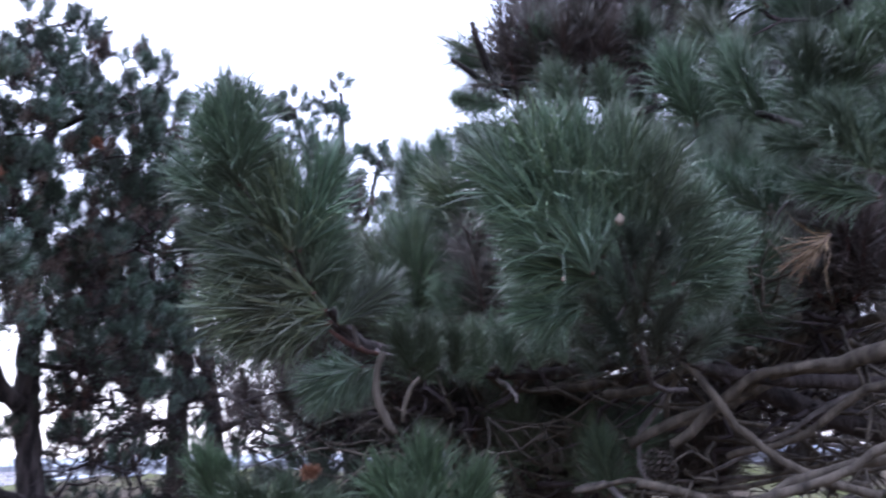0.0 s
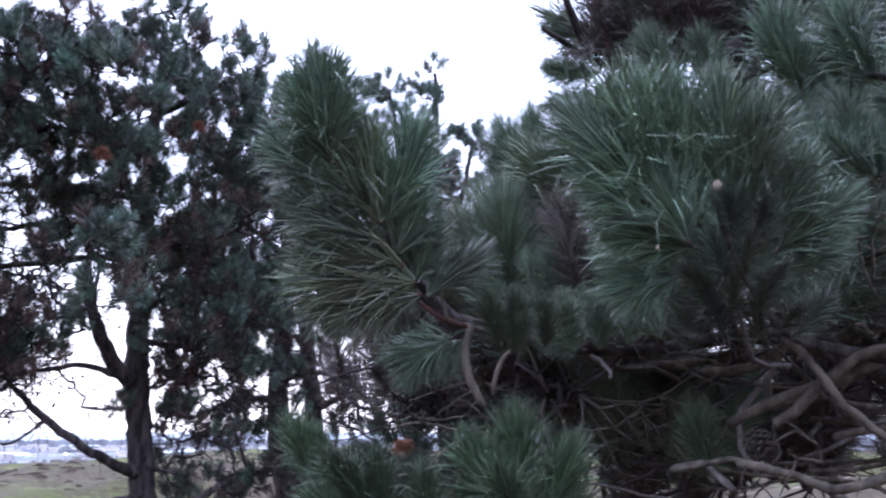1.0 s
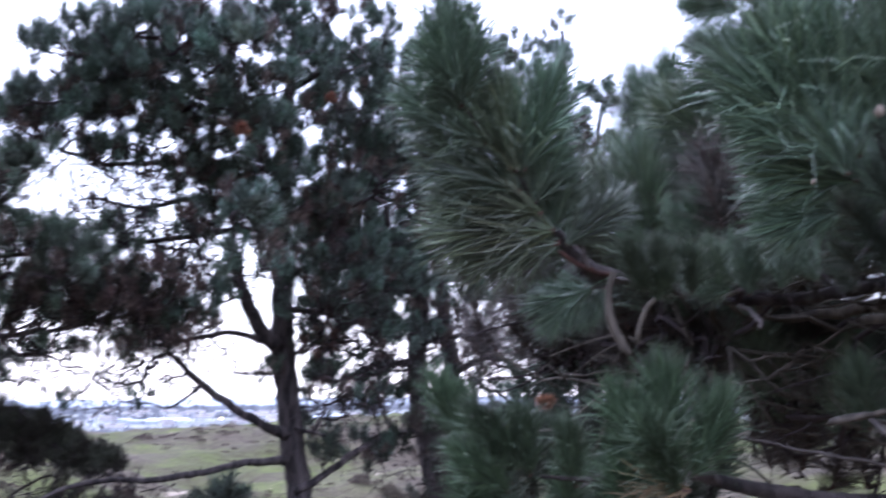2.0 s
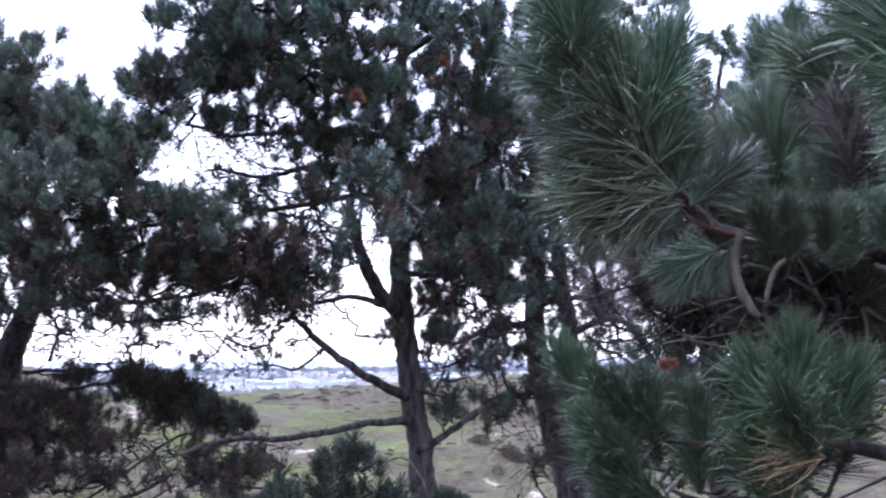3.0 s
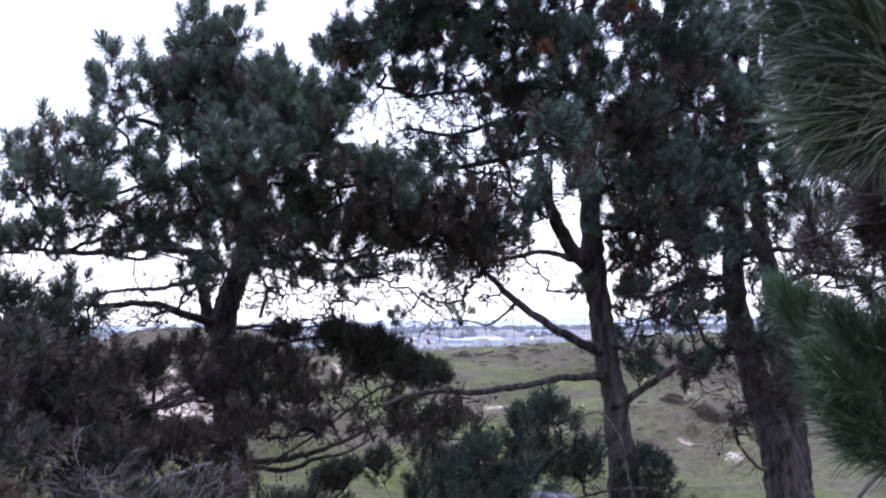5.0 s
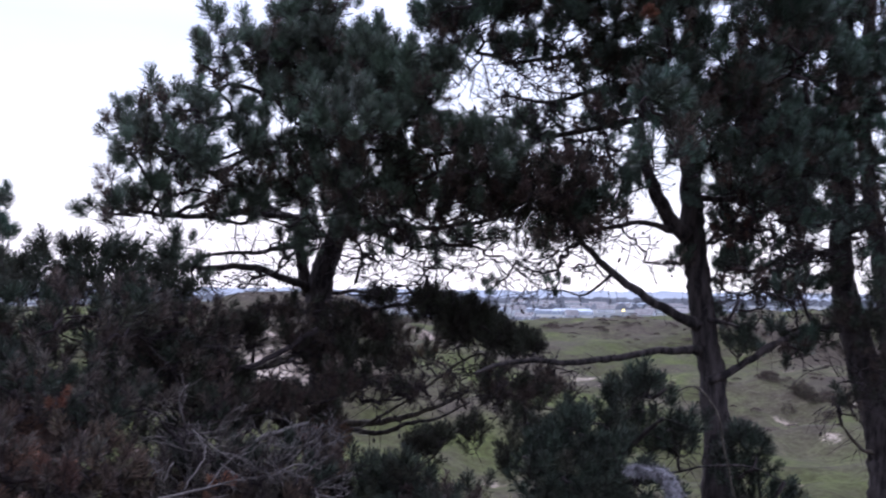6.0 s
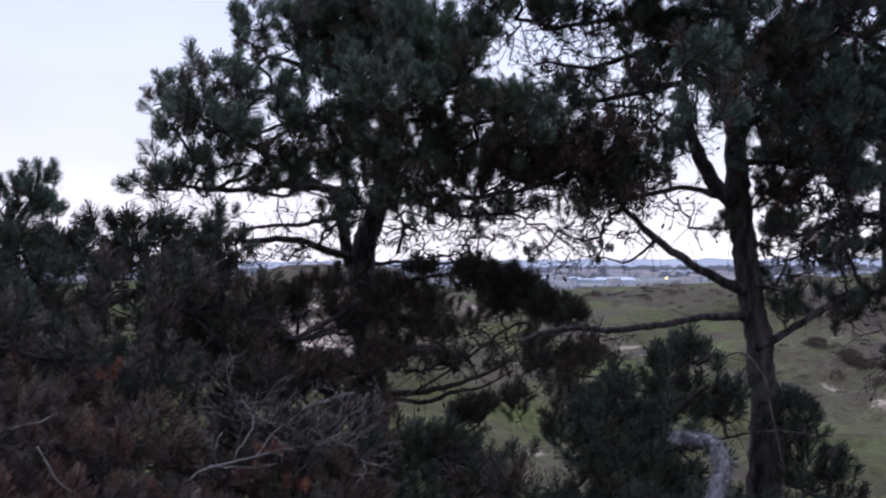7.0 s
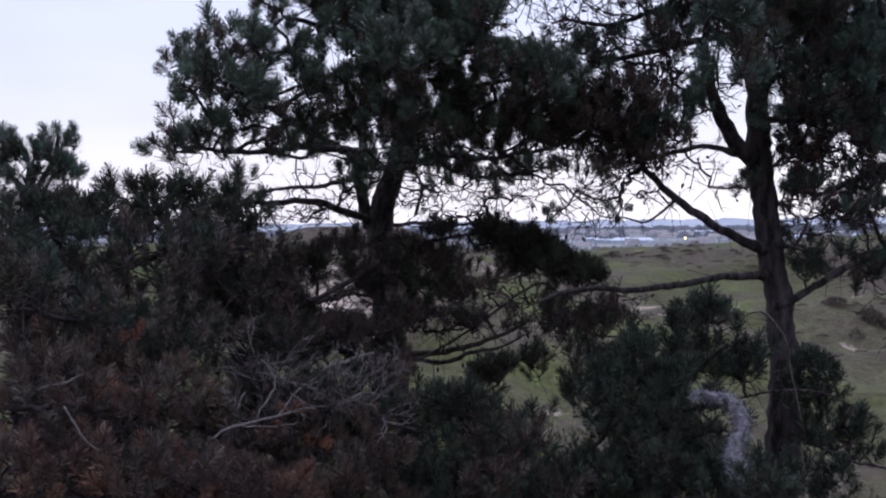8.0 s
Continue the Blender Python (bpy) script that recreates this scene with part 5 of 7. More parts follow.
pine.pad((-2.222, 8.042, 1.806), 0.31, 0.10, 6, meshes=BARE, name="bare_twig", up=0.0)
pine.pad((-1.063, 7.552, 2.142), 0.24, 0.11, 6, meshes=BROWN_TUFTS)
pine.pad((-0.835, 7.593, 1.944), 0.16, 0.08, 5, meshes=BROWN_TUFTS)
pine.pad((-1.351, 7.599, 2.246), 0.24, 0.10, 6, meshes=BROWN_TUFTS)
pine.pad((-1.607, 7.586, 0.693), 0.23, 0.11, 6, meshes=BROWN_TUFTS, size=0.85)
pine.pad((-1.210, 7.450, 0.673), 0.22, 0.13, 7, meshes=BROWN_TUFTS, size=0.85)
pine.pad((-1.324, 7.302, 0.462), 0.18, 0.13, 7, meshes=SHADED_TUFTS, size=0.85)
pine.pad((-1.328, 7.062, 0.257), 0.18, 0.15, 8, meshes=SHADED_TUFTS, size=0.85)
pine.pad((-0.993, 7.155, 0.517), 0.21, 0.13, 7, meshes=SHADED_TUFTS, size=0.85)
pine.pad((-1.906, 7.622, 0.681), 0.21, 0.09, 4, meshes=BROWN_TUFTS, size=0.85)
pine.pad((-1.226, 7.571, 0.890), 0.28, 0.14, 7, meshes=BARE, name="bare_twig", up=0.0)
pine.pad((-1.722, 7.678, 0.823), 0.29, 0.13, 6, meshes=BARE, name="bare_twig", up=0.0)
pine.pad((-1.432, 7.407, 0.625), 0.23, 0.14, 6, meshes=BARE, name="bare_twig", up=0.0)
pine.pad((-4.183, 6.109, 1.067), 0.27, 0.18, 10, meshes=BROWN_TUFTS, size=0.8)
pine.pad((-4.084, 6.424, 1.250), 0.23, 0.14, 8, meshes=BROWN_TUFTS, size=0.8)
pine.pad((-3.913, 6.395, 0.985), 0.28, 0.17, 12, meshes=BROWN_TUFTS, size=0.8)
pine.pad((-3.699, 6.639, 1.039), 0.23, 0.12, 10, meshes=BROWN_TUFTS, size=0.8)
pine.pad((-3.606, 6.560, 0.867), 0.18, 0.12, 8, meshes=BROWN_TUFTS, size=0.8)
pine.pad((-3.738, 6.352, 0.707), 0.27, 0.13, 10, meshes=BROWN_TUFTS, size=0.8)
pine.pad((-3.439, 6.622, 0.641), 0.23, 0.12, 10, meshes=BROWN_TUFTS, size=0.8)
pine.pad((-3.318, 7.282, 1.124), 0.12, 0.15, 8, meshes=BROWN_TUFTS, size=0.8)
pine.pad((-3.241, 6.828, 0.622), 0.20, 0.11, 8, meshes=BROWN_TUFTS, size=0.8)
pine.pad((-3.566, 6.307, 0.523), 0.27, 0.11, 8, meshes=BROWN_TUFTS, size=0.8)
pine.pad((-2.863, 7.117, 0.763), 0.16, 0.19, 8, meshes=BROWN_TUFTS, size=0.8)
pine.pad((-3.737, 6.268, 0.998), 0.31, 0.22, 8, meshes=BARE, name="bare_twig", up=0.0)
pine.pad((-3.355, 6.460, 0.816), 0.27, 0.18, 6, meshes=BARE, name="bare_twig", up=0.0)
pine.pad((-3.993, 5.974, 0.847), 0.31, 0.22, 8, meshes=BARE, name="bare_twig", up=0.0)
pine.limb([(-3.202, 7.445, 1.191, 0.0268), (-3.403, 7.014, 1.005, 0.0229), (-3.576, 6.693, 0.901, 0.0196), (-3.782, 6.343, 0.851, 0.0149), (-3.991, 5.970, 0.797, 0.0106), (-4.032, 5.680, 0.673, 0.0052)], material=TWIG, bears=False)
pine.pad((-4.225, 6.305, 2.920), 0.15, 0.09, 4)
pine.pad((-4.345, 6.239, 2.849), 0.14, 0.08, 3)
pine.grow(1200)

# ---- the pine behind, with a flared foot ----
pine = Pine("pine_tree", "dark black pine with a flared trunk foot", [(1.763, 9.217, -0.763, 0.3127), (1.737, 9.298, -0.344, 0.2497), (1.720, 9.322, -0.141, 0.2136), (1.672, 9.378, 0.270, 0.1776), (1.539, 9.439, 0.795, 0.1478), (1.420, 9.464, 1.227, 0.1298), (1.338, 9.463, 1.665, 0.1119), (1.298, 9.437, 2.051, 0.1028), (1.306, 9.371, 2.598, 0.0997), (1.329, 9.243, 3.295, 0.0820), (1.346, 9.054, 4.015, 0.0584), (1.345, 8.819, 4.693, 0.0350)], 3, fullness=1.8)
pine.limb([(1.354, 9.366, 1.283, 0.0408), (1.099, 9.198, 1.231, 0.0314), (0.874, 9.021, 1.208, 0.0251), (0.607, 8.847, 1.288, 0.0136)])
pine.limb([(1.312, 9.369, 1.882, 0.0350), (0.903, 9.217, 1.931, 0.0257), (0.524, 9.054, 1.763, 0.0167), (0.308, 8.864, 1.811, 0.0109)])
pine.limb([(1.308, 9.310, 2.646, 0.0379), (0.884, 8.949, 2.716, 0.0279), (0.551, 8.565, 2.774, 0.0160)])
pine.limb([(1.332, 9.186, 3.393, 0.0379), (0.878, 8.789, 3.591, 0.0279), (0.499, 8.402, 3.617, 0.0160)])
pine.limb([(1.336, 9.244, 3.075, 0.0379), (1.643, 8.958, 3.228, 0.0285), (2.014, 8.674, 3.210, 0.0167)])
pine.limb([(1.298, 9.361, 2.101, 0.0350), (1.603, 9.102, 2.190, 0.0285), (1.980, 8.824, 2.115, 0.0167)])
pine.limb([(1.404, 9.357, 1.230, 0.0350), (1.725, 9.048, 1.298, 0.0284), (2.077, 8.712, 1.263, 0.0166)])
pine.limb([(1.608, 9.317, 0.092, 0.0206), (1.459, 9.178, 0.134, 0.0174), (1.340, 9.044, 0.254, 0.0142), (1.247, 8.904, 0.373, 0.0084)], material=DEAD)
pine.pad((0.849, 8.47, 4.03), 0.49, 0.44, 18)
pine.pad((1.402, 8.64, 3.89), 0.67, 0.56, 22)
pine.pad((0.613, 8.66, 3.36), 0.38, 0.38, 14)
pine.pad((1.055, 8.66, 3.14), 0.44, 0.33, 13)
pine.pad((0.864, 8.76, 2.638), 0.38, 0.20, 8)
pine.pad((1.563, 8.82, 2.943), 0.45, 0.33, 14)
pine.pad((2.007, 8.82, 3.50), 0.46, 0.51, 16)
pine.pad((2.024, 8.97, 2.643), 0.46, 0.34, 12)
pine.pad((2.558, 8.97, 3.10), 0.47, 0.64, 16)
pine.pad((1.084, 8.98, 2.185), 0.33, 0.15, 4)
pine.pad((1.699, 9.08, 2.240), 0.40, 0.23, 5)
pine.pad((0.527, 8.96, 1.681), 0.17, 0.12, 4, size=0.9)
pine.pad((0.930, 9.02, 1.605), 0.17, 0.10, 3, size=0.9)
pine.pad((1.873, 9.28, 1.452), 0.47, 0.35, 2)
pine.pad((2.476, 9.13, 1.666), 0.47, 0.47, 12)
pine.pad((0.887, 8.31, 4.49), 0.76, 0.33, 18)
pine.pad((1.694, 8.61, 4.49), 0.68, 0.34, 18)
pine.pad((2.500, 8.67, 4.35), 0.70, 0.58, 18)
pine.pad((2.048, 9.22, 0.931), 0.35, 0.23, 6, meshes=BROWN_TUFTS)
pine.pad((1.250, 8.71, 2.625), 0.33, 0.27, 9)
pine.pad((1.240, 8.56, 3.47), 0.33, 0.33, 10)
pine.pad((1.325, 8.97, 1.711), 0.22, 0.17, 4)
pine.pad((0.813, 8.71, 2.998), 0.33, 0.22, 7)
pine.pad((0.461, 8.56, 3.82), 0.27, 0.44, 9)
pine.pad((0.732, 9.02, 2.190), 0.28, 0.14, 4)
pine.pad((0.351, 8.32, 3.08), 0.31, 0.31, 10)
pine.pad((0.854, 8.42, 3.43), 0.48, 0.48, 14)
pine.pad((0.411, 8.57, 2.861), 0.32, 0.24, 7)
pine.pad((0.972, 8.73, 2.757), 0.38, 0.27, 8)
pine.pad((0.603, 8.75, 1.860), 0.32, 0.22, 6, meshes=BARE, name="bare_twig", up=0.0)
pine.pad((0.784, 8.73, 1.365), 0.32, 0.22, 5, meshes=BARE, name="bare_twig", up=0.0)
pine.pad((0.675, 8.54, 2.855), 0.37, 0.37, 12)
pine.pad((0.899, 8.78, 2.392), 0.27, 0.25, 8)
pine.pad((0.457, 8.61, 2.492), 0.27, 0.21, 6)
pine.pad((0.346, 8.67, 1.789), 0.14, 0.07, 2, size=0.9)
pine.pad((0.701, 8.82, 2.109), 0.33, 0.10, 2, size=0.8)
pine.pad((0.905, 8.82, 1.732), 0.22, 0.13, 2, size=0.9)
pine.pad((0.576, 9.05, 1.871), 0.28, 0.14, 5, meshes=BARE, name="bare_twig", up=0.0)
pine.pad((0.882, 9.02, 1.923), 0.28, 0.14, 5, meshes=BARE, name="bare_twig", up=0.0)
pine.pad((0.673, 9.04, 1.284), 0.28, 0.14, 5, meshes=BARE, name="bare_twig", up=0.0)
pine.pad((1.102, 9.20, 1.446), 0.29, 0.17, 4, meshes=BARE, name="bare_twig", up=0.0)
pine.pad((1.697, 9.10, 1.925), 0.29, 0.14, 5, meshes=BARE, name="bare_twig", up=0.0)
pine.pad((2.025, 9.02, 2.077), 0.29, 0.17, 5, meshes=BARE, name="bare_twig", up=0.0)
pine.pad((0.682, 8.99, 2.564), 0.28, 0.17, 5, meshes=BARE, name="bare_twig", up=0.0)
pine.pad((1.802, 9.19, 1.295), 0.23, 0.17, 4, meshes=BARE, name="bare_twig", up=0.0)
pine.pad((1.545, 8.37, 4.01), 0.38, 0.27, 9)
pine.pad((1.927, 8.45, 3.81), 0.33, 0.33, 9)
pine.pad((0.592, 8.29, 3.99), 0.32, 0.32, 8)
pine.pad((1.024, 8.37, 3.53), 0.32, 0.27, 8)
pine.pad((1.519, 8.53, 3.40), 0.33, 0.27, 8)
pine.pad((0.558, 8.63, 2.992), 0.27, 0.22, 6)
pine.pad((2.018, 8.71, 3.01), 0.28, 0.28, 7)
pine.pad((0.340, 8.07, 4.09), 0.26, 0.31, 7)
pine.pad((1.405, 9.070, 2.711), 0.23, 0.21, 3, meshes=BROWN_TUFTS, size=0.9)
pine.pad((1.590, 9.071, 2.424), 0.19, 0.19, 3, meshes=BROWN_TUFTS, size=0.9)
pine.pad((1.767, 8.662, 1.951), 0.22, 0.10, 2, meshes=BROWN_TUFTS, size=0.9)
pine.pad((1.771, 8.818, 2.560), 0.17, 0.12, 2, size=0.9)
pine.pad((0.844, 8.909, 1.546), 0.17, 0.10, 4, meshes=BROWN_TUFTS, size=0.9)
pine.pad((1.810, 8.660, 1.738), 0.22, 0.08, 4, meshes=BROWN_TUFTS, size=0.9)
pine.pad((1.156, 8.975, 1.649), 0.17, 0.10, 4, meshes=BROWN_TUFTS, size=0.9)
pine.pad((0.938, 8.890, 1.979), 0.39, 0.14, 9, meshes=BARE, name="bare_twig", up=0.0)
pine.pad((1.566, 8.692, 2.118), 0.33, 0.22, 9, meshes=BARE, name="bare_twig", up=0.0)
pine.pad((0.600, 8.929, 1.551), 0.33, 0.17, 6, meshes=BARE, name="bare_twig", up=0.0)
pine.pad((1.391, 8.248, 1.413), 0.21, 0.21, 10, meshes=SHADED_TUFTS, size=0.9)
pine.pad((1.609, 8.207, 1.604), 0.21, 0.23, 3, meshes=SHADED_TUFTS, size=0.9)
pine.pad((1.469, 8.219, 1.037), 0.26, 0.19, 10, meshes=BROWN_TUFTS, size=0.9)
pine.pad((1.272, 8.365, 1.264), 0.26, 0.13, 7, meshes=BROWN_TUFTS, size=0.9)
pine.pad((1.771, 8.168, 1.279), 0.21, 0.26, 8, meshes=SHADED_TUFTS, size=0.9)
pine.pad((1.302, 8.322, 0.693), 0.21, 0.14, 5, meshes=BROWN_TUFTS, size=0.9)
pine.pad((1.675, 8.165, 0.859), 0.21, 0.10, 5, meshes=BROWN_TUFTS, size=0.9)
pine.pad((1.338, 8.239, 0.985), 0.31, 0.26, 8, meshes=BARE, name="bare_twig", up=0.0)
pine.pad((1.213, 8.335, 0.689), 0.26, 0.21, 6, meshes=BARE, name="bare_twig", up=0.0)
pine.pad((0.861, 8.825, 1.759), 0.33, 0.27, 6, meshes=BARE, name="bare_twig", up=0.0)
pine.grow(1200)

# ---- two slimmer pines further back, between the near boughs ----
pine = Pine("pine_tree", "slim dark pine standing behind the others", [(2.170, 10.698, 0.082, 0.1297), (2.092, 10.738, 0.885, 0.1154), (2.002, 10.720, 1.649, 0.1013), (1.945, 10.660, 2.101, 0.0940), (1.835, 10.578, 2.681, 0.0802), (1.753, 10.388, 3.647, 0.0665), (1.772, 10.091, 4.590, 0.0463), (1.804, 9.826, 5.188, 0.0263)], 4)
pine.limb([(1.960, 10.636, 1.906, 0.0469), (2.283, 10.363, 2.028, 0.0329), (2.612, 10.082, 1.927, 0.0194)])
pine.limb([(1.905, 10.623, 2.359, 0.0402), (1.439, 10.389, 2.396, 0.0293), (1.043, 10.142, 2.276, 0.0158)])
pine.limb([(1.840, 10.575, 2.946, 0.0402), (2.345, 10.142, 3.109, 0.0293), (2.768, 9.736, 3.007, 0.0158)])
pine.pad((2.057, 9.96, 2.566), 0.51, 0.32, 12)
pine.pad((1.326, 10.08, 2.616), 0.44, 0.32, 12)
pine.pad((1.011, 10.24, 3.25), 0.45, 0.39, 13)
pine.pad((1.799, 10.08, 3.53), 0.58, 0.45, 14)
pine.pad((2.642, 9.99, 2.907), 0.45, 0.39, 10)
pine.pad((2.422, 10.12, 2.146), 0.45, 0.16, 2)
pine.pad((1.744, 9.90, 4.33), 0.58, 0.52, 14)
pine.pad((2.655, 9.83, 3.79), 0.52, 0.52, 12)
pine.pad((1.175, 10.55, 1.647), 0.39, 0.20, 2, meshes=BROWN_TUFTS)
pine.pad((2.219, 10.07, 2.016), 0.38, 0.16, 7, meshes=BARE, name="bare_twig", up=0.0)
pine.pad((1.486, 10.20, 2.073), 0.38, 0.16, 7, meshes=BARE, name="bare_twig", up=0.0)
pine.pad((1.001, 10.26, 2.129), 0.32, 0.16, 5, meshes=BARE, name="bare_twig", up=0.0)
pine.pad((2.330, 10.02, 2.390), 0.32, 0.19, 5, meshes=BARE, name="bare_twig", up=0.0)
pine.grow(416)
pine = Pine("pine_tree", "young pine with candle-like upright tips behind the boughs", [(3.562, 10.528, 0.044, 0.1598), (3.471, 10.458, 1.389, 0.1365), (3.329, 10.237, 2.696, 0.1072), (3.147, 9.891, 3.840, 0.0789), (2.975, 9.460, 4.789, 0.0452), (2.863, 9.005, 5.481, 0.0190)], 5)
pine.limb([(3.164, 9.900, 3.776, 0.0460), (3.329, 9.411, 4.210, 0.0319), (3.270, 8.959, 4.665, 0.0186)])
pine.limb([(3.085, 9.744, 4.476, 0.0395), (2.600, 9.431, 4.875, 0.0288), (2.365, 9.051, 5.176, 0.0155)])
pine.pad((2.802, 8.92, 5.47), 0.05, 0.10, 3)
pine.pad((2.730, 9.03, 5.25), 0.11, 0.10, 4)
pine.pad((2.386, 9.13, 5.24), 0.21, 0.13, 6)
pine.pad((2.118, 9.33, 5.18), 0.19, 0.19, 5)
pine.pad((2.509, 9.34, 4.90), 0.44, 0.23, 10)
pine.pad((3.22, 8.95, 4.75), 0.09, 0.11, 4)
pine.pad((3.05, 8.99, 4.78), 0.05, 0.06, 1, size=0.7)
pine.pad((3.38, 8.95, 4.58), 0.10, 0.09, 3)
pine.pad((3.47, 9.02, 4.25), 0.09, 0.07, 3, meshes=BROWN_TUFTS)
pine.pad((3.20, 9.15, 4.13), 0.37, 0.25, 12)
pine.pad((2.854, 9.18, 4.43), 0.37, 0.31, 12)
pine.pad((3.50, 9.15, 3.71), 0.37, 0.31, 10)
pine.grow(156)

# ---- the low wind-bent pines and brush by the broad pine ----
pine = Pine("low_pine", "low wind-bent pine thicket with dark shaded needles", [(-4.440, 5.527, -0.970, 0.1377), (-4.555, 5.544, -0.114, 0.1123), (-4.545, 5.528, 0.716, 0.0834), (-4.561, 5.353, 1.138, 0.0558), (-4.569, 5.147, 1.383, 0.0377), (-4.537, 4.962, 1.614, 0.0205)], 6, fullness=2.2)
pine.limb([(-4.621, 5.620, 0.702, 0.0447), (-4.734, 5.375, 0.891, 0.0351), (-4.826, 5.092, 0.761, 0.0258), (-4.944, 4.768, 0.648, 0.0169)])
pine.limb([(-4.601, 5.624, 0.619, 0.0402), (-4.141, 5.740, 0.743, 0.0304), (-3.836, 5.718, 0.836, 0.0253), (-3.526, 5.663, 0.730, 0.0123)])
pine.limb([(-4.613, 5.414, 1.133, 0.0304), (-4.164, 5.524, 1.291, 0.0232), (-3.768, 5.563, 1.409, 0.0164), (-3.371, 5.577, 1.368, 0.0099)])
pine.limb([(-4.700, 5.350, 1.337, 0.0304), (-4.897, 5.035, 1.426, 0.0214), (-5.107, 4.677, 1.472, 0.0127)])
pine.limb([(-4.311, 5.034, 0.406, 0.0184), (-4.186, 4.990, 0.644, 0.0220), (-4.110, 4.888, 0.845, 0.0215), (-4.085, 4.736, 1.041, 0.0172), (-4.061, 4.577, 1.279, 0.0093)])
pine.limb([(-4.299, 5.114, 0.775, 0.0164), (-4.282, 4.851, 0.698, 0.0139), (-4.286, 4.559, 0.617, 0.0115), (-4.318, 4.239, 0.584, 0.0074)])
# thicket needles are coloured dark to stand for the shade low down
pine.pad((-4.72, 5.06, 1.598), 0.38, 0.13, 12, meshes=SHADED_TUFTS)
pine.pad((-4.27, 5.19, 1.592), 0.33, 0.11, 11, meshes=SHADED_TUFTS)
pine.pad((-3.92, 5.46, 1.577), 0.25, 0.11, 9, meshes=SHADED_TUFTS)
pine.pad((-4.06, 5.35, 1.745), 0.03, 0.03, 2, meshes=SHADED_TUFTS)
pine.pad((-3.92, 5.46, 1.718), 0.09, 0.04, 3, meshes=SHADED_TUFTS)
pine.pad((-3.82, 5.65, 1.748), 0.04, 0.04, 2, meshes=SHADED_TUFTS)
pine.pad((-4.18, 5.26, 1.764), 0.08, 0.04, 2, meshes=SHADED_TUFTS)
pine.pad((-3.71, 5.84, 1.484), 0.25, 0.14, 9, meshes=SHADED_TUFTS)
pine.pad((-4.29, 4.78, 1.376), 0.47, 0.18, 18, meshes=SHADED_TUFTS)
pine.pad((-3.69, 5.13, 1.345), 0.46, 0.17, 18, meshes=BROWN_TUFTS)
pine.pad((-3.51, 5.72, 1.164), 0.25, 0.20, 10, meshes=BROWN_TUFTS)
pine.pad((-4.87, 4.63, 1.327), 0.37, 0.37, 18, meshes=SHADED_TUFTS)
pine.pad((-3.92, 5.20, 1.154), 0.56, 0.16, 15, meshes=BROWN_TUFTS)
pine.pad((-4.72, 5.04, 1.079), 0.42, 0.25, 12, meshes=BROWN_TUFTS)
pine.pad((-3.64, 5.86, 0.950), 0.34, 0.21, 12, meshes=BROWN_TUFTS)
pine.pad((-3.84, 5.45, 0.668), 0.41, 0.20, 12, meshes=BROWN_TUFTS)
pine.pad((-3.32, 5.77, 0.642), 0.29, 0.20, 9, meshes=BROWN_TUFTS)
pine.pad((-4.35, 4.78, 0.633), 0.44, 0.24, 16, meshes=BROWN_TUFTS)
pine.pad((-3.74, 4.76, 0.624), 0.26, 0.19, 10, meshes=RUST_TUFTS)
pine.pad((-4.27, 5.16, 0.923), 0.74, 0.25, 20, meshes=SHADED_TUFTS)
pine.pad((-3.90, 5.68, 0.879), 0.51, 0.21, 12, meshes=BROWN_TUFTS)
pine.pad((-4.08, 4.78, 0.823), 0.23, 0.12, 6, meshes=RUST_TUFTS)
pine.limb([(-3.634, 4.364, 0.849, 0.0167), (-3.657, 4.365, 0.992, 0.0167), (-3.668, 4.242, 1.157, 0.0143), (-3.738, 4.191, 1.291, 0.0103), (-3.729, 4.069, 1.400, 0.0061)])
pine.limb([(-3.636, 4.367, 0.881, 0.0083), (-3.621, 4.111, 0.852, 0.0101), (-3.618, 3.839, 0.840, 0.0077), (-3.643, 3.675, 0.841, 0.0057)])
pine.grow(780)
pine = Pine("low_pine", "rusty half-dead pine brush with bare grey twigs", [(-3.357, 5.337, -0.778, 0.0819), (-3.327, 5.305, -0.271, 0.0635), (-3.230, 5.225, 0.056, 0.0462), (-3.025, 5.164, 0.266, 0.0298), (-2.785, 5.095, 0.401, 0.0144)], 7, bark=DEAD, fullness=2.2)
pine.limb([(-3.235, 5.159, -0.148, 0.0308), (-3.402, 4.849, -0.005, 0.0223), (-3.543, 4.493, 0.012, 0.0144), (-3.662, 4.166, 0.125, 0.0087)], material=DEAD)
pine.limb([(-3.222, 5.210, -0.013, 0.0269), (-3.291, 4.997, 0.250, 0.0205), (-3.047, 4.932, 0.342, 0.0144), (-2.688, 4.913, 0.391, 0.0087)], material=DEAD)
pine.limb([(-3.199, 5.243, 0.054, 0.0269), (-2.729, 5.284, 0.113, 0.0205), (-2.395, 5.242, 0.217, 0.0144), (-2.129, 5.144, 0.263, 0.0087)], material=DEAD)
pine.limb([(-3.217, 5.124, -0.282, 0.0308), (-3.561, 4.618, -0.092, 0.0221), (-3.736, 4.208, 0.172, 0.0141), (-3.702, 3.922, 0.339, 0.0084)], material=DEAD)
pine.limb([(-3.246, 4.458, 0.014, 0.0139), (-3.368, 4.222, 0.102, 0.0119), (-3.475, 3.995, 0.217, 0.0099), (-3.548, 3.797, 0.380, 0.0065)], material=PALE_TWIG)
pine.pad((-4.17, 5.14, 0.355), 0.82, 0.25, 22, meshes=BROWN_TUFTS)
pine.pad((-3.50, 5.84, 0.339), 0.46, 0.21, 12, meshes=BROWN_TUFTS)
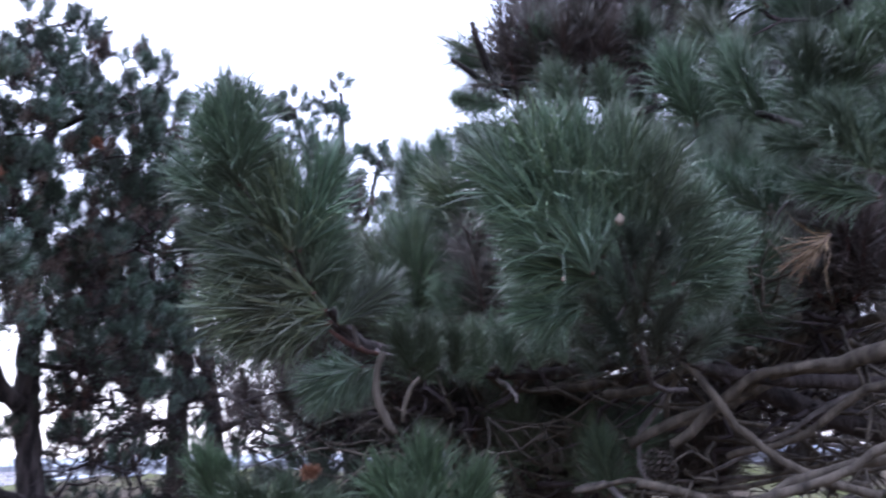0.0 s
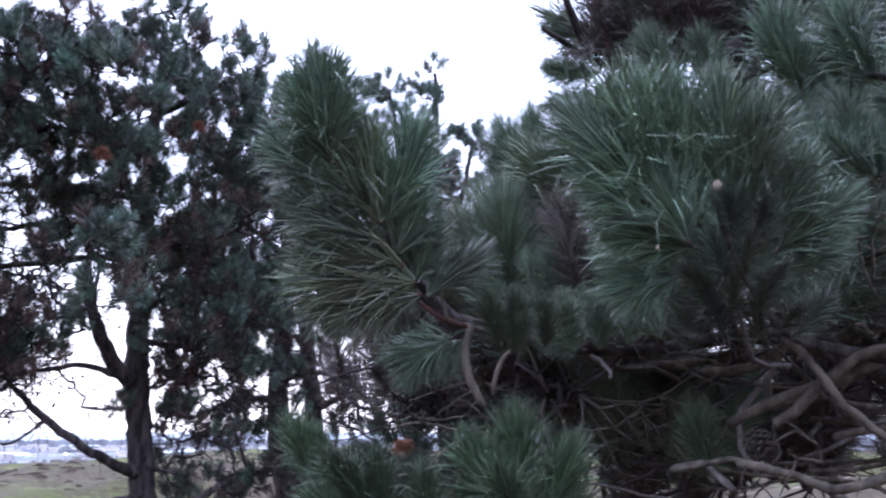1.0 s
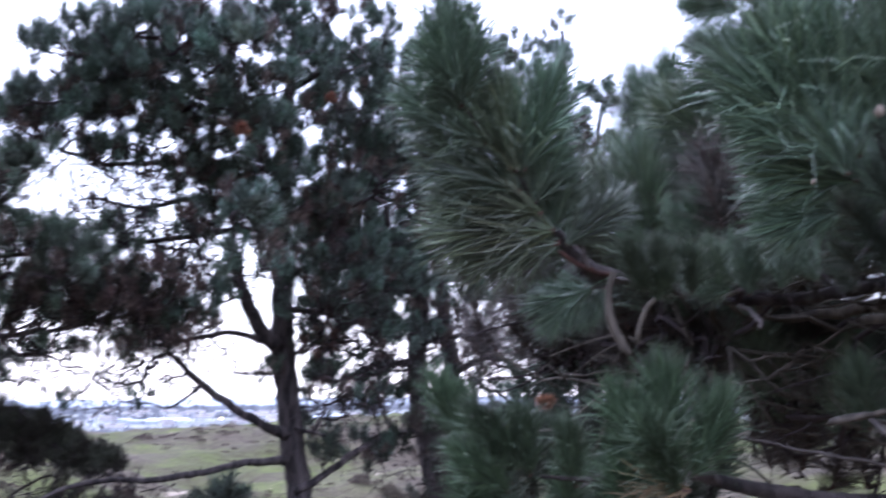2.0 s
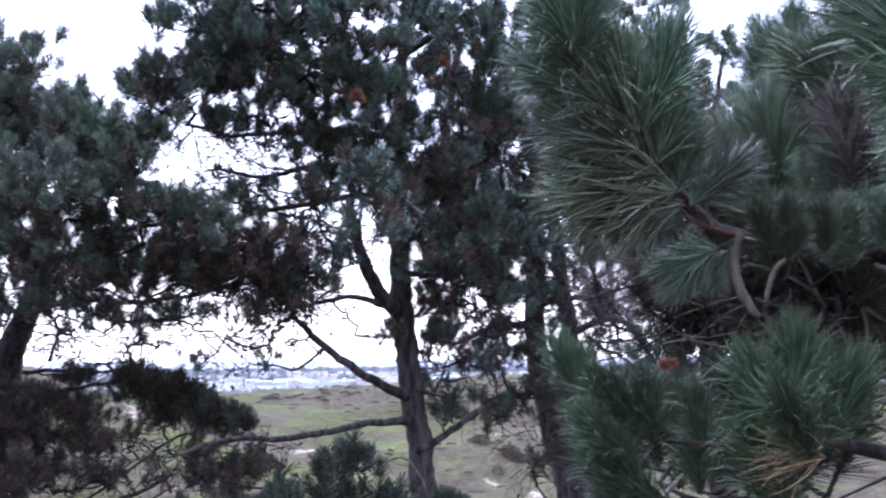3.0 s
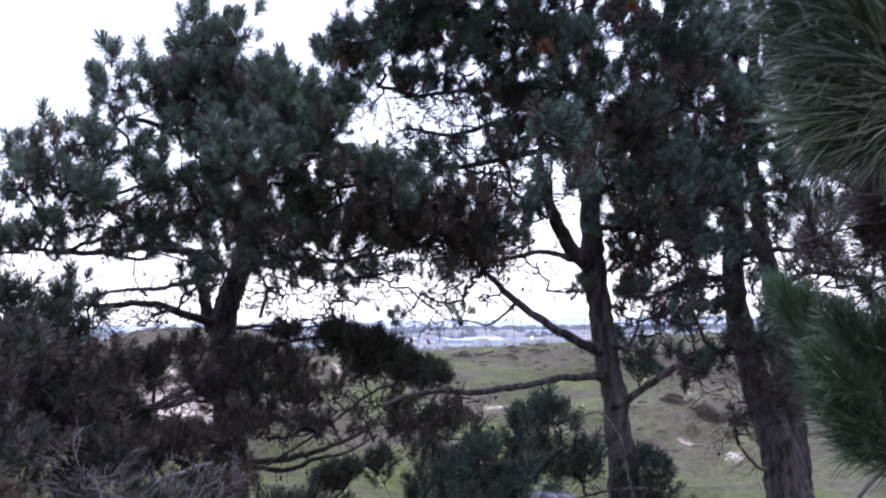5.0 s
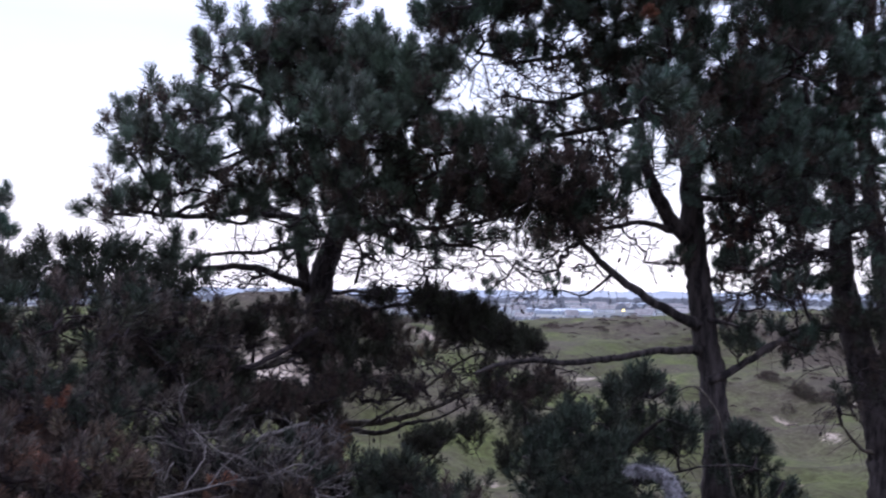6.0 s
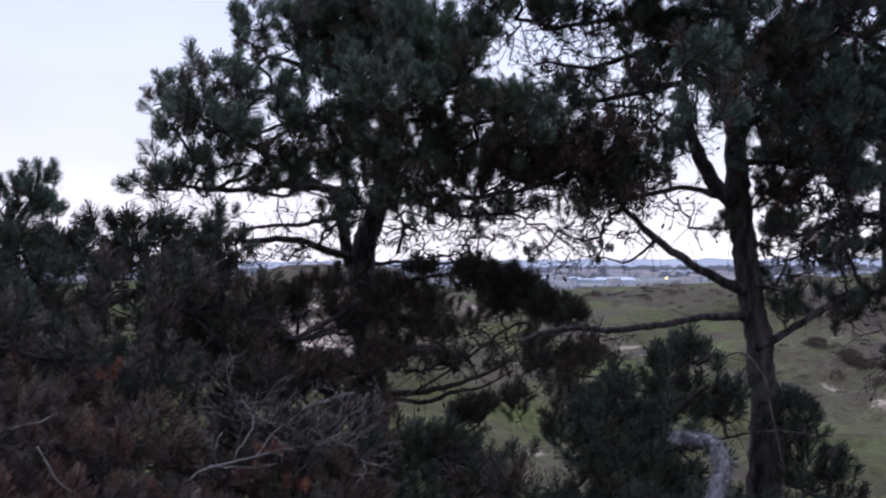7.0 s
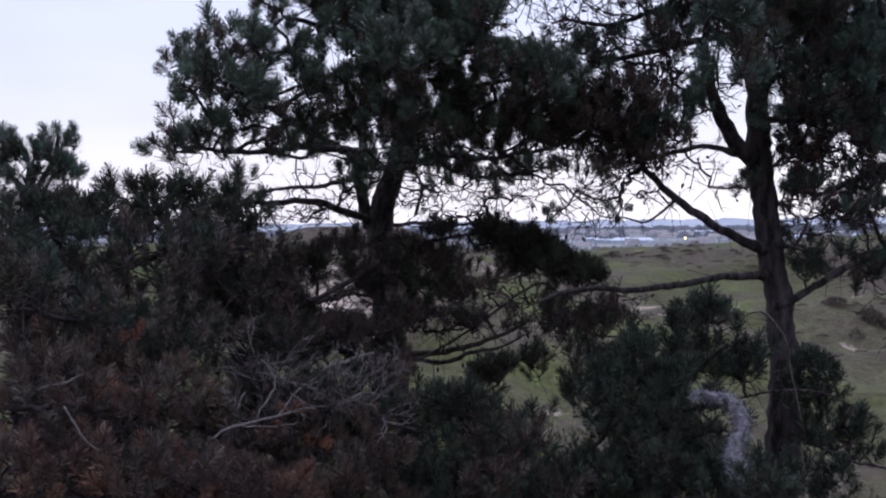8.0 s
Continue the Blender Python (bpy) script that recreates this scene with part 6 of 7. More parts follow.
pine.pad((-2.831, 5.03, 0.236), 0.40, 0.16, 35, meshes=RUST_TUFTS, size=0.72)
pine.pad((-2.570, 5.12, 0.059), 0.43, 0.18, 19, meshes=RUST_TUFTS, size=0.72)
pine.pad((-3.01, 4.67, 0.173), 0.31, 0.17, 19, meshes=RUST_TUFTS, size=0.72)
pine.pad((-3.29, 4.52, 0.321), 0.35, 0.21, 25, meshes=RUST_TUFTS, size=0.72)
pine.pad((-3.63, 4.28, 0.418), 0.31, 0.21, 19, meshes=RUST_TUFTS, size=0.72)
pine.pad((-3.64, 3.94, 0.219), 0.40, 0.20, 32, meshes=RUST_TUFTS, size=0.62)
pine.pad((-3.11, 4.07, 0.105), 0.42, 0.13, 28, meshes=RUST_TUFTS, size=0.62)
pine.pad((-2.742, 4.54, 0.002), 0.44, 0.13, 28, meshes=RUST_TUFTS, size=0.62)
pine.pad((-2.358, 5.14, -0.176), 0.36, 0.14, 20, meshes=RUST_TUFTS, size=0.62)
pine.pad((-2.701, 4.80, 0.430), 0.31, 0.14, 4, meshes=BARE_PALE, name="bare_twig", up=0.3)
pine.pad((-2.433, 4.99, 0.202), 0.28, 0.17, 4, meshes=BARE_PALE, name="bare_twig", up=0.3)
pine.pad((-2.873, 4.71, 0.471), 0.20, 0.09, 5, meshes=BARE_PALE, name="bare_twig", up=0.3)
pine.pad((-3.37, 3.91, 0.247), 0.29, 0.13, 6, meshes=BARE_PALE, name="bare_twig", up=0.3)
pine.pad((-2.492, 5.47, 0.417), 0.22, 0.15, 5, meshes=BARE_PALE, name="bare_twig", up=0.3)
pine.limb([(-2.716, 4.071, 0.431, 0.0030), (-2.695, 4.089, 0.446, 0.0061), (-2.682, 4.225, 0.471, 0.0078), (-2.631, 4.379, 0.480, 0.0079), (-2.589, 4.521, 0.481, 0.0065), (-2.445, 4.714, 0.482, 0.0039)], material=PALE_TWIG, bears=False)
pine.limb([(-2.682, 4.225, 0.471, 0.0047), (-2.633, 4.366, 0.435, 0.0063), (-2.582, 4.508, 0.410, 0.0048), (-2.521, 4.658, 0.410, 0.0033)], material=PALE_TWIG, bears=False)
pine.limb([(-2.679, 4.246, 0.546, 0.0031), (-2.660, 4.270, 0.601, 0.0047), (-2.639, 4.292, 0.642, 0.0031)], material=PALE_TWIG, bears=False)
pine.limb([(-2.631, 4.379, 0.480, 0.0047), (-2.623, 4.525, 0.586, 0.0048), (-2.653, 4.642, 0.674, 0.0033)], material=PALE_TWIG, bears=False)
pine.limb([(-2.589, 4.521, 0.481, 0.0048), (-2.604, 4.883, 0.588, 0.0051), (-2.537, 5.045, 0.665, 0.0035)], material=PALE_TWIG, bears=False)
pine.limb([(-2.375, 4.860, 0.473, 0.0040), (-2.303, 5.015, 0.514, 0.0051), (-2.187, 5.168, 0.475, 0.0035)], material=PALE_TWIG, bears=False)
pine.limb([(-3.106, 3.456, 0.705, 0.0043), (-3.036, 3.484, 0.576, 0.0057), (-2.952, 3.530, 0.489, 0.0043)], material=PALE_TWIG, bears=False)
pine.limb([(-3.251, 3.476, 0.770, 0.0035), (-3.166, 3.560, 0.799, 0.0044), (-3.160, 3.702, 0.816, 0.0030)], material=PALE_TWIG, bears=False)
pine.pad((-3.705, 3.952, 1.236), 0.30, 0.15, 12, meshes=BROWN_TUFTS, size=0.85)
pine.pad((-3.463, 4.274, 1.028), 0.30, 0.15, 12, meshes=BROWN_TUFTS, size=0.85)
pine.pad((-3.253, 4.659, 0.861), 0.30, 0.16, 11, meshes=BROWN_TUFTS, size=0.85)
pine.pad((-3.393, 3.752, 0.714), 0.30, 0.16, 13, meshes=RUST_TUFTS, size=0.85)
pine.pad((-3.112, 4.091, 0.607), 0.30, 0.16, 13, meshes=RUST_TUFTS, size=0.85)
pine.pad((-2.869, 4.576, 0.399), 0.29, 0.13, 10, meshes=RUST_TUFTS, size=0.85)
pine.pad((-3.225, 3.409, 0.417), 0.29, 0.13, 13, meshes=RUST_TUFTS, size=0.85)
pine.pad((-2.915, 3.774, 0.318), 0.30, 0.13, 13, meshes=RUST_TUFTS, size=0.85)
pine.pad((-2.606, 4.194, 0.186), 0.30, 0.12, 12, meshes=RUST_TUFTS, size=0.85)
pine.pad((-2.394, 4.755, 0.097), 0.23, 0.12, 8, meshes=RUST_TUFTS, size=0.85)
pine.pad((-2.564, 4.647, 0.451), 0.05, 0.03, 1, meshes=ORANGE_TUFTS, size=0.5)
pine.pad((-2.467, 4.763, 0.253), 0.10, 0.05, 2, meshes=ORANGE_TUFTS, size=0.5)
pine.pad((-2.768, 4.008, 0.319), 0.05, 0.03, 1, meshes=ORANGE_TUFTS, size=0.5)
pine.pad((-3.255, 4.172, 0.952), 0.08, 0.05, 1, meshes=ORANGE_TUFTS, size=0.5)
pine.pad((-2.671, 5.275, 0.436), 0.26, 0.15, 14, meshes=BROWN_TUFTS, size=0.8)
pine.pad((-2.435, 5.350, 0.276), 0.22, 0.16, 14, meshes=BROWN_TUFTS, size=0.8)
pine.pad((-2.568, 5.065, 0.294), 0.25, 0.16, 14, meshes=RUST_TUFTS, size=0.8)
pine.pad((-2.268, 5.054, 0.149), 0.21, 0.14, 12, meshes=RUST_TUFTS, size=0.8)
pine.pad((-2.775, 4.892, 0.518), 0.21, 0.12, 8, meshes=BROWN_TUFTS, size=0.8)
pine.pad((-2.376, 5.626, 0.406), 0.13, 0.11, 7, meshes=RUST_TUFTS, size=0.8)
pine.pad((-2.852, 4.766, 0.700), 0.14, 0.10, 6, meshes=BARE_PALE, name="bare_twig", up=0.0)
pine.pad((-2.704, 4.831, 0.598), 0.17, 0.10, 5, meshes=BARE_PALE, name="bare_twig", up=0.0)
pine.pad((-2.446, 5.045, 0.440), 0.21, 0.14, 9, meshes=BARE_PALE, name="bare_twig", up=0.0)
pine.pad((-2.285, 5.096, 0.339), 0.17, 0.14, 8, meshes=BARE_PALE, name="bare_twig", up=0.0)
pine.pad((-2.398, 5.537, 0.566), 0.22, 0.07, 5, meshes=BARE_PALE, name="bare_twig", up=0.0)
pine.limb([(-2.577, 5.910, 0.624, 0.0119), (-2.718, 5.620, 0.595, 0.0173), (-2.757, 5.369, 0.559, 0.0168), (-2.812, 5.096, 0.479, 0.0144), (-2.839, 4.839, 0.441, 0.0087)], material=PALE_TWIG, bears=False)
pine.grow(1092, bare_long=0.36)
pine = Pine("low_pine", "dark green low pine bush beneath the trees", [(-2.097, 6.495, -1.062, 0.0893), (-2.067, 6.417, -0.485, 0.0645), (-1.974, 6.266, -0.108, 0.0414), (-1.949, 6.057, 0.180, 0.0199)], 8, fullness=2.3)
pine.limb([(-2.030, 6.330, -0.333, 0.0295), (-1.696, 6.157, -0.141, 0.0202), (-1.412, 5.965, 0.080, 0.0115)])
pine.limb([(-2.030, 6.330, -0.333, 0.0295), (-2.226, 6.013, -0.064, 0.0202), (-2.319, 5.721, 0.228, 0.0115)])
# bush in the shade-darkened green
pine.pad((-2.247, 5.97, 0.221), 0.24, 0.16, 13, meshes=SHADED_TUFTS)
pine.pad((-1.949, 6.06, 0.180), 0.24, 0.16, 13, meshes=SHADED_TUFTS)
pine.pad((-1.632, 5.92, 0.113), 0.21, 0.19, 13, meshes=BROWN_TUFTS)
pine.pad((-2.049, 5.74, -0.098), 0.35, 0.23, 18, meshes=SHADED_TUFTS)
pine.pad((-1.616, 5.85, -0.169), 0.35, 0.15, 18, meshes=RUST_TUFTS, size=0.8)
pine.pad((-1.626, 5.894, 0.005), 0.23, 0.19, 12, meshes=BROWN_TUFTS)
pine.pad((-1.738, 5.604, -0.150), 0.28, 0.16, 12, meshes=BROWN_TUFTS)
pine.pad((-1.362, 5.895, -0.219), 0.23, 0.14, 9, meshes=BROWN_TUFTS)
pine.pad((-2.046, 5.504, -0.148), 0.22, 0.16, 8, meshes=SHADED_TUFTS)
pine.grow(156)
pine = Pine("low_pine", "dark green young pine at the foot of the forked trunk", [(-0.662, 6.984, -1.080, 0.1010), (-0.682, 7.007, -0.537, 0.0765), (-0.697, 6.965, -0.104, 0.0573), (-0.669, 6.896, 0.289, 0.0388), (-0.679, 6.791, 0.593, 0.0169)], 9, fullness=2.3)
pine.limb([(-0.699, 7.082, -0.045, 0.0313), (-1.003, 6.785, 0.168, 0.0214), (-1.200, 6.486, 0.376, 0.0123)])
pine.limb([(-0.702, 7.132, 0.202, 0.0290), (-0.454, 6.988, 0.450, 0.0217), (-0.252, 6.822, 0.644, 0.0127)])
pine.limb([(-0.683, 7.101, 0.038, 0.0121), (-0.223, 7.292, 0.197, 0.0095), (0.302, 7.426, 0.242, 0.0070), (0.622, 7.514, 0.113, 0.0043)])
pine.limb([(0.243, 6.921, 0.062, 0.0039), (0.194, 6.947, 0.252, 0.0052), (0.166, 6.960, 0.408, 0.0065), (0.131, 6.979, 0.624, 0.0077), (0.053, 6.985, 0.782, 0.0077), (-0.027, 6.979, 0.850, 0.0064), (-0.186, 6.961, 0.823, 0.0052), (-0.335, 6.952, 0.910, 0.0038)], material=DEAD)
# young pine: its dark green has shade painted in
pine.pad((-0.747, 6.67, 0.526), 0.29, 0.19, 15, meshes=SHADED_TUFTS)
pine.pad((-1.072, 6.70, 0.305), 0.25, 0.17, 10, meshes=SHADED_TUFTS)
pine.pad((-0.874, 6.40, 0.211), 0.36, 0.20, 16, meshes=SHADED_TUFTS)
pine.pad((-0.747, 6.27, 0.016), 0.28, 0.24, 16, meshes=SHADED_TUFTS)
pine.pad((-0.426, 6.42, 0.117), 0.24, 0.16, 10, meshes=SHADED_TUFTS)
pine.pad((-0.042, 5.37, 0.030), 0.17, 0.08, 8, meshes=SHADED_TUFTS, size=0.7)
pine.pad((-0.248, 6.56, -0.175), 0.29, 0.17, 9, meshes=SHADED_TUFTS)
pine.pad((-0.583, 6.55, 0.315), 0.25, 0.16, 8, meshes=SHADED_TUFTS)
pine.pad((-0.413, 6.941, 0.827), 0.21, 0.09, 8, meshes=SHADED_TUFTS)
pine.pad((-0.546, 6.823, 0.742), 0.10, 0.04, 3, meshes=SHADED_TUFTS)
pine.pad((-0.342, 7.20, 0.485), 0.31, 0.13, 9, meshes=SHADED_TUFTS)
pine.pad((-0.121, 7.39, 0.400), 0.21, 0.13, 5, meshes=SHADED_TUFTS)
pine.pad((0.361, 7.76, 0.230), 0.22, 0.24, 10, meshes=SHADED_TUFTS)
pine.pad((0.479, 7.69, -0.104), 0.29, 0.19, 9, meshes=SHADED_TUFTS)
pine.pad((0.674, 7.64, -0.254), 0.19, 0.15, 4, meshes=SHADED_TUFTS)
pine.pad((-1.076, 6.19, -0.104), 0.32, 0.16, 12, meshes=SHADED_TUFTS, size=0.8)
pine.pad((-0.464, 5.84, -0.110), 0.19, 0.10, 8, meshes=SHADED_TUFTS, size=0.8)
pine.pad((-0.600, 5.85, -0.052), 0.15, 0.10, 6, meshes=SHADED_TUFTS, size=0.8)
pine.pad((-0.733, 6.130, -0.120), 0.31, 0.17, 12, meshes=SHADED_TUFTS)
pine.pad((-0.373, 6.042, -0.159), 0.23, 0.14, 9, meshes=SHADED_TUFTS)
pine.pad((-1.107, 6.142, -0.267), 0.30, 0.16, 10, meshes=SHADED_TUFTS)
pine.pad((-0.066, 6.430, -0.280), 0.23, 0.12, 7, meshes=SHADED_TUFTS)
pine.pad((0.330, 7.212, -0.407), 0.23, 0.13, 6, meshes=SHADED_TUFTS)
pine.pad((-0.617, 6.484, 0.011), 0.25, 0.15, 8, meshes=SHADED_TUFTS)
pine.limb([(0.215, 7.712, -0.060, 0.0145), (0.351, 7.573, -0.198, 0.0143), (0.539, 7.441, -0.261, 0.0118), (0.821, 7.301, -0.288, 0.0093), (0.992, 7.170, -0.301, 0.0046)], bears=False)
pine.grow(312)

# far-left pine top above the thicket
pine = Pine("pine_tree", "rounded pine top rising behind the low thicket", [(-7.088, 7.510, -1.353, 0.1644), (-7.035, 7.471, 0.401, 0.1266), (-6.806, 7.222, 1.437, 0.0790), (-6.494, 6.945, 2.076, 0.0408)], 11)
pine.limb([(-6.790, 7.232, 1.824, 0.0365), (-6.465, 7.170, 2.141, 0.0237), (-6.226, 7.021, 2.388, 0.0144)])
pine.limb([(-6.790, 7.232, 1.824, 0.0365), (-6.719, 6.937, 2.082, 0.0237), (-6.579, 6.700, 2.324, 0.0144)])
pine.pad((-6.25, 7.01, 2.294), 0.12, 0.09, 5)
pine.pad((-6.44, 6.85, 2.184), 0.16, 0.10, 6)
pine.pad((-6.59, 6.70, 2.211), 0.13, 0.10, 5)
pine.pad((-6.38, 6.92, 2.019), 0.35, 0.14, 9)
pine.pad((-6.80, 6.50, 2.113), 0.29, 0.29, 10)
pine.grow(78)

# ---- a pale lichen-grown bent bough under the forked pine ----
bough_root = base_of("bent_bough", (-0.054, 5.65, -0.089), "bent pale bough overgrown with grey lichen", "dead bough")
bough, bough_line = limb_mesh("bough", [(-0.440, 5.890, 0.429, 0.0080), (-0.395, 5.884, 0.442, 0.0140), (-0.303, 5.870, 0.440, 0.0215), (-0.215, 5.855, 0.425, 0.0290), (-0.171, 5.825, 0.366, 0.0400), (-0.152, 5.798, 0.287, 0.0399), (-0.184, 5.766, 0.190, 0.0399), (-0.196, 5.732, 0.095, 0.0488), (-0.132, 5.695, -0.008, 0.0578), (-0.054, 5.643, -0.153, 0.0685), (-0.040, 5.577, -0.328, 0.0756)], LICHEN, 14, 0.02, 0.16, 5, 0.003)
part("bough", bough, bough_root)
shag = np.random.RandomState(9)
lv, lf = [], []
for _ in range(7000):
    x, y, z, r = bough_line[shag.randint(0, len(bough_line))]
    d = shag.normal(0, 1, 3)
    d /= np.linalg.norm(d)
    p = np.array((x, y, z)) + d * r * 0.9 + shag.normal(0, 0.006, 3)
    side = np.cross(d, shag.normal(0, 1, 3))
    side *= 0.0035 / (np.linalg.norm(side) + 1e-9)
    tip = p + (d + shag.normal(0, 0.5, 3) - (0, 0, 0.4)) * shag.uniform(0.010, 0.036)
    k = len(lv)
    lv += [p - side, p + side, tip]
    lf.append((k, k + 1, k + 2))
tagged(part("lichen", mesh_of("lichen", lv, lf, [LICHEN], False), bough_root, "shaggy grey lichen"), kind="stuff")

# ---- the near pine, whose boughs hang across the view ----
near = Pine("near_pine", "near black pine with long-needled boughs and dead lower branches", [(2.3, 1.5, -0.2, 0.15), (2.2, 1.45, 0.9, 0.13), (2.25, 1.5, 1.8, 0.10), (2.2, 1.55, 2.5, 0.06), (2.15, 1.55, 2.9, 0.02)], 20, fullness=2.4, mates=0.0)
near.limb([(2.051, 1.271, 1.574, 0.0393), (1.707, 1.574, 1.649, 0.0314), (1.489, 1.655, 1.747, 0.0219), (1.279, 1.704, 1.795, 0.0171), (1.052, 1.751, 1.762, 0.0138), (0.863, 1.749, 1.760, 0.0120), (0.710, 1.715, 1.789, 0.0126), (0.613, 1.654, 1.793, 0.0131), (0.535, 1.584, 1.792, 0.0134), (0.458, 1.506, 1.835, 0.0098), (0.384, 1.422, 1.886, 0.0074), (0.314, 1.327, 1.950, 0.0052), (0.262, 1.228, 1.995, 0.0032)], sides=10, wander=0.002)
near.limb([(1.759, 1.072, 1.695, 0.0202), (1.418, 1.298, 1.719, 0.0153), (1.194, 1.325, 1.735, 0.0110), (1.031, 1.282, 1.755, 0.0081), (0.912, 1.193, 1.803, 0.0065), (0.803, 1.093, 1.840, 0.0050), (0.695, 0.981, 1.901, 0.0034)], sides=10, wander=0.002)
near.limb([(1.921, 1.074, 2.327, 0.0342), (1.571, 1.347, 2.397, 0.0273), (1.335, 1.435, 2.402, 0.0195), (1.125, 1.490, 2.365, 0.0149), (0.938, 1.511, 2.316, 0.0118), (0.796, 1.479, 2.292, 0.0078), (0.662, 1.416, 2.308, 0.0042)], sides=10, wander=0.002)
near.limb([(1.930, 0.834, 2.138, 0.0357), (1.576, 1.095, 2.171, 0.0273), (1.367, 1.101, 2.135, 0.0171), (1.170, 1.069, 2.120, 0.0103), (0.990, 1.009, 2.103, 0.0047)], sides=8, wander=0.002)
near.limb([(2.317, 1.458, 1.423, 0.0405), (1.760, 1.658, 1.392, 0.0298), (1.210, 1.713, 1.369, 0.0194), (0.772, 1.606, 1.426, 0.0121), (0.584, 1.348, 1.496, 0.0063)], sides=8, wander=0.002)
near.limb([(0.636, 1.321, 1.455, 0.0090), (0.548, 1.377, 1.448, 0.0064), (0.471, 1.422, 1.447, 0.0046), (0.408, 1.458, 1.449, 0.0028)], sides=8, wander=0.002)
near.limb([(0.457, 1.231, 1.743, 0.0052), (0.448, 1.232, 1.714, 0.0052), (0.447, 1.229, 1.682, 0.0060), (0.455, 1.223, 1.651, 0.0064), (0.468, 1.214, 1.627, 0.0048)], sides=8, wander=0.001, material=DEAD, bears=False)
near.limb([(0.577, 1.347, 1.727, 0.0040), (0.554, 1.347, 1.710, 0.0040), (0.539, 1.345, 1.683, 0.0040), (0.529, 1.340, 1.648, 0.0031)], sides=8, wander=0.001, material=DEAD, bears=False)
near.limb([(0.968, 1.287, 2.199, 0.0084), (0.978, 1.238, 2.192, 0.0072), (0.984, 1.187, 2.192, 0.0051), (0.987, 1.137, 2.192, 0.0030)], sides=8, wander=0.001)

near.limb([(0.948, 1.364, 2.294, 0.0056), (0.841, 1.396, 2.278, 0.0071), (0.755, 1.405, 2.271, 0.0080), (0.700, 1.368, 2.316, 0.0068), (0.663, 1.329, 2.342, 0.0041)], sides=8, wander=0.001)
near.limb([(1.035, 1.354, 2.321, 0.0052), (0.975, 1.329, 2.365, 0.0068), (0.903, 1.301, 2.419, 0.0066), (0.842, 1.259, 2.476, 0.0065)], sides=8, wander=0.001)
near.limb([(0.448, 1.281, 1.747, 0.0042), (0.388, 1.273, 1.789, 0.0041), (0.344, 1.253, 1.850, 0.0032), (0.304, 1.229, 1.903, 0.0032), (0.256, 1.216, 1.949, 0.0024), (0.233, 1.204, 1.984, 0.0016)], sides=8, wander=0.001, bears=False)
near.limb([(0.389, 1.270, 1.774, 0.0025), (0.418, 1.279, 1.757, 0.0037), (0.448, 1.281, 1.746, 0.0042), (0.480, 1.291, 1.743, 0.0025)], material=SHOOT, sides=10, wander=0.002, bears=False)
near.limb([(0.433, 1.269, 1.753, 0.0025), (0.426, 1.264, 1.769, 0.0033), (0.419, 1.258, 1.789, 0.0016)], material=PALE_TWIG, sides=8, wander=0.001, bears=False)
near.limb([(0.893, 1.104, 1.683, 0.0043), (0.827, 1.104, 1.689, 0.0042), (0.785, 1.079, 1.741, 0.0041), (0.747, 1.035, 1.795, 0.0032), (0.712, 0.988, 1.836, 0.0023)], sides=8, wander=0.003, bears=False)
near.limb([(1.030, 1.296, 2.221, 0.0065), (1.030, 1.319, 2.307, 0.0067), (1.015, 1.348, 2.397, 0.0069), (1.013, 1.375, 2.468, 0.0059)], sides=8, wander=0.002, bears=False)


def near_tuft(base, tip, k, meshes=NEAR_TUFTS, wide=1.0):
    way = Vector(tip) - Vector(base)
    ob = tuft_at(near.root, meshes, k, base, way, way.length / 0.24, 40 * k)
    ob.scale = (ob.scale[0] * wide, ob.scale[1] * wide, ob.scale[2])


# bough with the red-brown joint
near_tuft((0.237, 1.208, 1.969), (0.211, 1.184, 2.138), 1)
near_tuft((0.257, 1.221, 1.950), (0.179, 1.227, 2.077), 2)
near_tuft((0.279, 1.226, 1.917), (0.135, 1.257, 2.011), 3)
near_tuft((0.318, 1.226, 1.879), (0.287, 1.218, 2.048), 4)
near_tuft((0.328, 1.224, 1.880), (0.384, 1.190, 2.058), 0)
near_tuft((0.312, 1.227, 1.883), (0.238, 1.238, 2.024), 1)
near_tuft((0.328, 1.240, 1.854), (0.173, 1.286, 1.936), 2)
near_tuft((0.357, 1.239, 1.823), (0.190, 1.302, 1.862), 3)
near_tuft((0.377, 1.248, 1.802), (0.181, 1.323, 1.812), 4)
near_tuft((0.388, 1.257, 1.787), (0.215, 1.336, 1.756), 0)
near_tuft((0.379, 1.257, 1.803), (0.414, 1.258, 1.919), 1)
near_tuft((0.396, 1.256, 1.783), (0.494, 1.244, 1.866), 2)
near_tuft((0.349, 1.238, 1.839), (0.397, 1.231, 1.958), 3)
near_tuft((0.449, 1.299, 1.728), (0.350, 1.367, 1.698), 4)
near_tuft((0.441, 1.301, 1.732), (0.372, 1.364, 1.655), 0)
near_tuft((0.468, 1.303, 1.729), (0.436, 1.356, 1.664), 1)
near_tuft((0.363, 1.258, 1.827), (0.342, 1.267, 1.963), 2)
near_tuft((0.385, 1.276, 1.806), (0.313, 1.314, 1.894), 3)
near_tuft((0.239, 1.210, 1.962), (0.250, 1.187, 2.116), 1)
near_tuft((0.247, 1.210, 1.959), (0.188, 1.208, 2.095), 2)
# bough with the pale buds
near_tuft((0.643, 0.934, 1.863), (0.613, 0.931, 2.042), 4)
near_tuft((0.670, 0.917, 1.854), (0.656, 0.900, 2.046), 0)
near_tuft((0.698, 0.912, 1.848), (0.710, 0.889, 2.014), 1)
near_tuft((0.631, 0.945, 1.851), (0.573, 0.958, 2.041), 2)
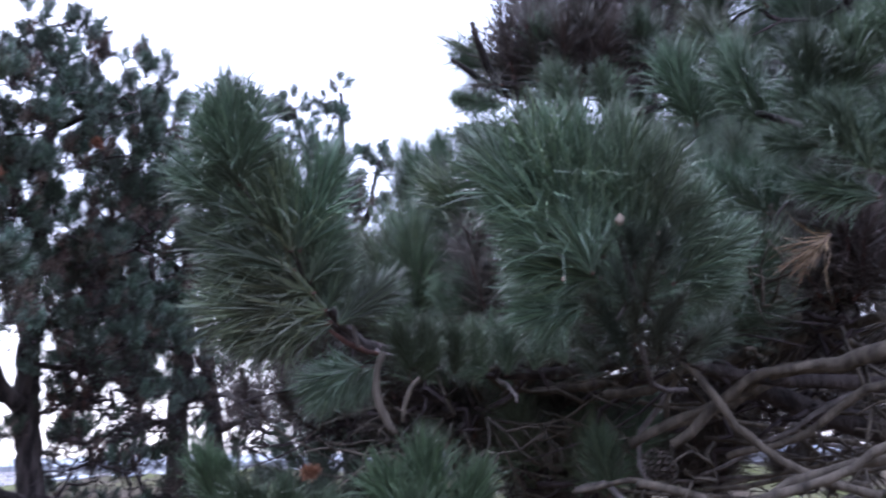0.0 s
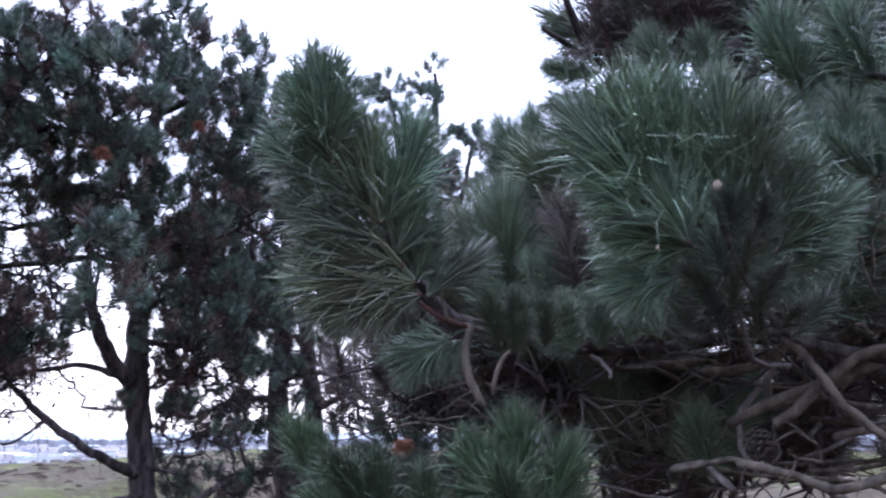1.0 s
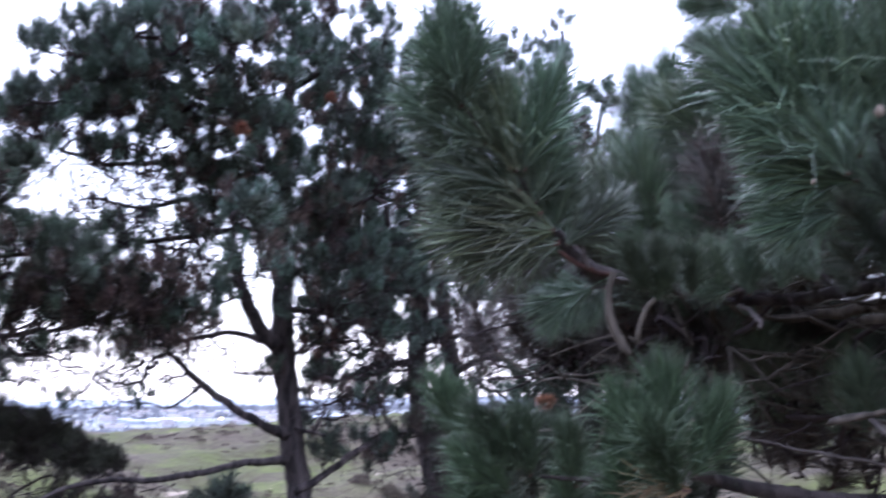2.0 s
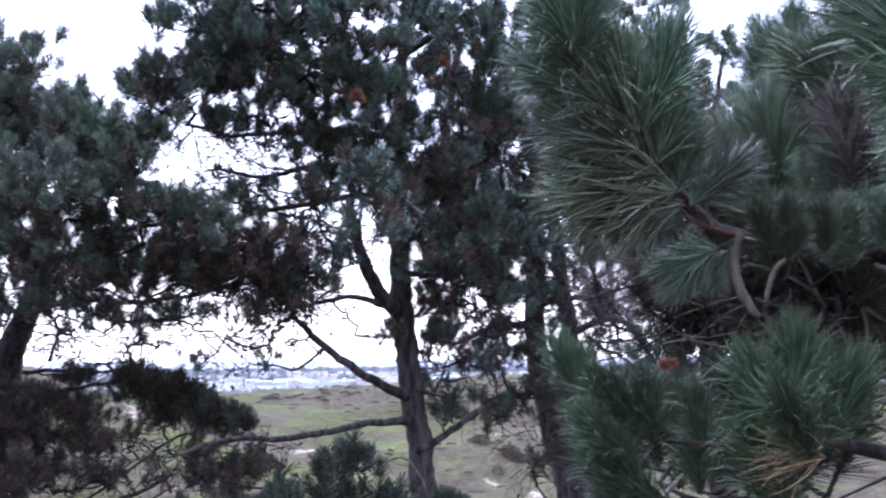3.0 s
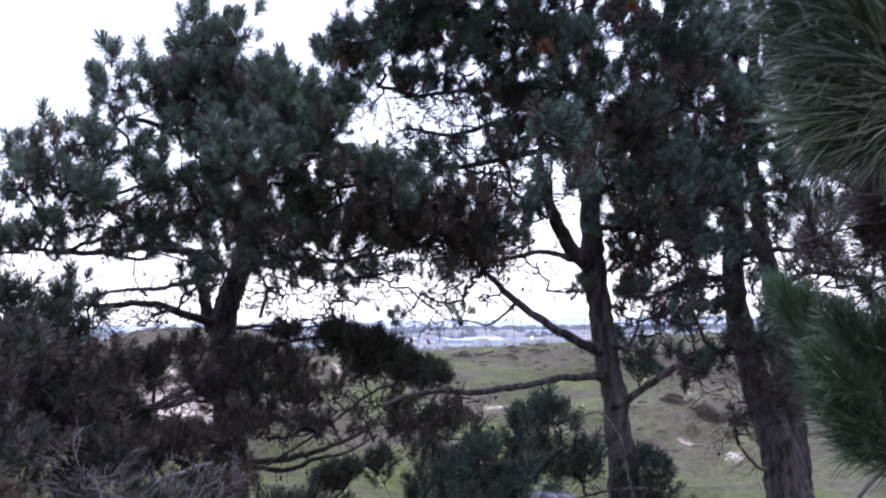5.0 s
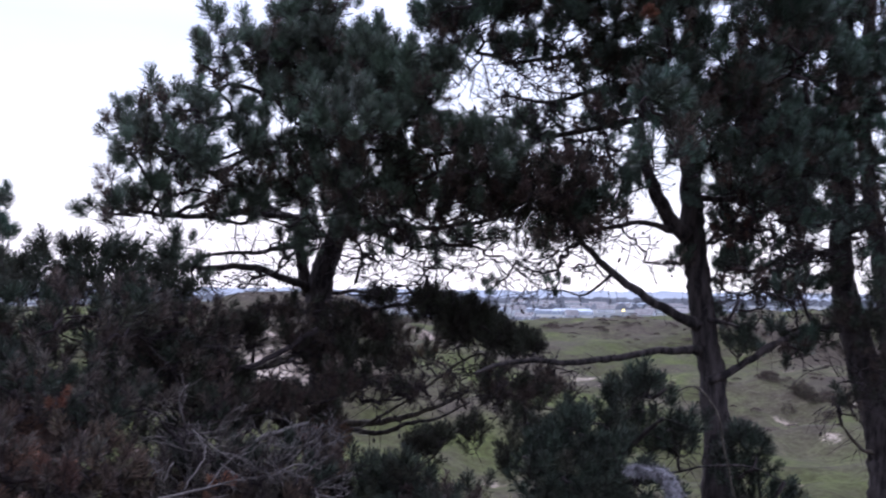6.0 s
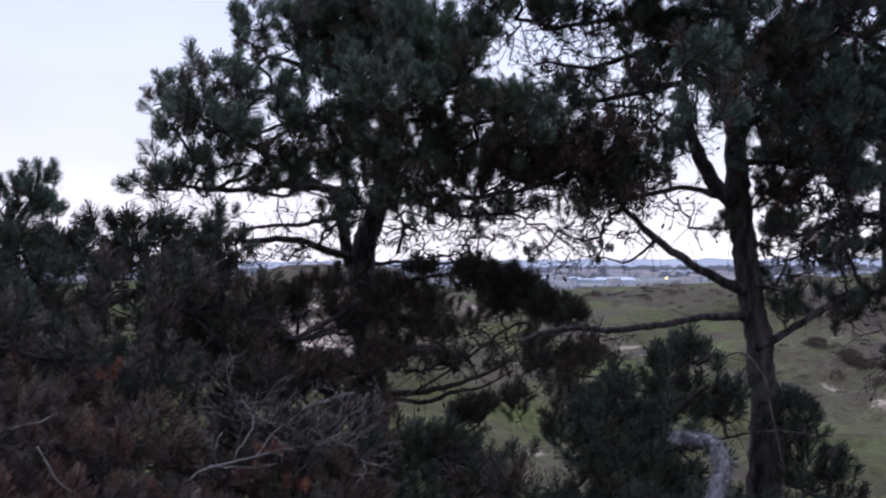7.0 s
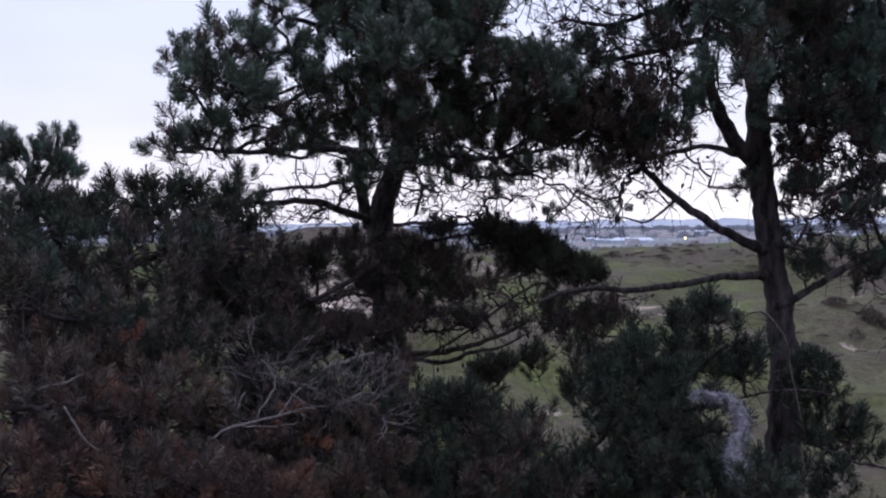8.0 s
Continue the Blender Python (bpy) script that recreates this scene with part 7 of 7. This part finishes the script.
near_tuft((0.616, 0.952, 1.865), (0.531, 0.973, 2.060), 3)
near_tuft((0.599, 0.951, 1.856), (0.481, 1.005, 2.014), 4)
near_tuft((0.589, 0.950, 1.834), (0.502, 1.011, 1.937), 0)
near_tuft((0.612, 0.916, 1.808), (0.576, 0.944, 1.941), 1)
near_tuft((0.718, 0.920, 1.816), (0.778, 0.877, 1.948), 0)
near_tuft((0.735, 0.923, 1.804), (0.830, 0.868, 1.890), 1)
near_tuft((0.749, 0.931, 1.785), (0.834, 0.899, 1.827), 2)
near_tuft((0.862, 1.061, 1.718), (0.911, 1.020, 1.793), 1)
near_tuft((0.746, 1.204, 1.728), (0.708, 1.216, 1.796), 2)
near_tuft((0.654, 0.953, 1.839), (0.588, 0.951, 1.941), 3)
near_tuft((0.687, 0.930, 1.837), (0.684, 0.913, 1.968), 4)
near_tuft((0.659, 0.968, 1.815), (0.531, 1.034, 1.852), 1)
near_tuft((0.671, 1.002, 1.792), (0.565, 1.069, 1.768), 2)
near_tuft((0.643, 0.986, 1.835), (0.533, 1.053, 1.905), 3)
near_tuft((0.676, 1.021, 1.803), (0.568, 1.103, 1.823), 4)
# dark tufts added to paint the shade in the bough's core
near_tuft((0.660, 0.938, 1.724), (0.613, 0.919, 1.798), 0, SHADE_MID)
near_tuft((0.669, 0.919, 1.722), (0.648, 0.883, 1.796), 1, SHADE_MID)
near_tuft((0.693, 0.914, 1.722), (0.692, 0.863, 1.791), 2, SHADE_MID)
near_tuft((0.655, 0.968, 1.707), (0.601, 0.970, 1.763), 3, SHADE_MID)
near_tuft((0.675, 0.943, 1.698), (0.636, 0.922, 1.767), 4, SHADE_MID)
near_tuft((0.701, 0.923, 1.697), (0.689, 0.885, 1.760), 0, SHADE_MID)
near_tuft((0.733, 0.923, 1.708), (0.750, 0.877, 1.748), 1, SHADE_MID)
near_tuft((0.648, 0.902, 1.767), (0.613, 0.884, 1.840), 2, SHADE_MID)
near_tuft((0.664, 0.890, 1.767), (0.658, 0.852, 1.838), 3, SHADE_MID)
near_tuft((0.642, 0.933, 1.753), (0.590, 0.933, 1.800), 4, SHADE_MID)
near_tuft((0.700, 0.904, 1.750), (0.715, 0.856, 1.794), 0, SHADE_MID)
near_tuft((0.653, 0.888, 1.811), (0.627, 0.858, 1.889), 1, SHADE_MID)
near_tuft((0.684, 0.890, 1.813), (0.682, 0.844, 1.883), 2, SHADE_MID)
near_tuft((0.677, 1.015, 1.695), (0.632, 1.015, 1.733), 3, SHADE_MID)
# tufts between the two boughs
near_tuft((0.932, 1.734, 2.049), (0.728, 1.776, 2.220), 1)
near_tuft((0.942, 1.724, 2.067), (0.806, 1.741, 2.224), 2)
near_tuft((0.933, 1.736, 2.041), (0.749, 1.798, 2.130), 3)
near_tuft((0.962, 1.739, 2.059), (0.887, 1.716, 2.186), 4)
near_tuft((0.766, 1.631, 1.859), (0.758, 1.605, 1.999), 0, NEAR_MID)
near_tuft((0.792, 1.622, 1.837), (0.797, 1.594, 1.967), 1, NEAR_MID)
near_tuft((0.741, 1.642, 1.860), (0.721, 1.652, 1.968), 2, NEAR_MID)
near_tuft((0.742, 1.434, 1.751), (0.720, 1.404, 1.864), 3, NEAR_MID)
near_tuft((0.776, 1.416, 1.750), (0.798, 1.388, 1.850), 4, NEAR_MID)
near_tuft((0.707, 1.451, 1.751), (0.673, 1.462, 1.791), 0, NEAR_MID)
near_tuft((0.760, 1.310, 1.748), (0.788, 1.281, 1.828), 1, NEAR_MID)
near_tuft((0.580, 1.399, 1.738), (0.552, 1.374, 1.838), 2, YOUNG_SHADE_TUFTS)
near_tuft((0.606, 1.388, 1.742), (0.613, 1.372, 1.829), 3, YOUNG_SHADE_TUFTS)
near_tuft((0.501, 1.238, 1.716), (0.472, 1.227, 1.799), 1, YOUNG_SHADE_TUFTS)
near_tuft((0.539, 1.244, 1.716), (0.521, 1.239, 1.808), 2, YOUNG_SHADE_TUFTS)
near_tuft((0.578, 1.249, 1.715), (0.573, 1.240, 1.800), 3, YOUNG_SHADE_TUFTS)
near_tuft((0.521, 1.242, 1.704), (0.533, 1.207, 1.766), 4, YOUNG_SHADE_TUFTS)
near_tuft((0.638, 1.287, 1.716), (0.619, 1.282, 1.819), 0)
near_tuft((0.676, 1.268, 1.715), (0.680, 1.251, 1.818), 1)
near_tuft((0.703, 1.230, 1.721), (0.729, 1.201, 1.812), 2)
near_tuft((0.653, 1.279, 1.724), (0.574, 1.293, 1.732), 3)
# upper boughs
near_tuft((0.876, 1.532, 2.348), (0.688, 1.621, 2.472), 4, NEAR_MID)
near_tuft((0.835, 1.550, 2.356), (0.717, 1.601, 2.417), 0, NEAR_MID)
near_tuft((0.720, 1.425, 2.232), (0.656, 1.443, 2.258), 4, NEAR_MID)
near_tuft((0.653, 1.273, 2.106), (0.591, 1.301, 2.108), 0, NEAR_MID)
near_tuft((0.783, 1.435, 2.244), (0.673, 1.482, 2.260), 1)
near_tuft((0.790, 1.410, 2.181), (0.677, 1.469, 2.178), 2)
near_tuft((0.872, 1.384, 2.269), (0.799, 1.346, 2.417), 3)
near_tuft((0.971, 1.318, 2.266), (0.872, 1.264, 2.365), 4, [BROWN_TUFTS[0]])
near_tuft((1.027, 1.311, 2.276), (0.954, 1.245, 2.412), 0)
near_tuft((0.998, 1.157, 2.134), (0.920, 1.137, 2.289), 1)
near_tuft((1.130, 2.264, 2.275), (0.962, 2.290, 2.425), 2)
near_tuft((1.118, 2.279, 2.245), (1.064, 2.246, 2.421), 3)
near_tuft((1.135, 2.280, 2.214), (0.955, 2.341, 2.281), 4)
near_tuft((1.052, 0.962, 2.067), (0.973, 0.885, 2.211), 0)
near_tuft((1.070, 0.932, 2.086), (1.065, 0.844, 2.236), 1)
near_tuft((1.038, 1.037, 2.101), (0.954, 1.040, 2.242), 2)
near_tuft((1.026, 0.931, 2.027), (0.923, 0.956, 2.040), 3)
near_tuft((1.077, 0.891, 1.987), (0.971, 0.879, 2.095), 4)
near_tuft((1.129, 0.921, 1.958), (0.994, 0.982, 1.987), 0)
near_tuft((1.091, 1.109, 1.975), (0.948, 1.139, 2.055), 1)
near_tuft((1.087, 1.124, 1.939), (0.976, 1.161, 1.920), 2)
near_tuft((1.079, 1.150, 1.868), (0.946, 1.206, 1.832), 3)
near_tuft((1.121, 0.852, 2.117), (1.074, 0.809, 2.264), 4)
near_tuft((1.146, 0.894, 1.969), (1.099, 0.868, 2.138), 1)
near_tuft((1.100, 1.125, 2.243), (0.985, 1.166, 2.348), 2)
near_tuft((0.730, 1.346, 2.241), (0.639, 1.390, 2.244), 2, BROWN_MID)
near_tuft((0.979, 1.280, 2.282), (0.990, 1.206, 2.324), 1, BROWN_MID)
near_tuft((0.957, 1.283, 2.307), (0.859, 1.315, 2.372), 0, BROWN_MID)
near_tuft((0.899, 1.280, 2.385), (0.940, 1.209, 2.448), 2, BROWN_MID)
near_tuft((0.833, 1.259, 2.150), (0.759, 1.253, 2.259), 2)
near_tuft((0.880, 1.229, 2.145), (0.837, 1.203, 2.259), 3)
# low boughs: all in the darker young green, which stands in for shade
near_tuft((0.544, 1.266, 1.490), (0.525, 1.255, 1.653), 0, YOUNG_SHADE_TUFTS)
near_tuft((0.517, 1.254, 1.465), (0.443, 1.245, 1.612), 1, YOUNG_SHADE_TUFTS)
near_tuft((0.569, 1.253, 1.463), (0.617, 1.215, 1.605), 0, YOUNG_SHADE_TUFTS)
near_tuft((0.522, 1.206, 1.447), (0.455, 1.155, 1.567), 1, YOUNG_SHADE_TUFTS)
near_tuft((0.509, 1.275, 1.384), (0.442, 1.250, 1.518), 0, YOUNG_SHADE_TUFTS)
near_tuft((0.544, 1.258, 1.371), (0.433, 1.224, 1.427), 2, YOUNG_SHADE_TUFTS)
near_tuft((0.369, 1.449, 1.460), (0.275, 1.434, 1.580), 1, YOUNG_SHADE_TUFTS)
near_tuft((0.386, 1.443, 1.451), (0.364, 1.435, 1.580), 2, YOUNG_SHADE_TUFTS)
near_tuft((0.348, 1.430, 1.429), (0.240, 1.417, 1.515), 3, YOUNG_SHADE_TUFTS)
near_tuft((0.459, 1.442, 1.432), (0.448, 1.453, 1.562), 4, YOUNG_SHADE_TUFTS)
near_tuft((0.390, 1.461, 1.359), (0.249, 1.463, 1.454), 0, YOUNG_SHADE_TUFTS)
near_tuft((0.425, 1.469, 1.341), (0.277, 1.449, 1.380), 1, YOUNG_SHADE_TUFTS)
near_tuft((0.474, 1.510, 1.359), (0.461, 1.527, 1.489), 2, YOUNG_SHADE_TUFTS)
near_tuft((0.360, 1.883, 1.489), (0.294, 1.896, 1.650), 3, YOUNG_SHADE_TUFTS, wide=0.9)
near_tuft((0.370, 1.882, 1.500), (0.356, 1.886, 1.622), 4, YOUNG_SHADE_TUFTS)
near_tuft((1.062, 1.573, 1.509), (1.042, 1.588, 1.664), 2, YOUNG_SHADE_TUFTS)
for k in range(4):
    tuft_at(near.root, ORANGE_TUFTS, k, (0.608, 2.136, 1.549), (0.5 * k - 0.9, -0.5, 0.8), 0.27, 80 * k, "dead_tuft", "orange-brown dead needles")
for k in range(3):
    tuft_at(near.root, STRAW, k, (1.160, 1.050, 1.933), (-0.8, 0.3 * k - 0.3, -0.55), 0.62, 80 * k, "dead_tuft", "tan hanging dead needles")
for k in range(3):
    tuft_at(near.root, STRAW, k, (0.548, 1.222, 1.446), (-0.9, -0.3, 0.25 * k - 0.2), 0.6, 80 * k, "dead_tuft", "tan hanging dead needles")
# inner tufts; the darkest green ones carry shade in their colour
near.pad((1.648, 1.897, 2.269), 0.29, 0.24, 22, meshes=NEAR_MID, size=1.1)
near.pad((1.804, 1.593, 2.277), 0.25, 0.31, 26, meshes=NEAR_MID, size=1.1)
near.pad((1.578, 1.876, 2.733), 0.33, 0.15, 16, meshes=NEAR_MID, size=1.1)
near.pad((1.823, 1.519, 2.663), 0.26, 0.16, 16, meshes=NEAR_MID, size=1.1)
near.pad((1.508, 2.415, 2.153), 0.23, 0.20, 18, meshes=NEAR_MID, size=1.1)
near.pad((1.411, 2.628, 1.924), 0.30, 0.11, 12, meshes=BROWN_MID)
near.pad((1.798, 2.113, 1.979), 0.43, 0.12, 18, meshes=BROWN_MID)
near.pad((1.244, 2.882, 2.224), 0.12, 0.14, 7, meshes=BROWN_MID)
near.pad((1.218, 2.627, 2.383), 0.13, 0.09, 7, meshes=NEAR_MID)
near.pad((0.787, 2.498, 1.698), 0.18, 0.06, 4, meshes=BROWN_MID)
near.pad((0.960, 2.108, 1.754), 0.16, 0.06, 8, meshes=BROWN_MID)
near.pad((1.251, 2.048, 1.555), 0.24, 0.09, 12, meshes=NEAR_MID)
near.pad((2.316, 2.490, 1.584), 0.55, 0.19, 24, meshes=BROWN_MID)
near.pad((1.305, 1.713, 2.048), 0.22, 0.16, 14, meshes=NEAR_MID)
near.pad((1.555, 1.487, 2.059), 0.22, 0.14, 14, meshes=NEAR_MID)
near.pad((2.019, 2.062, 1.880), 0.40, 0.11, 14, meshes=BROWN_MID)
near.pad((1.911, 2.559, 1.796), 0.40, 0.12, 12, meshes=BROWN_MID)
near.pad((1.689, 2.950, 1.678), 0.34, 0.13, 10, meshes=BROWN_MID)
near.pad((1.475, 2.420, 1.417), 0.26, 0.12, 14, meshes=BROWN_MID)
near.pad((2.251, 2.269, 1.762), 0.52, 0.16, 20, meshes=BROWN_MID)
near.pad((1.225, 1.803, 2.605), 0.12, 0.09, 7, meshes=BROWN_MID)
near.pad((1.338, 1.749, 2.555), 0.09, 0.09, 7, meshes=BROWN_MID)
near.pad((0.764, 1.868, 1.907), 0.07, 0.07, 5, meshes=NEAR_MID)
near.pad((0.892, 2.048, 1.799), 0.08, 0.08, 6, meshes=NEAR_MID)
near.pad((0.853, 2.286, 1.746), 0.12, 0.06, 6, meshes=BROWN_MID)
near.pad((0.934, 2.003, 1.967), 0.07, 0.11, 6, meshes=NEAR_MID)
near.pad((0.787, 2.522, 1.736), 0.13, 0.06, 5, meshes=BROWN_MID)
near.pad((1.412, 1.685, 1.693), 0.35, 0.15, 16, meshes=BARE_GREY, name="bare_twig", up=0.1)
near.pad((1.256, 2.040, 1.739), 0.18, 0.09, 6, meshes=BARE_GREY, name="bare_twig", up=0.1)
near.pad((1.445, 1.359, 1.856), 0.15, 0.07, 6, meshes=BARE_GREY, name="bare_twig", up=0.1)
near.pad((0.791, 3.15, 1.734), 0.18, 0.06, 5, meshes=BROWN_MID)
near.pad((0.946, 2.897, 1.550), 0.17, 0.09, 8, meshes=SHADE_MID)
near.pad((0.762, 2.522, 1.315), 0.23, 0.13, 12, meshes=SHADE_MID)
near.pad((0.921, 2.254, 1.338), 0.18, 0.12, 10, meshes=SHADE_MID)
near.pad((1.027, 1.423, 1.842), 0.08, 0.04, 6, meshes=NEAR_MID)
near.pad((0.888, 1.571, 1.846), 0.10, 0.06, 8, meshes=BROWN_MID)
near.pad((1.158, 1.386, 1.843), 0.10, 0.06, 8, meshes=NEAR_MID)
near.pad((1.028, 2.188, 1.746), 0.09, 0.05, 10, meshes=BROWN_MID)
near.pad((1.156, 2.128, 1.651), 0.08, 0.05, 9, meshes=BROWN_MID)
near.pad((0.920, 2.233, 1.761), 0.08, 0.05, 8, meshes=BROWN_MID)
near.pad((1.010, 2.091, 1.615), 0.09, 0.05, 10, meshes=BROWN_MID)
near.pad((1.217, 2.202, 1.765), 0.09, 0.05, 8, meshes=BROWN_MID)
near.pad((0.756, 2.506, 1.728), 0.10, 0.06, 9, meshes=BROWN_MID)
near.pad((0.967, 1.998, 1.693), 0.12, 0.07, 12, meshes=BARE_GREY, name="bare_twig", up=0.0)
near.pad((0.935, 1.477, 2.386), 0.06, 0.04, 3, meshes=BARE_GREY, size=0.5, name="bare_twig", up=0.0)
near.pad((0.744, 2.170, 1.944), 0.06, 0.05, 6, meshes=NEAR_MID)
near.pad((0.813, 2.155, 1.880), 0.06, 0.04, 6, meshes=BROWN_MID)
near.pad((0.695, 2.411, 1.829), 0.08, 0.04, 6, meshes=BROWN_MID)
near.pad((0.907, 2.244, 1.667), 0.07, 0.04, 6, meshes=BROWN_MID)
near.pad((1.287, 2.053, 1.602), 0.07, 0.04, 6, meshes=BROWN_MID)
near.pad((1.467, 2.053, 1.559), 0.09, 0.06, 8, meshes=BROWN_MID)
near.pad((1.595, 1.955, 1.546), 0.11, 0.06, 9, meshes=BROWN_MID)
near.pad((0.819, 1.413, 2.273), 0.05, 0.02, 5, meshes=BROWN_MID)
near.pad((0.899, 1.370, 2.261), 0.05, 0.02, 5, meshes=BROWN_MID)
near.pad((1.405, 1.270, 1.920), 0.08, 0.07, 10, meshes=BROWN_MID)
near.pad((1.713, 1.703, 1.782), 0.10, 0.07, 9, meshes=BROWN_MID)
near.grow(260, 0.0035, 0.32, 1.95, thickest=0.007)


def bud(spot, r):
    v, f = [], []
    x, y, z = spot
    tube(v, f, [(x, y, z - r, r * 0.4), (x, y, z - r * 0.4, r * 0.95), (x, y, z + r * 0.4, r * 0.95), (x, y, z + r * 1.3, r * 0.25)], 8)
    part("bud", mesh_of("bud", v, f, [BUD]), near.root, "pale resinous bud")


bud((0.633, 0.884, 1.870), 0.0062)
bud((0.690, 0.884, 1.858), 0.0026)
bud((0.582, 0.936, 1.804), 0.0026)


def dead_branch(points, seed):
    me, line = limb_mesh("dead_branch", points, PALE_TWIG if seed % 3 == 1 and seed > 7 else DEAD, 8, 0.05, 0.12, seed, 0.004)
    part("dead_branch", me, near.root, "bare weathered dead branch")


dead_branch([(1.071, 1.916, 1.743, 0.0082), (1.200, 1.796, 1.769, 0.0134), (1.245, 1.724, 1.780, 0.0159), (1.313, 1.630, 1.788, 0.0130), (1.440, 1.466, 1.835, 0.0115), (1.507, 1.345, 1.857, 0.0101), (1.572, 1.213, 1.863, 0.0124), (1.760, 0.854, 1.832, 0.0147)], 1)
dead_branch([(1.117, 1.654, 1.723, 0.0087), (1.170, 1.586, 1.731, 0.0098), (1.214, 1.517, 1.761, 0.0085), (1.278, 1.424, 1.813, 0.0078), (1.351, 1.313, 1.846, 0.0083)], 2)
dead_branch([(1.095, 1.553, 1.607, 0.0083), (1.147, 1.489, 1.646, 0.0099), (1.194, 1.425, 1.670, 0.0092), (1.252, 1.343, 1.727, 0.0103), (1.322, 1.242, 1.751, 0.0135), (1.414, 1.099, 1.778, 0.0167), (1.591, 0.778, 1.773, 0.0199)], 3)
dead_branch([(1.105, 1.421, 1.610, 0.0089), (1.155, 1.379, 1.665, 0.0100), (1.194, 1.342, 1.705, 0.0100), (1.239, 1.298, 1.739, 0.0089), (1.307, 1.228, 1.749, 0.0078)], 4)
dead_branch([(1.059, 1.322, 1.747, 0.0063), (1.092, 1.300, 1.691, 0.0074), (1.126, 1.274, 1.631, 0.0069), (1.164, 1.239, 1.592, 0.0074), (1.213, 1.190, 1.549, 0.0079), (1.280, 1.116, 1.517, 0.0084)], 5)
dead_branch([(0.954, 1.525, 1.522, 0.0046), (1.023, 1.439, 1.537, 0.0052), (1.058, 1.371, 1.526, 0.0048), (1.088, 1.303, 1.508, 0.0043)], 6)
dead_branch([(1.043, 1.209, 1.504, 0.0074), (1.116, 1.145, 1.532, 0.0081), (1.176, 1.084, 1.564, 0.0074), (1.232, 1.021, 1.597, 0.0081), (1.417, 0.744, 1.615, 0.0098)], 7)
dead_branch([(1.248, 1.433, 1.592, 0.0071), (1.309, 1.332, 1.601, 0.0070), (1.343, 1.250, 1.649, 0.0080), (1.393, 1.140, 1.693, 0.0089), (1.571, 0.809, 1.706, 0.0104)], 8)
dead_branch([(1.324, 1.498, 1.637, 0.0062), (1.355, 1.426, 1.590, 0.0061), (1.379, 1.354, 1.537, 0.0072), (1.420, 1.260, 1.527, 0.0071)], 9)
dead_branch([(1.344, 1.736, 1.734, 0.0068), (1.272, 1.711, 1.668, 0.0066), (1.210, 1.675, 1.595, 0.0064), (1.194, 1.602, 1.514, 0.0062)], 10)
dead_branch([(1.169, 1.526, 1.664, 0.0053), (1.182, 1.512, 1.718, 0.0059), (1.200, 1.492, 1.766, 0.0053), (1.207, 1.482, 1.804, 0.0047)], 11)
dead_branch([(1.179, 1.644, 1.617, 0.0081), (1.213, 1.576, 1.650, 0.0085), (1.258, 1.496, 1.675, 0.0084), (1.326, 1.387, 1.723, 0.0094)], 12)
dead_branch([(1.023, 1.627, 1.523, 0.0059), (1.045, 1.553, 1.531, 0.0069), (1.055, 1.484, 1.488, 0.0067)], 13)
dead_branch([(1.001, 1.402, 1.539, 0.0074), (1.042, 1.351, 1.528, 0.0078), (1.078, 1.299, 1.511, 0.0078), (1.103, 1.254, 1.482, 0.0082)], 14)
dead_branch([(1.053, 1.232, 1.502, 0.0074), (1.114, 1.179, 1.529, 0.0081), (1.178, 1.117, 1.564, 0.0088), (1.373, 0.865, 1.590, 0.0105)], 15)
dead_branch([(0.913, 1.796, 1.768, 0.0050), (0.899, 1.693, 1.736, 0.0047), (0.871, 1.597, 1.695, 0.0039)], 16)
tangle = np.random.RandomState(5)
for k in range(90):
    a, d = radians(tangle.uniform(20, 56)), tangle.uniform(1.8, 3.8)
    q = np.array((d * math.sin(a), d * math.cos(a), tangle.uniform(1.42, 1.95)))
    way = np.array((0.8, -0.45, tangle.uniform(-0.15, 0.5))) if tangle.uniform() < 0.75 else tangle.normal(0, 0.6, 3)
    ln, r0 = tangle.uniform(0.3, 0.8), tangle.uniform(0.003, 0.008)
    pts = []
    for s in range(5):
        pts.append((*q, r0 * (0.6 + 0.12 * s)))
        q = q + way / np.linalg.norm(way) * ln / 4
        way = way + tangle.normal(0, 0.17, 3)
    dead_branch(pts, 200 + k)


def pine_cone(spot, way, size):
    """A closed cone of overlapping scales."""
    e = base_of("pine_cone", spot, "grey-brown ripe pine cone among dead branches", "pine cone")
    v, f = [], []
    for row in range(9):
        u = row / 8
        r = size * 0.42 * math.sin(math.pi * (0.12 + 0.8 * u)) ** 0.8
        for s in range(9):
            a = 2 * math.pi * (s + 0.5 * (row % 2)) / 9
            o, t = Vector((math.cos(a), math.sin(a), 0)), Vector((-math.sin(a), math.cos(a), 0))
            c = o * r + Vector((0, 0, size * u))
            i = len(v)
            w = max(r * 0.34, 0.002)
            v += [c * 0.6 + Vector((0, 0, size * u * 0.4)) - t * w, c * 0.6 + Vector((0, 0, size * u * 0.4)) + t * w, c + t * w * 0.8 + o * 0.004, c + o * 0.008 + Vector((0, 0, 0.004)), c - t * w * 0.8 + o * 0.004]
            f.append((i, i + 1, i + 2, i + 3, i + 4))
    m = Matrix.Translation(spot) @ Vector(way).to_track_quat("Z", "Y").to_matrix().to_4x4()
    part("cone_body", mesh_of("cone_body", [m @ q for q in v], f, [CONE], False), e)


pine_cone((1.082, 1.468, 1.594), (0.5, -0.25, -0.75), 0.06)
